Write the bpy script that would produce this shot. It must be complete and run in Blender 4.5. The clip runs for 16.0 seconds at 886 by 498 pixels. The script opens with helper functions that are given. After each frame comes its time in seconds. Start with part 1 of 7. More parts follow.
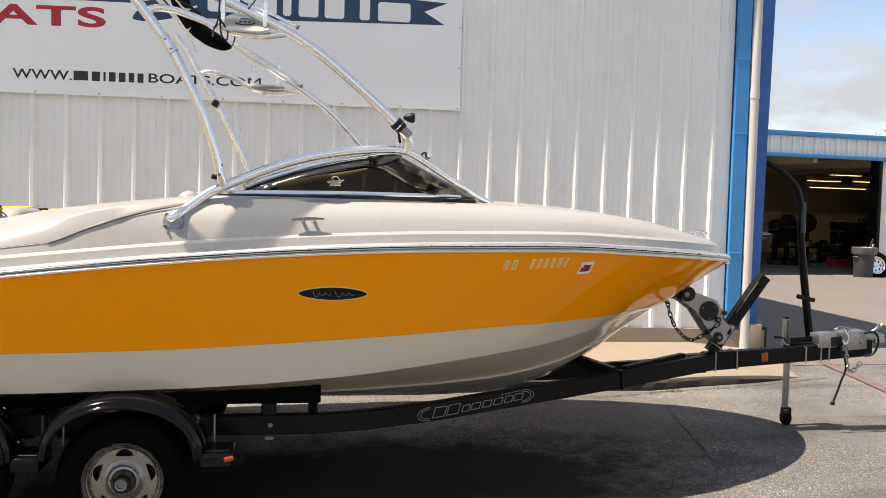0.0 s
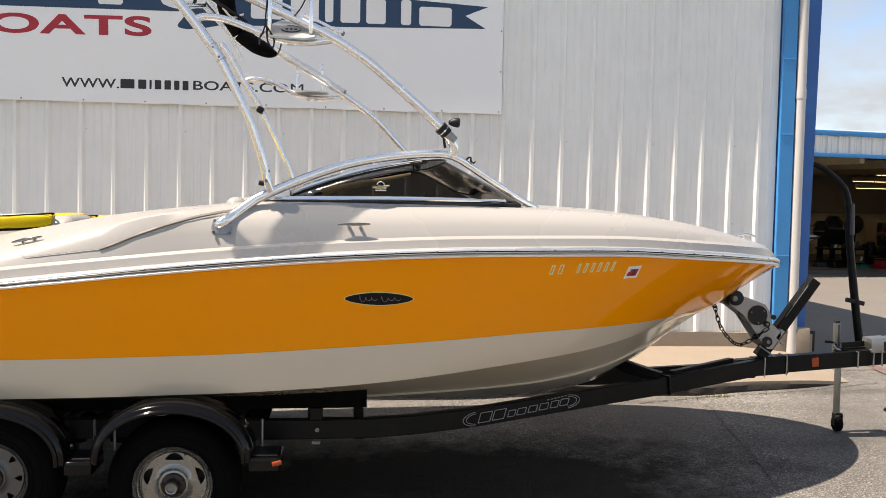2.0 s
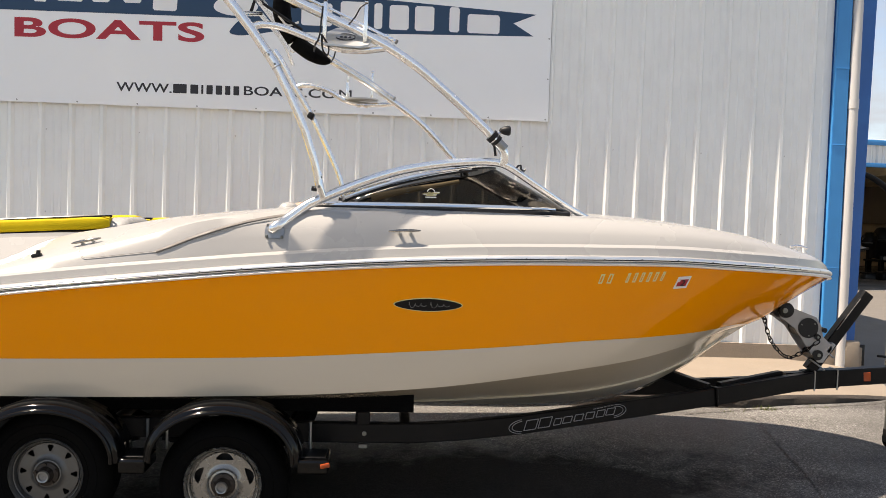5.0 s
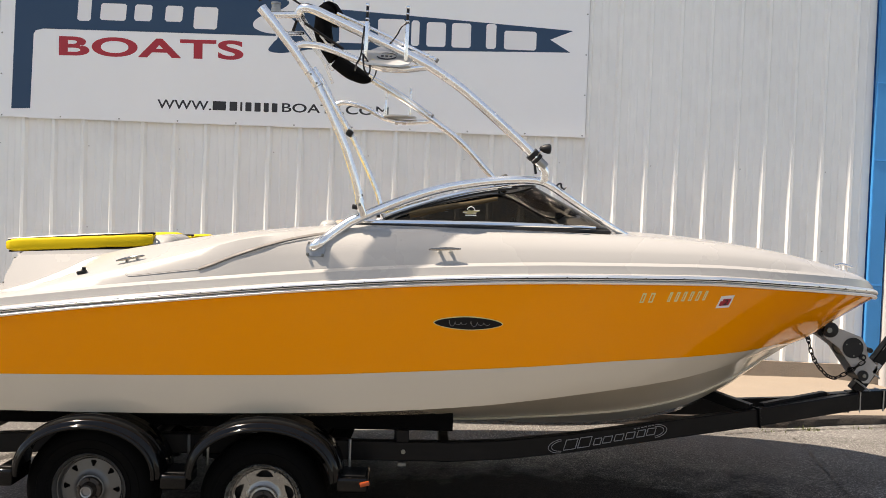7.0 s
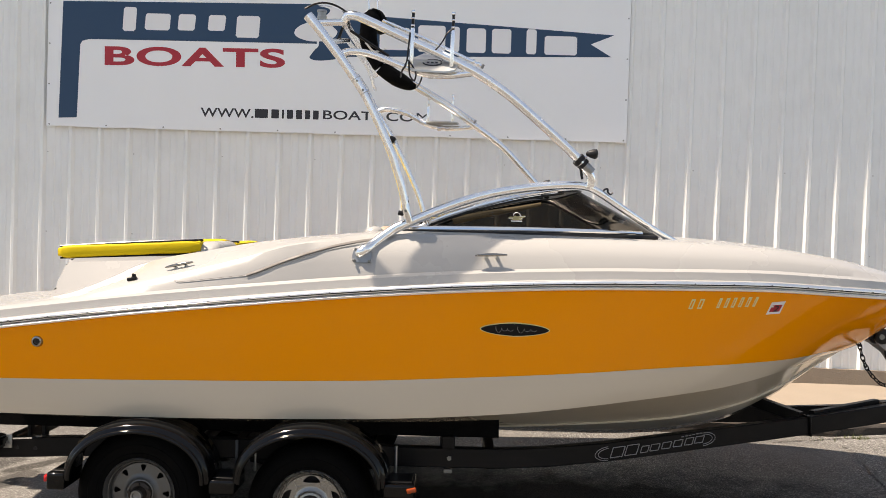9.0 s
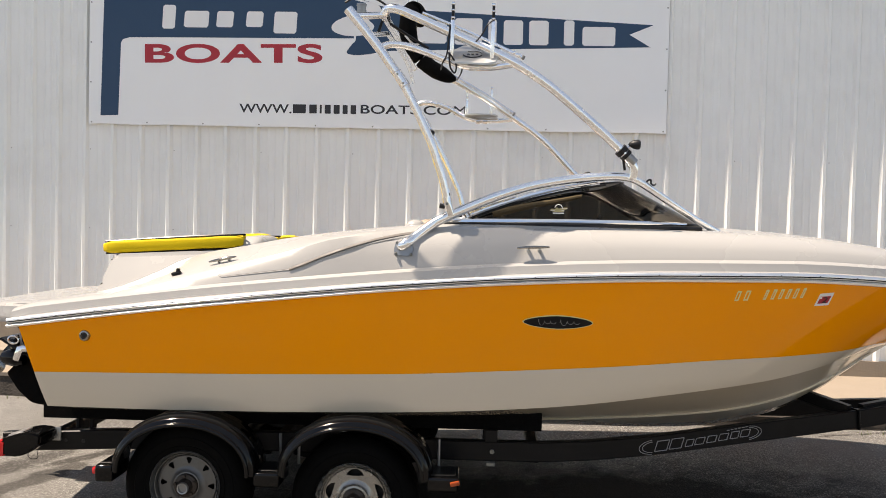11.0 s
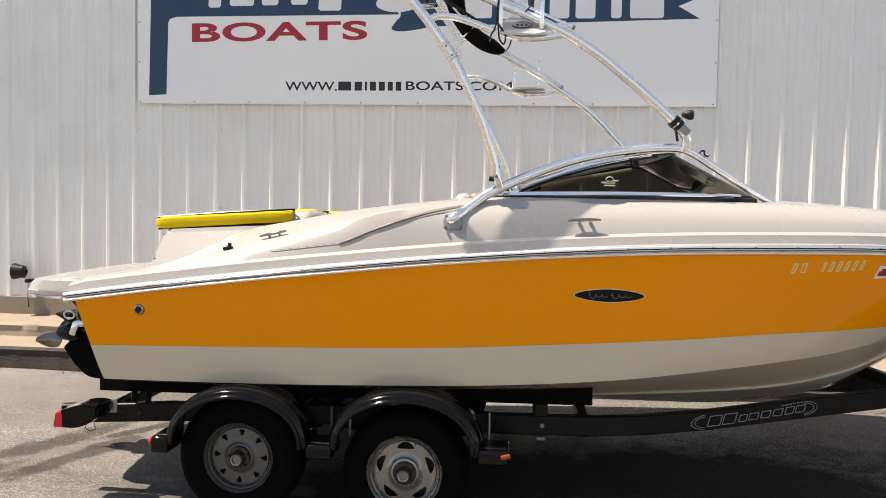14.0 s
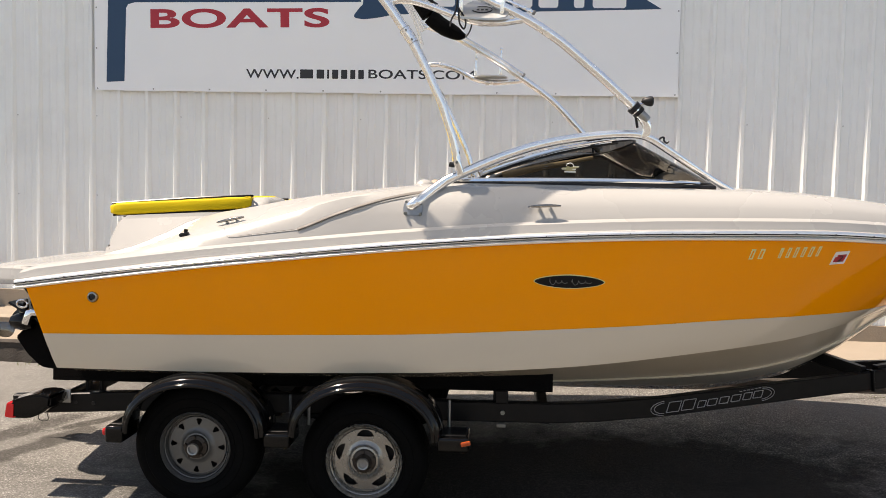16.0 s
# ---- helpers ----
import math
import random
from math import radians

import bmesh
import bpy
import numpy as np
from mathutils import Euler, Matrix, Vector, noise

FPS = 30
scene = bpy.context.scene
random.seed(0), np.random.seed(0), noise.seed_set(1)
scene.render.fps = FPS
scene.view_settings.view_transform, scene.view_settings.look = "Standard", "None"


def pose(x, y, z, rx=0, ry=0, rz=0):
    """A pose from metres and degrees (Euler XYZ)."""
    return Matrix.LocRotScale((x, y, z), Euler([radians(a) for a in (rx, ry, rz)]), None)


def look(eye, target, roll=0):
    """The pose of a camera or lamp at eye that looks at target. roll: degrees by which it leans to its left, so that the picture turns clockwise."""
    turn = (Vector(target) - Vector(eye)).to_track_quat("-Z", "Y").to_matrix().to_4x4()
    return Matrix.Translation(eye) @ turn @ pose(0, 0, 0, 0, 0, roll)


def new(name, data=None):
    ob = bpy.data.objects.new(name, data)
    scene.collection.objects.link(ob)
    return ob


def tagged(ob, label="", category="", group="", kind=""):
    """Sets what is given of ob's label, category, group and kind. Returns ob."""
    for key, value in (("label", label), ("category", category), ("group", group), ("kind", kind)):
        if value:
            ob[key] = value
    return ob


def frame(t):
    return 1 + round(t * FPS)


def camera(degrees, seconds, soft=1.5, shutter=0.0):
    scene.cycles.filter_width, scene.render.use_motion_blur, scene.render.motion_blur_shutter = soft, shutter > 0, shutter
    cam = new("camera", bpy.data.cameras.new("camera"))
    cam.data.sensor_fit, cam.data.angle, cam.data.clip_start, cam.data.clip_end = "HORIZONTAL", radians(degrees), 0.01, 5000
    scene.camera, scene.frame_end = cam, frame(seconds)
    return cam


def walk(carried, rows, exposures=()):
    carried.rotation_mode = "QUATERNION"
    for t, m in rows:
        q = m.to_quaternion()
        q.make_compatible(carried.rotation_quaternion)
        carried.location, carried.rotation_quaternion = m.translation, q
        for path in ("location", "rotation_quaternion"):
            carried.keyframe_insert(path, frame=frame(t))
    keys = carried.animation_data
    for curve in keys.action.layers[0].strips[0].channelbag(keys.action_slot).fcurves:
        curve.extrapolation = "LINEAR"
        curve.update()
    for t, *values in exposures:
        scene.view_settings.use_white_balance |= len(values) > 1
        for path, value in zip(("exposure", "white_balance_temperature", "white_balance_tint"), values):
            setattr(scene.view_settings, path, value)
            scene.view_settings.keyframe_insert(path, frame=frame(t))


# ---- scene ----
cam = camera(52.15, 16.0, soft=0.5)
# seconds, x, y, z, yaw, pitch, roll; x runs along the boat to its bow, y from the camera to the wall
PATH = [
    (0, 0.925, -4.654, 1.756, -8.199, -2.973, -1.487),
    (0.5, 0.917, -4.646, 1.756, -7.711, -2.838, -1.162),
    (1, 0.911, -4.623, 1.760, -7.148, -2.844, -1.153),
    (1.5, 0.899, -4.620, 1.762, -6.461, -2.870, -1.317),
    (2, 0.887, -4.640, 1.763, -5.804, -2.824, -1.129),
    (2.5, 0.875, -4.666, 1.754, -5.263, -2.815, -1.083),
    (3, 0.871, -4.667, 1.752, -4.838, -3.026, -0.972),
    (5.5, 0.821, -4.661, 1.777, -2.799, -2.290, -1.904),
    (6, 0.811, -4.669, 1.782, -2.216, -2.024, -1.741),
    (6.5, 0.802, -4.660, 1.788, -1.623, -1.868, -1.904),
    (7, 0.789, -4.655, 1.793, -1.255, -1.744, -1.960),
    (7.5, 0.764, -4.673, 1.798, -0.863, -1.579, -1.770),
    (8, 0.756, -4.663, 1.800, -0.348, -1.429, -1.792),
    (8.5, 0.742, -4.651, 1.790, 0.255, -1.281, -1.651),
    (9, 0.729, -4.646, 1.791, 0.926, -1.434, -1.764),
    (9.5, 0.719, -4.634, 1.795, 1.578, -1.557, -1.787),
    (12, 0.675, -4.631, 1.767, 4.047, -2.189, -1.182),
    (12.5, 0.667, -4.617, 1.761, 4.555, -2.439, -1.253),
    (13, 0.660, -4.615, 1.757, 5.032, -2.696, -1.113),
    (13.5, 0.655, -4.619, 1.750, 5.633, -2.928, -0.970),
    (14, 0.653, -4.616, 1.745, 5.755, -3.151, -0.945),
    (14.5, 0.656, -4.617, 1.733, 5.376, -3.200, -1.316),
    (15, 0.663, -4.605, 1.723, 4.947, -3.292, -1.068),
    (15.5, 0.677, -4.593, 1.713, 4.276, -3.433, -1.239),
    (16, 0.683, -4.583, 1.708, 3.622, -3.545, -1.076),
]
walk(cam, [(t, pose(x, y, z, 90 + pitch, roll, yaw)) for t, x, y, z, yaw, pitch, roll in PATH], exposures=[(0.0, 1.22, 7520.0, 15.5), (16.0, 1.22, 7520.0, 15.5)])

# ---- world and sun ----
SUN_WAY = Vector((0.5, 0.056, -1.0)).normalized()
world = bpy.data.worlds.new("sky")
scene.world = world
world.use_nodes = True
wn, wl = world.node_tree.nodes, world.node_tree.links
sky = wn.new("ShaderNodeTexSky")
sky.sky_type, sky.sun_disc = "NISHITA", False
sky.sun_elevation = math.asin(-SUN_WAY.z)
sky.sun_rotation = math.atan2(-SUN_WAY.x, -SUN_WAY.y)
sky.altitude, sky.air_density, sky.dust_density, sky.ozone_density = 1200.0, 1.0, 0.05, 1.4
# broken fair-weather cloud
coord = wn.new("ShaderNodeTexCoord")
stretch = wn.new("ShaderNodeMapping")
stretch.inputs["Scale"].default_value = (1.0, 1.0, 2.6)
stretch.inputs["Location"].default_value = (0.35, 0.1, 0.02)
puffs = wn.new("ShaderNodeTexNoise")
puffs.inputs["Scale"].default_value, puffs.inputs["Detail"].default_value, puffs.inputs["Roughness"].default_value = 4.2, 9.0, 0.52
ramp = wn.new("ShaderNodeValToRGB")
ramp.color_ramp.elements[0].position, ramp.color_ramp.elements[1].position = 0.66, 0.93
cloud = wn.new("ShaderNodeMix")
cloud.data_type = "RGBA"
cloud.inputs[7].default_value = (2.95, 3.4, 3.95, 1)
wl.new(coord.outputs["Generated"], stretch.inputs["Vector"])
wl.new(stretch.outputs["Vector"], puffs.inputs["Vector"])
billows = wn.new("ShaderNodeTexNoise")
billows.inputs["Scale"].default_value, billows.inputs["Detail"].default_value, billows.inputs["Roughness"].default_value = 13.0, 7.0, 0.5
wl.new(stretch.outputs["Vector"], billows.inputs["Vector"])
both = wn.new("ShaderNodeMath")
both.operation = "MULTIPLY_ADD"
both.inputs[1].default_value = 0.55
wl.new(billows.outputs["Fac"], both.inputs[0])
wl.new(puffs.outputs["Fac"], both.inputs[2])
wl.new(both.outputs[0], ramp.inputs["Fac"])
wl.new(ramp.outputs["Color"], cloud.inputs["Factor"])
wl.new(sky.outputs["Color"], cloud.inputs[6])
wl.new(cloud.outputs[2], wn["Background"].inputs["Color"])
wn["Background"].inputs["Strength"].default_value = 0.088

sun = new("sun", bpy.data.lights.new("sun", "SUN"))
sun.data.energy, sun.data.angle, sun.data.color = 4.0, radians(0.6), (1.0, 0.95, 0.87)
sun.matrix_world = look((0, 0, 20), Vector((0, 0, 20)) + SUN_WAY)


# ---- materials ----
def material(name, color, rough=0.5, metal=0.0, scale=6.0, vary=0.08, bump=0.0, bump_scale=60.0, coat=0.0, stain=None, stain_scale=1.5, stain_amount=0.0, per_object=0.0, spec=None):
    """Colour varied at two scales, grain as a bump, and optional stains, wear and a clear coat."""
    m = bpy.data.materials.new(name)
    m.use_nodes = True
    n, l = m.node_tree.nodes, m.node_tree.links
    b = n["Principled BSDF"]
    b.inputs["Roughness"].default_value, b.inputs["Metallic"].default_value = rough, metal
    b.inputs["Coat Weight"].default_value = coat
    b.inputs["Coat Roughness"].default_value = 0.04
    if spec is not None:
        b.inputs["Specular IOR Level"].default_value = spec
    where = n.new("ShaderNodeTexCoord").outputs["Object"]
    big, small = n.new("ShaderNodeTexNoise"), n.new("ShaderNodeTexNoise")
    for node, s, d in ((big, scale * 0.2, 3.0), (small, scale, 6.0)):
        node.inputs["Scale"].default_value, node.inputs["Detail"].default_value = s, d
        l.new(where, node.inputs["Vector"])
    add = n.new("ShaderNodeMath")
    add.operation = "ADD"
    l.new(big.outputs["Fac"], add.inputs[0])
    l.new(small.outputs["Fac"], add.inputs[1])
    last = add.outputs[0]
    if per_object:
        info = n.new("ShaderNodeObjectInfo")
        mul = n.new("ShaderNodeMath")
        mul.operation = "MULTIPLY_ADD"
        mul.inputs[1].default_value = per_object / max(vary, 0.001)
        l.new(info.outputs["Random"], mul.inputs[0])
        l.new(last, mul.inputs[2])
        last = mul.outputs[0]
    rng = n.new("ShaderNodeMapRange")
    rng.inputs[1].default_value, rng.inputs[2].default_value = 0.4, 1.6
    rng.inputs[3].default_value, rng.inputs[4].default_value = 1 - vary, 1 + vary
    l.new(last, rng.inputs[0])
    tint = n.new("ShaderNodeMix")
    tint.data_type, tint.blend_type = "RGBA", "MULTIPLY"
    tint.inputs["Factor"].default_value = 1.0
    tint.inputs[6].default_value = (*color, 1)
    l.new(rng.outputs[0], tint.inputs[7])
    out = tint.outputs[2]
    if stain:
        blot = n.new("ShaderNodeTexNoise")
        blot.inputs["Scale"].default_value, blot.inputs["Detail"].default_value, blot.inputs["Roughness"].default_value = stain_scale, 8.0, 0.65
        l.new(where, blot.inputs["Vector"])
        cut = n.new("ShaderNodeValToRGB")
        cut.color_ramp.elements[0].position, cut.color_ramp.elements[1].position = 0.5, 0.72
        cut.color_ramp.elements[1].color = (stain_amount, stain_amount, stain_amount, 1)
        l.new(blot.outputs["Fac"], cut.inputs["Fac"])
        mixer = n.new("ShaderNodeMix")
        mixer.data_type = "RGBA"
        mixer.inputs[7].default_value = (*stain, 1)
        l.new(cut.outputs["Color"], mixer.inputs["Factor"])
        l.new(out, mixer.inputs[6])
        out = mixer.outputs[2]
    l.new(out, b.inputs["Base Color"])
    ro = n.new("ShaderNodeMapRange")
    ro.inputs[1].default_value, ro.inputs[2].default_value = 0.3, 0.7
    ro.inputs[3].default_value, ro.inputs[4].default_value = rough * 0.85, min(1.0, rough * 1.2)
    l.new(small.outputs["Fac"], ro.inputs[0])
    l.new(ro.outputs[0], b.inputs["Roughness"])
    if bump:
        fine = n.new("ShaderNodeTexNoise")
        fine.inputs["Scale"].default_value, fine.inputs["Detail"].default_value = bump_scale, 6.0
        l.new(where, fine.inputs["Vector"])
        bn = n.new("ShaderNodeBump")
        bn.inputs["Strength"].default_value, bn.inputs["Distance"].default_value = bump, 0.01
        l.new(fine.outputs["Fac"], bn.inputs["Height"])
        l.new(bn.outputs["Normal"], b.inputs["Normal"])
    return m


M = {
    "siding": material("painted_siding", (0.835, 0.845, 0.82), 0.4, 0.0, 3.0, 0.05, 0.05, 9.0, stain=(0.5, 0.49, 0.46), stain_scale=0.9, stain_amount=0.2),
    # trim blue darkened to stand for shade on the recessed post
    "blue_shaded": material("shaded_blue_paint", (0.008, 0.105, 0.36), 0.35, 0.0, 4.0, 0.12, 0.05, 8.0, stain=(0.02, 0.19, 0.5), stain_scale=1.6, stain_amount=0.4),
    "blue": material("blue_trim_paint", (0.03, 0.255, 0.58), 0.4, 0.0, 4.0, 0.12, 0.05, 12.0, stain=(0.06, 0.26, 0.55), stain_scale=2.0, stain_amount=0.3),
    "pipe": material("white_pvc", (0.55, 0.535, 0.51), 0.35, 0.0, 4.0, 0.05),
    "banner": material("banner_vinyl", (0.87, 0.885, 0.885), 0.5, 0.0, 2.0, 0.03, 0.08, 5.0),
    "banner_blue": material("banner_navy", (0.012, 0.05, 0.11), 0.5, 0.0, 3.0, 0.06),
    "banner_red": material("banner_red", (0.42, 0.02, 0.035), 0.5, 0.0, 3.0, 0.06),
    "banner_white": material("banner_white", (0.82, 0.82, 0.82), 0.5, 0.0, 3.0, 0.03),
    "banner_ink": material("banner_ink", (0.02, 0.02, 0.025), 0.5, 0.0, 3.0, 0.06),
    "yellow": material("amber_gelcoat", (0.95, 0.312, 0.0006), 0.06, 0.0, 1.2, 0.02, spec=0.26),
    "white": material("white_gelcoat", (0.6, 0.52, 0.41), 0.07, 0.0, 1.2, 0.02, spec=0.9),
    "seam": material("seam_and_recess_shade", (0.14, 0.125, 0.11), 0.6, 0.0, 10.0, 0.1),
    "cream": material("cream_deck_gelcoat", (0.36, 0.349, 0.33), 0.26, 0.0, 1.5, 0.025, 0.03, 120.0, coat=0.2),
    "rail": material("rub_rail", (0.86, 0.85, 0.83), 0.36, 1.0, 12.0, 0.08),
    "black_line": material("black_insert", (0.006, 0.006, 0.0065), 0.2, 0.0, 10.0, 0.1, spec=0.2),
    "aluminium": material("polished_aluminium", (0.94, 0.94, 0.925), 0.23, 1.0, 10.0, 0.05),
    "chrome": material("chrome", (0.8, 0.8, 0.8), 0.08, 1.0, 10.0, 0.04),
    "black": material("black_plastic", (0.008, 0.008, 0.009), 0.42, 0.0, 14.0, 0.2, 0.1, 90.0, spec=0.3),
    "fender": material("glossy_black_plastic", (0.002, 0.002, 0.0022), 0.1, 0.0, 14.0, 0.2, 0.008, 9.0, spec=0.26),
    "frame": material("black_frame_paint", (0.005, 0.005, 0.0055), 0.34, 0.0, 9.0, 0.2, 0.08, 60.0, stain=(0.015, 0.013, 0.012), stain_scale=5.0, stain_amount=0.4, spec=0.16),
    "carpet": material("black_carpet", (0.004, 0.004, 0.004), 0.95, 0.0, 60.0, 0.4, 0.6, 220.0, spec=0.05),
    "rubber": material("tyre_rubber", (0.004, 0.004, 0.004), 0.75, 0.0, 20.0, 0.25, 0.2, 90.0, stain=(0.008, 0.007, 0.006), stain_scale=6.0, stain_amount=0.3, spec=0.04),
    "rim": material("galvanised_rim", (0.125, 0.124, 0.12), 0.38, 0.6, 16.0, 0.16, 0.1, 60.0, stain=(0.11, 0.09, 0.07), stain_scale=9.0, stain_amount=0.4),
    "rim_silver": material("silver_rim_paint", (0.29, 0.282, 0.262), 0.26, 0.75, 12.0, 0.08, 0.04, 60.0, stain=(0.13, 0.11, 0.085), stain_scale=7.0, stain_amount=0.25),
    "decal_gold": material("decal_gold", (0.4, 0.34, 0.16), 0.5, 0.0, 40.0, 0.1),
    "mark_grey": material("decal_grey", (0.24, 0.24, 0.24), 0.5, 0.0, 20.0, 0.1),
    "rack_metal": material("brushed_rack_metal", (0.5, 0.5, 0.49), 0.4, 0.7, 10.0, 0.06, 0.03, 60.0),
    "galv": material("galvanised_steel", (0.31, 0.315, 0.31), 0.36, 0.9, 22.0, 0.2, 0.1, 80.0, stain=(0.25, 0.2, 0.15), stain_scale=14.0, stain_amount=0.4),
    "grease": material("greasy_hub", (0.04, 0.03, 0.023), 0.5, 0.4, 20.0, 0.3, 0.2, 80.0),
    "red": material("red_lens", (0.55, 0.01, 0.012), 0.15, 0.0, 20.0, 0.1, coat=0.5),
    "amber": material("amber_lens", (0.34, 0.05, 0.006), 0.25, 0.0, 20.0, 0.1, coat=0.1),
    "cushion": material("yellow_vinyl", (0.6, 0.43, 0.012), 0.62, 0.0, 8.0, 0.06, 0.25, 14.0, spec=0.12),
    "concrete": material("concrete", (0.26, 0.212, 0.162), 0.9, 0.0, 12.0, 0.12, 0.4, 90.0, stain=(0.24, 0.2, 0.15), stain_scale=2.0, stain_amount=0.5),
    "lot": material("lot_concrete", (0.148, 0.134, 0.118), 0.92, 0.0, 5.0, 0.14, 0.5, 60.0, stain=(0.13, 0.112, 0.09), stain_scale=0.7, stain_amount=0.6),
    "grey_paint": material("grey_paint", (0.17, 0.168, 0.165), 0.42, 0.2, 16.0, 0.12, 0.08, 60.0, stain=(0.09, 0.075, 0.06), stain_scale=9.0, stain_amount=0.4),
    "winch_grey": material("winch_grey_paint", (0.34, 0.335, 0.33), 0.36, 0.25, 16.0, 0.1, 0.06, 60.0, stain=(0.16, 0.14, 0.12), stain_scale=9.0, stain_amount=0.3),
    "bin_grey": material("grey_bin_plastic", (0.05, 0.053, 0.056), 0.5, 0.0, 8.0, 0.12),
    "polished": material("polished_steel", (0.3, 0.28, 0.25), 0.1, 1.0, 10.0, 0.12, 0.02, 30.0),
    "teal": material("teal_plastic", (0.01, 0.22, 0.17), 0.45, 0.0, 8.0, 0.1),
    "liner": material("clear_liner", (0.09, 0.09, 0.09), 0.3, 0.0, 20.0, 0.2, 0.5, 40.0),
    "weed": material("weed_leaf", (0.1, 0.12, 0.03), 0.7, 0.0, 20.0, 0.3),
    "dark_reflection": material("steel_dark_reflection", (0.05, 0.046, 0.04), 0.12, 1.0, 10.0, 0.12, 0.02, 30.0),
    "kerb": material("dark_kerb", (0.04, 0.033, 0.027), 0.95, 0.0, 14.0, 0.3, 0.8, 60.0, stain=(0.016, 0.014, 0.012), stain_scale=5.0, stain_amount=0.7),
    "foundation": material("foundation", (0.29, 0.24, 0.185), 0.95, 0.0, 10.0, 0.15, 0.5, 70.0, stain=(0.2, 0.16, 0.12), stain_scale=4.0, stain_amount=0.5),
    "cloth": material("black_cloth", (0.003, 0.003, 0.003), 0.95, 0.0, 30.0, 0.3, 0.3, 60.0, spec=0.1),
    "interior": material("boat_interior", (0.35, 0.27, 0.2), 0.6, 0.0, 8.0, 0.1),
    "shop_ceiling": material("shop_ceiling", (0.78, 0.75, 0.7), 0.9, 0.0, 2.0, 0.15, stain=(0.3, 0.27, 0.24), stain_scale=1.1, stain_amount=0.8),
    "zinc": material("dull_zinc", (0.2, 0.205, 0.19), 0.42, 0.8, 18.0, 0.2, 0.08, 60.0, stain=(0.1, 0.09, 0.07), stain_scale=9.0, stain_amount=0.5),
    "shop_wall": material("shop_wall", (0.74, 0.68, 0.56), 0.8, 0.0, 3.0, 0.1, stain=(0.2, 0.18, 0.15), stain_scale=1.0, stain_amount=0.4),
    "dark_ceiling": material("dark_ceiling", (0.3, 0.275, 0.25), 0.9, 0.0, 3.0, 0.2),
    "wood": material("pale_timber", (0.42, 0.33, 0.2), 0.7, 0.0, 9.0, 0.2),
    "leaf": material("leaves", (0.05, 0.09, 0.025), 0.6, 0.0, 6.0, 0.35),
    "bark": material("bark", (0.09, 0.07, 0.05), 0.9, 0.0, 10.0, 0.3, 0.5, 40.0),
    "red_line": material("faded_red_paint", (0.135, 0.085, 0.075), 0.9, 0.0, 30.0, 0.25, 0.5, 120.0, stain=(0.17, 0.155, 0.135), stain_scale=13.0, stain_amount=0.85),
    "sticker_white": material("sticker_white", (0.75, 0.75, 0.74), 0.35, 0.0, 30.0, 0.05),
    "letter": material("pale_letter", (0.72, 0.63, 0.3), 0.35, 0.0, 30.0, 0.05),
}


# damp trails on the lot, then the boat's shade painted into the ground: x, y, turn, half length, half width, strength,
# raggedness
DAMP_AND_SHADE = [(-2.5, 1.15, 1.12, 0.7, 0.15, 0.62, 2.6), (-2.26, 0.82, 1.15, 0.75, 0.11, 0.62, 2.6), (-2.05, 1.5, 0.9, 0.35, 0.08, 0.7, 2.6), (-2.75, 0.35, 1.0, 0.5, 0.12, 0.5, 2.6), (1.0, 0.5, 0.06, 2.75, 1.25, 0.965, 0.9)]


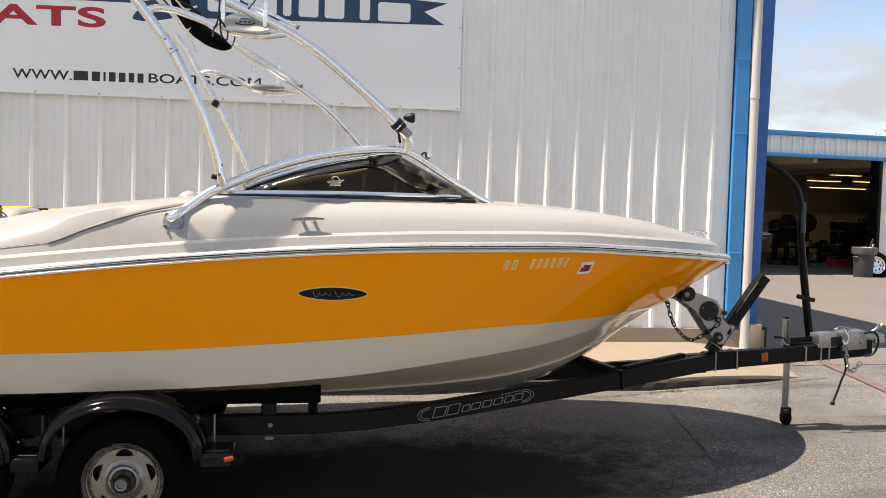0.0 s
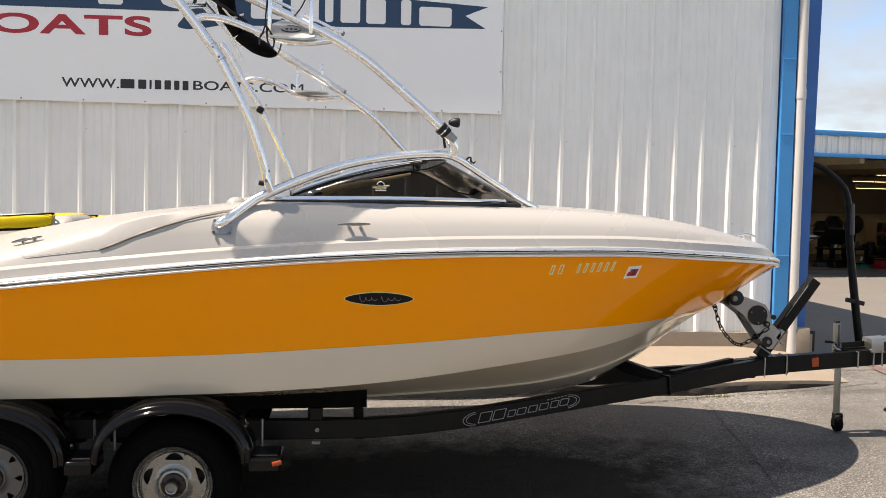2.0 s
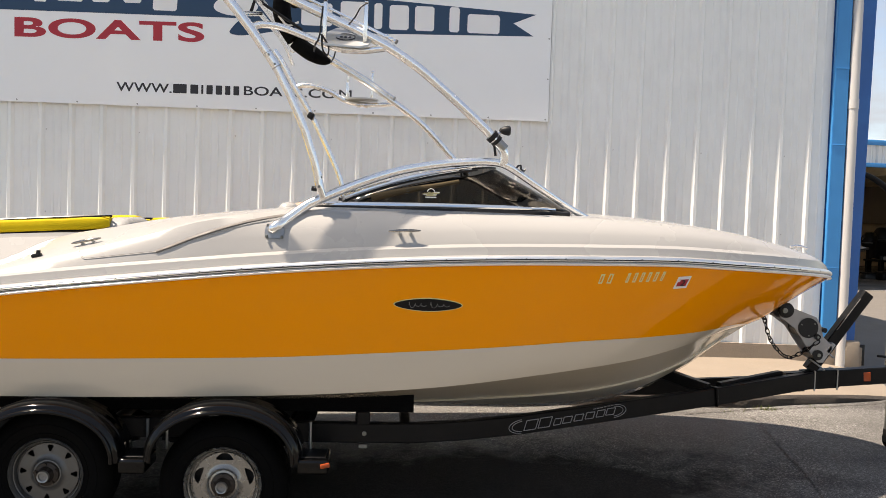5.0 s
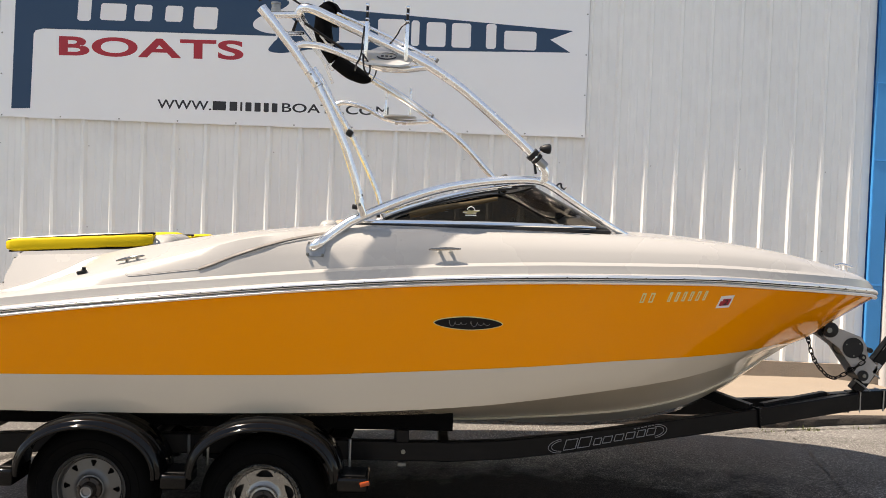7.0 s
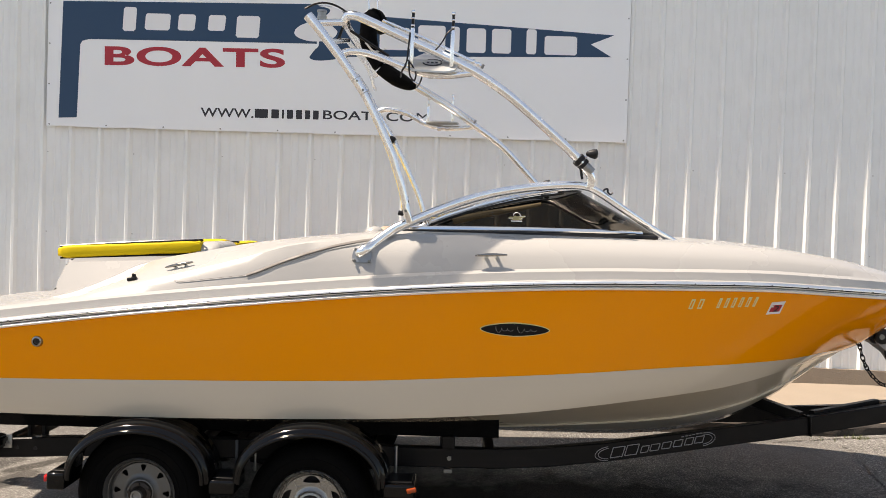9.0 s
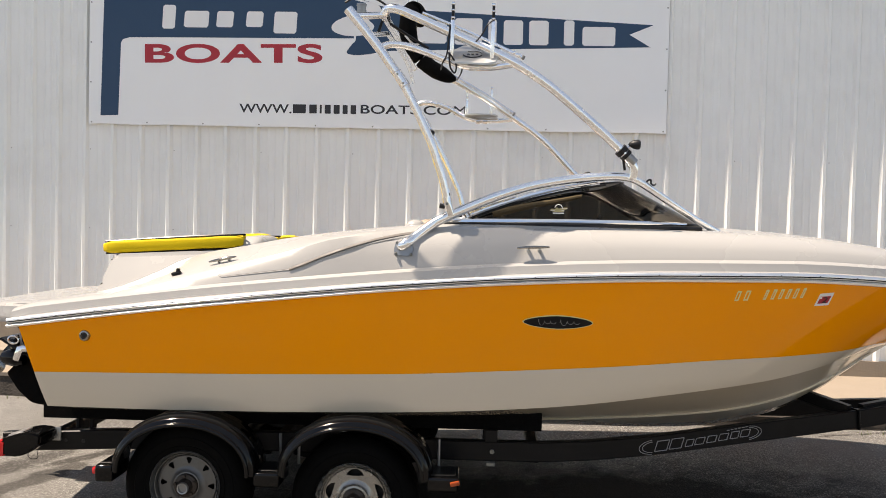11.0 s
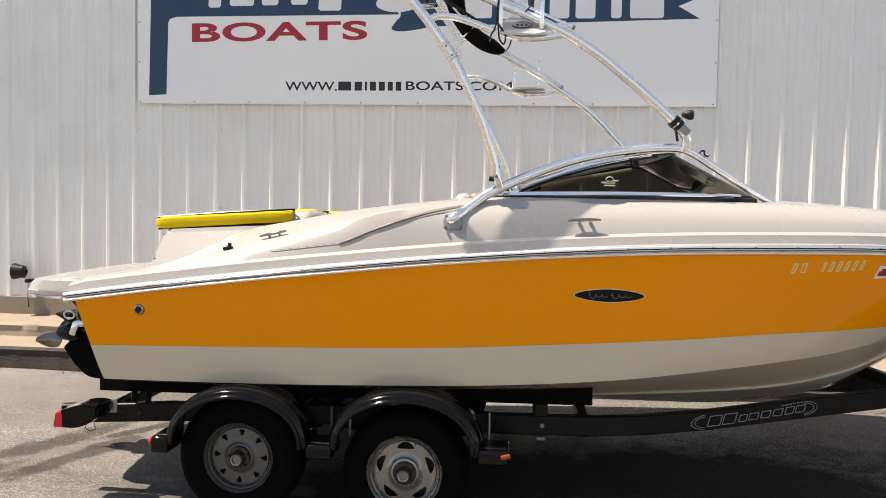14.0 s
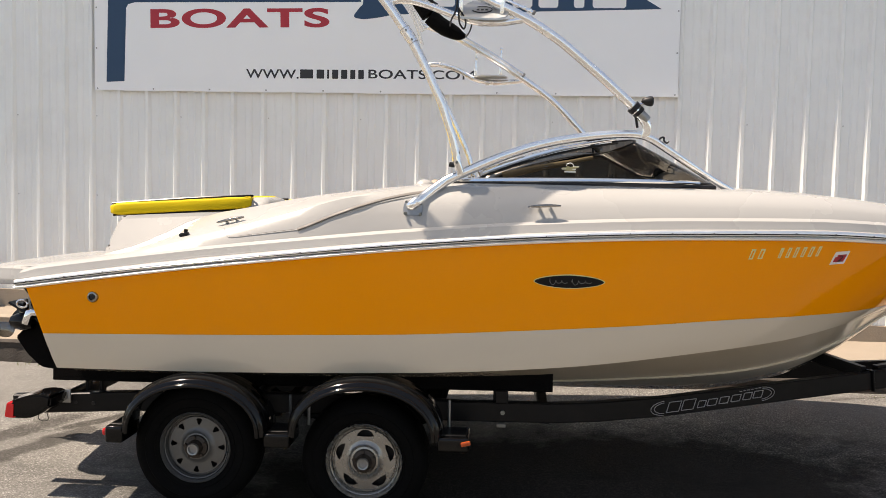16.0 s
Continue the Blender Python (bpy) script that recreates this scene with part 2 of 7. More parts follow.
def asphalt_material(name, shade):
    """Worn asphalt: pale and dark stones in a dark binder, with broad stains and patches."""
    m = bpy.data.materials.new(name)
    m.use_nodes = True
    n, l = m.node_tree.nodes, m.node_tree.links
    b = n["Principled BSDF"]
    b.inputs["Roughness"].default_value, b.inputs["Specular IOR Level"].default_value = 0.9, 0.12
    where = n.new("ShaderNodeTexCoord").outputs["Object"]
    stones = n.new("ShaderNodeTexVoronoi")
    stones.inputs["Scale"].default_value = 140.0
    l.new(where, stones.inputs["Vector"])
    grit = n.new("ShaderNodeTexNoise")
    grit.inputs["Scale"].default_value, grit.inputs["Detail"].default_value, grit.inputs["Roughness"].default_value = 95.0, 8.0, 0.75
    l.new(where, grit.inputs["Vector"])
    sep = n.new("ShaderNodeSeparateColor")
    l.new(stones.outputs["Color"], sep.inputs[0])
    mixv = n.new("ShaderNodeMath")
    mixv.operation = "MULTIPLY_ADD"
    mixv.inputs[1].default_value = 0.4
    l.new(sep.outputs[0], mixv.inputs[0])
    l.new(grit.outputs["Fac"], mixv.inputs[2])
    tone = n.new("ShaderNodeValToRGB")
    el = tone.color_ramp.elements
    el[0].position, el[0].color = 0.38, (0.022, 0.0215, 0.02, 1)
    el[1].position, el[1].color = 1.0, (0.85, 0.82, 0.77, 1)
    mid = el.new(0.66)
    mid.color = (0.125, 0.119, 0.11, 1)
    mid2 = el.new(0.83)
    mid2.color = (0.3, 0.287, 0.265, 1)
    l.new(mixv.outputs[0], tone.inputs["Fac"])
    # some stretches are rubbed smooth, others show the stones
    rub = n.new("ShaderNodeTexNoise")
    rub.inputs["Scale"].default_value, rub.inputs["Detail"].default_value = 0.7, 4.0
    l.new(where, rub.inputs["Vector"])
    how = n.new("ShaderNodeMapRange")
    how.inputs[1].default_value, how.inputs[2].default_value, how.inputs[3].default_value, how.inputs[4].default_value = 0.38, 0.6, 0.34, 0.76
    l.new(rub.outputs["Fac"], how.inputs[0])
    even = n.new("ShaderNodeMix")
    even.data_type = "RGBA"
    even.inputs[7].default_value = (0.185, 0.177, 0.164, 1)
    l.new(how.outputs[0], even.inputs["Factor"])
    l.new(tone.outputs["Color"], even.inputs[6])
    patch = n.new("ShaderNodeTexNoise")
    patch.inputs["Scale"].default_value, patch.inputs["Detail"].default_value, patch.inputs["Roughness"].default_value = 0.55, 7.0, 0.6
    l.new(where, patch.inputs["Vector"])
    wear = n.new("ShaderNodeMapRange")
    wear.inputs[1].default_value, wear.inputs[2].default_value, wear.inputs[3].default_value, wear.inputs[4].default_value = 0.35, 0.65, 0.72 * shade, 1.25 * shade
    l.new(patch.outputs["Fac"], wear.inputs[0])
    mul = n.new("ShaderNodeMix")
    mul.data_type, mul.blend_type = "RGBA", "MULTIPLY"
    mul.inputs["Factor"].default_value = 1.0
    l.new(even.outputs[2], mul.inputs[6])
    l.new(wear.outputs[0], mul.inputs[7])
    # long oily streaks
    flow = n.new("ShaderNodeMapping")
    flow.inputs["Scale"].default_value = (0.45, 2.2, 1.0)
    flow.inputs["Rotation"].default_value = (0, 0, 0.25)
    l.new(where, flow.inputs["Vector"])
    oil = n.new("ShaderNodeTexNoise")
    oil.inputs["Scale"].default_value, oil.inputs["Detail"].default_value, oil.inputs["Roughness"].default_value = 0.9, 9.0, 0.62
    l.new(flow.outputs["Vector"], oil.inputs["Vector"])
    cut = n.new("ShaderNodeValToRGB")
    cut.color_ramp.elements[0].position, cut.color_ramp.elements[1].position = 0.54, 0.66
    cut.color_ramp.elements[1].color = (0.42, 0.42, 0.42, 1)
    l.new(oil.outputs["Fac"], cut.inputs["Fac"])
    dark = n.new("ShaderNodeMix")
    dark.data_type = "RGBA"
    dark.inputs[7].default_value = (0.05, 0.047, 0.044, 1)
    l.new(cut.outputs["Color"], dark.inputs["Factor"])
    l.new(mul.outputs[2], dark.inputs[6])
    # damp trails that drained from the boat, a few drips, and the painted shade beneath it
    damp_shade = None
    warp = n.new("ShaderNodeTexNoise")
    warp.inputs["Scale"].default_value, warp.inputs["Detail"].default_value, warp.inputs["Roughness"].default_value = 3.4, 9.0, 0.72
    l.new(where, warp.inputs["Vector"])
    for cx, cy, turn, half, wide, darkness, ragged in DAMP_AND_SHADE:
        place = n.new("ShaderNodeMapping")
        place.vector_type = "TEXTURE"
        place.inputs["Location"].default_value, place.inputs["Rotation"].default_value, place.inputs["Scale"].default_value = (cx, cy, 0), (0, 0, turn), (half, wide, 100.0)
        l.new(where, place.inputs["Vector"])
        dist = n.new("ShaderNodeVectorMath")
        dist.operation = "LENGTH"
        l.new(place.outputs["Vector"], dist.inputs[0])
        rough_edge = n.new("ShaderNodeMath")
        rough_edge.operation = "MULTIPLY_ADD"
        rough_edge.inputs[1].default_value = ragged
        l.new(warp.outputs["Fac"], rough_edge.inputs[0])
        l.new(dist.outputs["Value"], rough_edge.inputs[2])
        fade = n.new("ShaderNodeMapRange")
        fade.inputs[1].default_value, fade.inputs[2].default_value, fade.inputs[3].default_value, fade.inputs[4].default_value = 0.6 + 0.5 * ragged, 1.0 + 0.5 * ragged, darkness, 0.0
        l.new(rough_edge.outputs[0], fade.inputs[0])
        if damp_shade is None:
            damp_shade = fade.outputs[0]
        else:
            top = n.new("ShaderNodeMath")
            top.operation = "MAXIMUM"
            l.new(damp_shade, top.inputs[0])
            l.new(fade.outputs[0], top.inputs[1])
            damp_shade = top.outputs[0]
    wet_shade = n.new("ShaderNodeMix")
    wet_shade.data_type, wet_shade.blend_type = "RGBA", "MULTIPLY"
    wet_shade.inputs[7].default_value = (0.1, 0.09, 0.08, 1)
    l.new(damp_shade, wet_shade.inputs["Factor"])
    l.new(dark.outputs[2], wet_shade.inputs[6])
    l.new(wet_shade.outputs[2], b.inputs["Base Color"])
    bn = n.new("ShaderNodeBump")
    bn.inputs["Strength"].default_value, bn.inputs["Distance"].default_value = 0.9, 0.012
    l.new(mixv.outputs[0], bn.inputs["Height"])
    l.new(bn.outputs["Normal"], b.inputs["Normal"])
    return m


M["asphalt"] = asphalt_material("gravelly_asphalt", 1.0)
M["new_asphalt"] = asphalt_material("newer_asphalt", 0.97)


def shade_canvas_material():
    """Black for the unseen shade sheet, which lets part of the light through."""
    m = bpy.data.materials.new("shade_canvas")
    m.use_nodes = True
    n, l = m.node_tree.nodes, m.node_tree.links
    b = n["Principled BSDF"]
    b.inputs["Base Color"].default_value, b.inputs["Roughness"].default_value = (0.02, 0.02, 0.02, 1), 0.9
    b.inputs["Alpha"].default_value = 0.52
    return m


M["shade_canvas"] = shade_canvas_material()


def glass_material(name, color, rough=0.04):
    """A thin tinted pane: clear tint and a gloss that grows at grazing angles."""
    m = bpy.data.materials.new(name)
    m.use_nodes = True
    n, l = m.node_tree.nodes, m.node_tree.links
    n.remove(n["Principled BSDF"])
    mix, clear, gloss, fres = n.new("ShaderNodeMixShader"), n.new("ShaderNodeBsdfTransparent"), n.new("ShaderNodeBsdfGlossy"), n.new("ShaderNodeFresnel")
    clear.inputs["Color"].default_value = (*color, 1)
    gloss.inputs["Roughness"].default_value, fres.inputs["IOR"].default_value = rough, 1.13
    l.new(fres.outputs[0], mix.inputs[0])
    l.new(clear.outputs[0], mix.inputs[1])
    l.new(gloss.outputs[0], mix.inputs[2])
    l.new(mix.outputs[0], n["Material Output"].inputs["Surface"])
    return m


M["glass"] = glass_material("tinted_glass", (0.19, 0.18, 0.165))


# ---- mesh helpers ----
def make(name, bm, mat, smooth=True, angle=35):
    me = bpy.data.meshes.new(name)
    bmesh.ops.recalc_face_normals(bm, faces=bm.faces[:])
    if smooth:
        for f in bm.faces:
            f.smooth = True
        for e in bm.edges:
            if len(e.link_faces) == 2 and e.calc_face_angle(0) > radians(angle):
                e.smooth = False
    bm.to_mesh(me)
    bm.free()
    me.materials.append(M[mat])
    return new(name, me)


def part(name, bm, mat, parent, label="", smooth=True, angle=35):
    ob = make(name, bm, mat, smooth, angle)
    ob.parent = parent
    if parent is not None and parent.type == "MESH":
        ob.matrix_parent_inverse = parent.matrix_basis.inverted()
    if label:
        tagged(ob, label)
    return ob


def thing(name, label, category, at=(0, 0, 0), group="", kind=""):
    e = new(name)
    e.location = at
    e.empty_display_size = 0.1
    return tagged(e, label, category, group, kind)


def box(size, at=(0, 0, 0), bevel=0.0, seg=2, turn=None, bm=None):
    """A box of that size about the point at, with rounded edges."""
    own = bmesh.new()
    bmesh.ops.create_cube(own, size=1.0)
    bmesh.ops.scale(own, vec=size, verts=own.verts)
    if bevel:
        bmesh.ops.bevel(own, geom=own.edges[:], offset=min(bevel, min(size) * 0.49), segments=seg, affect="EDGES", profile=0.5)
    m = Matrix.Translation(at)
    if turn is not None:
        m = m @ Euler([radians(a) for a in turn]).to_matrix().to_4x4()
    bmesh.ops.transform(own, matrix=m, verts=own.verts)
    if bm is None:
        return own
    return join(bm, own)


def join(bm, own):
    me = bpy.data.meshes.new("tmp")
    own.to_mesh(me)
    own.free()
    bm.from_mesh(me)
    bpy.data.meshes.remove(me)
    return bm


def loft(rings, closed=True, cap=True, bm=None):
    bm = bm or bmesh.new()
    vs = [[bm.verts.new(p) for p in r] for r in rings]
    n = len(vs[0])
    for a, b in zip(vs, vs[1:]):
        for i in range(n if closed else n - 1):
            j = (i + 1) % n
            quad = [a[i], a[j], b[j], b[i]]
            if len({tuple(round(c, 6) for c in v.co) for v in quad}) >= 3:
                try:
                    bm.faces.new(quad)
                except ValueError:
                    pass
    if cap and closed:
        for r in (vs[0], vs[-1]):
            try:
                bm.faces.new(r)
            except ValueError:
                pass
    return bm


def smooth_path(points, steps=6):
    """Catmull-Rom through the points."""
    p = [Vector(q) for q in points]
    p = [2 * p[0] - p[1]] + p + [2 * p[-1] - p[-2]]
    out = []
    for i in range(1, len(p) - 2):
        for k in range(steps):
            t = k / steps
            a, b, c, d = p[i - 1], p[i], p[i + 1], p[i + 2]
            out.append(0.5 * ((2 * b) + (c - a) * t + (2 * a - 5 * b + 4 * c - d) * t * t + (3 * b - a - 3 * c + d) * t ** 3))
    out.append(p[-2])
    return out


def tube(points, r, sides=14, steps=6, curve=True, bm=None, flat=1.0):
    pts = smooth_path(points, steps) if curve and len(points) > 2 else [Vector(q) for q in points]
    radii = r if isinstance(r, (list, tuple)) else None
    rings = []
    side = None
    for i, q in enumerate(pts):
        d = (pts[min(i + 1, len(pts) - 1)] - pts[max(i - 1, 0)]).normalized()
        if side is None:
            side = d.orthogonal().normalized()
        side = (side - d * side.dot(d)).normalized()
        up = d.cross(side)
        rr = r if radii is None else radii[0] + (radii[1] - radii[0]) * i / (len(pts) - 1)
        rings.append([q + side * math.cos(a) * rr + up * math.sin(a) * rr * flat for a in (2 * math.pi * k / sides for k in range(sides))])
    return loft(rings, bm=bm)


def lathe(profile, sides=40, axis="y", at=(0, 0, 0), bm=None):
    """Turns (radius, along) pairs about an axis."""
    rings = []
    for k in range(sides):
        a = 2 * math.pi * k / sides
        ring = []
        for r, h in profile:
            c, s = r * math.cos(a), r * math.sin(a)
            v = {"y": (c, h, s), "z": (c, s, h), "x": (h, c, s)}[axis]
            ring.append(Vector(v) + Vector(at))
        rings.append(ring)
    rings.append(rings[0])
    bm2 = loft(rings, closed=False)
    bmesh.ops.remove_doubles(bm2, verts=bm2.verts, dist=1e-5)
    return bm2 if bm is None else join(bm, bm2)


def prism(outline, depth, at=None, bevel=0.0):
    """A flat outline of (x, z) points, extruded by depth along y from y = 0."""
    bm = bmesh.new()
    vs = [bm.verts.new((x, 0, z)) for x, z in outline]
    f = bm.faces.new(vs)
    ext = bmesh.ops.extrude_face_region(bm, geom=[f])
    bmesh.ops.translate(bm, vec=(0, depth, 0), verts=[v for v in ext["geom"] if isinstance(v, bmesh.types.BMVert)])
    if bevel:
        bmesh.ops.bevel(bm, geom=bm.edges[:], offset=bevel, segments=2, affect="EDGES")
    if at is not None:
        bmesh.ops.translate(bm, vec=at, verts=bm.verts)
    return bm


def table(rows):
    """Smooth (monotone cubic) interpolation through the rows (x, value)."""
    xs, ys = [float(a) for a, _ in rows], [float(b) for _, b in rows]
    h = [b - a for a, b in zip(xs, xs[1:])]
    d = [(b - a) / k for a, b, k in zip(ys, ys[1:], h)]
    m = [d[0]] + [0 if a * b <= 0 else 2 * a * b / (a + b) for a, b in zip(d, d[1:])] + [d[-1]]

    def f(x):
        if x <= xs[0]:
            return ys[0]
        if x >= xs[-1]:
            return ys[-1]
        i = max(k for k in range(len(xs) - 1) if xs[k] <= x)
        t = (x - xs[i]) / h[i]
        return (2 * t ** 3 - 3 * t * t + 1) * ys[i] + (t ** 3 - 2 * t * t + t) * h[i] * m[i] + (3 * t * t - 2 * t ** 3) * ys[i + 1] + (t ** 3 - t * t) * h[i] * m[i + 1]
    return f


# ---- ground ----
LEVELS = [(-0.9, 0.1, 0.01), (0.0, 0.1, -0.034), (0.8, -4.6, 0.0), (-4.0, 3.1, 0.155), (3.5, 2.45, 0.212), (4.25, 2.6, 0.218), (4.9, 2.78, 0.224), (4.28, 1.3, 0.24), (5.5, 3.0, 0.255), (8.0, 5.0, 0.27), (11.0, 14.0, 0.3), (-8.0, 3.0, 0.12), (-2.0, -3.0, 0.0), (4.0, -3.0, 0.1), (1.0, 2.75, 0.17)]
_k = np.array([[math.hypot(a[0] - b[0], a[1] - b[1]) for b in LEVELS] for a in LEVELS])
_w = np.linalg.solve(np.block([[_k, np.ones((len(LEVELS), 1))], [np.ones((1, len(LEVELS))), np.zeros((1, 1))]]), np.array([l[2] for l in LEVELS] + [0.0]))


def ground_z(x, y):
    far = min(1.0, max(0.0, (math.hypot(x - 2, y - 3) - 14) / 20))
    near = sum(w * math.hypot(x - a, y - b) for w, (a, b, _) in zip(_w, LEVELS)) + _w[-1]
    return near * (1 - far) + 0.28 * far


def spread(lo, hi, step, reach):
    inner = list(np.arange(lo, hi + 0.001, step))
    out, d, a = [], step, hi
    while a < reach:
        d *= 1.35
        a += d
        out.append(a)
    left, d, a = [], step, lo
    while a > -reach:
        d *= 1.35
        a -= d
        left.append(a)
    return left[::-1] + inner + out


gx, gy = spread(-7, 9, 0.2, 900), spread(-6, 6, 0.2, 900)
bm = bmesh.new()
grid = [[bm.verts.new((x, y, ground_z(x, y))) for x in gx] for y in gy]
for r0, r1 in zip(grid, grid[1:]):
    for i in range(len(gx) - 1):
        bm.faces.new((r0[i], r0[i + 1], r1[i + 1], r1[i]))
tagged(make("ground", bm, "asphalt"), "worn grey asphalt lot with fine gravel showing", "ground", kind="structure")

# ---- building with ribbed metal siding ----
WALL_Y, RIB, RIB_0 = 4.40, 0.3048, -3.466
CORNER = 5.27
EAVE = 5.5


# the sheets lap unevenly, so the ribs drift from an even spacing
rib_drift = table([(-14, 0.3), (-5, 0.16), (-3, 0.1), (0, 0.01), (3, -0.036), (5, -0.062), (8, -0.05), (11, -0.03), (15, 0.02), (19, 0.066), (24, 0.055), (26, 0.012), (30, 0.0)])


def rib_x(k):
    return RIB_0 + k * RIB + rib_drift(k)


def foot(x):
    return 0.572 - 0.0163 * x


def siding_profile(x0, x1):
    """Trapezoid ribs every foot, with two shallow stiffeners between them."""
    pts = [(x0, 0.0)]
    k = math.ceil((x0 - RIB_0) / RIB) - 1
    while True:
        c = rib_x(k)
        if c + 0.05 > x1:
            break
        if c - 0.05 > x0:
            pts += [(c - 0.036, 0.0), (c - 0.014, -0.032), (c + 0.014, -0.032), (c + 0.036, 0.0)]
        for s in (0.118, 0.186):
            if c + s + 0.02 < x1:
                pts += [(c + s - 0.013, 0.0), (c + s - 0.006, -0.004), (c + s + 0.006, -0.004), (c + s + 0.013, 0.0)]
        k += 1
    pts.append((x1, 0.0))
    return pts


prof = siding_profile(-14.0, CORNER)
bm = loft([[Vector((x, WALL_Y + y, foot(x))) for x, y in prof], [Vector((x, WALL_Y + y, EAVE)) for x, y in prof]], closed=False)
siding = make("wall_front", bm, "siding", smooth=False)
tagged(siding, "off-white ribbed metal siding on a steel building", "wall", kind="structure")
bm = box((19.2, 0.2, EAVE), ((-14 + CORNER) / 2, WALL_Y + 0.16, EAVE / 2 + 0.3))
box((0.2, 12, EAVE), (CORNER - 0.06, WALL_Y + 6.2, EAVE / 2 + 0.3), bm=bm)
tagged(make("wall_core", bm, "siding", smooth=False), "plain inner body of the steel building", "wall", kind="structure")
bm = bmesh.new()
eave = [(-14.2, WALL_Y - 0.27), (5.75, WALL_Y - 0.189), (5.75, WALL_Y + 12.4), (-14.2, WALL_Y + 12.4)]
loft([[Vector((x, y, EAVE)) for x, y in eave], [Vector((x, y, EAVE + 0.12)) for x, y in eave]], bm=bm)
tagged(make("roof", bm, "siding", smooth=False), "flat metal roof edge overhanging the siding", "roof", kind="structure")

bm = loft([[Vector((x, WALL_Y - 0.05, foot(x))), Vector((x, WALL_Y + 0.2, foot(x))), Vector((x, WALL_Y + 0.2, 0)), Vector((x, WALL_Y - 0.05, 0))] for x in np.linspace(-14, CORNER + 0.45, 40)])
tagged(make("foundation", bm, "foundation", smooth=False), "tan weathered concrete foundation strip", "foundation", kind="structure")

# ---- raised walkway ----
kerb_y = table([(-14, 3.2), (-3.6, 3.1), (0, 2.9), (2.7, 2.63), (3.7, 2.56), (4.3, 2.71), (4.9, 2.83), (5.6, 3.0)])
kerb_top = table([(-14, 0.345), (-1, 0.342), (2.7, 0.308), (4.3, 0.3), (4.9, 0.285), (5.3, 0.252), (5.6, 0.22)])


def slab(name, x0, x1, y0, z, mat_edge, label, end=None):
    n = 420
    rings = []
    base = z
    for i in range(n + 1):
        x = x0 + (x1 - x0) * i / n
        f = min(1.0, max(0.0, (x - 4.9) / 0.7))
        front, z, zb = (kerb_y(x), kerb_top(x), base - 0.07 * f) if y0 is None else (y0, base, base)
        wob = 0.014 * noise.noise((x * 2.1, base, 0)) + 0.012 * noise.noise((x * 9, base, 3)) + 0.008 * noise.noise((x * 27, base, 5))
        dent = 0.012 * noise.noise((x * 14, base, 9))
        rings.append([Vector((x, front + wob, -0.3)), Vector((x, front + wob - 0.03, z - 0.14 + dent)), Vector((x, front + wob + 0.01, z - 0.07 - dent)), Vector((x, front + wob * 0.6, z - 0.025)), Vector((x, front + 0.03 + wob * 0.6, z)), Vector((x, WALL_Y - 0.05, zb)), Vector((x, WALL_Y - 0.05, -0.3))])
    ob = make(name, loft(rings), "concrete", angle=60)
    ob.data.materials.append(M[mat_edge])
    # faces towards the lot take the edge material
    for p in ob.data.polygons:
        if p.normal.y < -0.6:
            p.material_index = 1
    return tagged(ob, label, "walkway", kind="structure")


slab("pavement", -14, 5.6, None, 0.348, "kerb", "pale concrete walkway with a dark kerb face")
slab("step", -14, -2.6, 3.72, 0.47, "foundation", "pale concrete upper step along the wall")

# ---- boat ----
YC = 1.13
beam = lambda x: 1.2 * max(0.0, 1 - min(max(0.0, (x - 0.5) / 3.17), 1.0) ** 3.5) ** 0.61 - 0.03 * max(0.0, (-x - 0.5) / 1.4) ** 2
lower_beam = lambda x: 1.2 * max(0.0, 1 - min(max(0.0, (x - 0.5) / 3.2), 1.0) ** 2.3) ** 0.9 - 0.03 * max(0.0, (-x - 0.5) / 1.4) ** 2
sheer = table([(-1.9, 1.166), (-1.77, 1.184), (-1.45, 1.23), (-1.12, 1.275), (-0.83, 1.312), (-0.376, 1.363), (0.2, 1.422), (0.8, 1.47), (1.331, 1.498), (1.634, 1.507), (2.255, 1.514), (2.781, 1.493), (3.436, 1.444), (3.67, 1.4)])
paint = table([(-1.9, 0.928), (-0.93, 0.948), (0.2, 0.98), (0.78, 1.014), (1.36, 1.05), (1.95, 1.088), (2.3, 1.098), (2.7, 1.107), (2.93, 1.116), (3.1, 1.106), (3.2, 1.085), (3.73, 1.05)])
chine = table([(-1.9, 0.738), (-0.96, 0.745), (0.2, 0.773), (1.0, 0.822), (1.69, 0.897), (2.26, 0.967), (2.69, 1.035), (2.9, 1.052), (3.1, 1.07), (3.2, 1.092), (3.3, 1.157), (3.73, 1.4)])
keel = table([(-1.9, 0.49), (1.6, 0.5), (1.95, 0.515), (2.42, 0.607), (2.76, 0.777), (2.92, 0.894), (3.03, 0.976), (3.22, 1.102), (3.41, 1.231), (3.6, 1.347), (3.73, 1.399)])
deck_top = table([(-1.9, 1.285), (-1.5, 1.335), (-1.2, 1.438), (-1.0, 1.53), (-0.836, 1.581), (-0.666, 1.612), (-0.49, 1.65), (-0.365, 1.673), (-0.17, 1.701), (0.061, 1.73), (0.3, 1.753), (0.5, 1.765), (1.919, 1.751), (2.33, 1.735), (2.724, 1.698), (3.258, 1.597), (3.518, 1.526), (3.67, 1.478)])
crease = table([(-1.9, 1.25), (-1.5, 1.32), (-1.2, 1.392), (-1.07, 1.427), (-0.925, 1.459), (-0.751, 1.499), (-0.577, 1.543), (-0.379, 1.597), (-0.128, 1.672), (0.092, 1.712), (0.5, 1.75)])
STATIONS = list(np.linspace(-1.82, 2.4, 44)) + list(2.45 + 1.219 * np.sin(np.linspace(0.0, math.pi / 2, 44)))


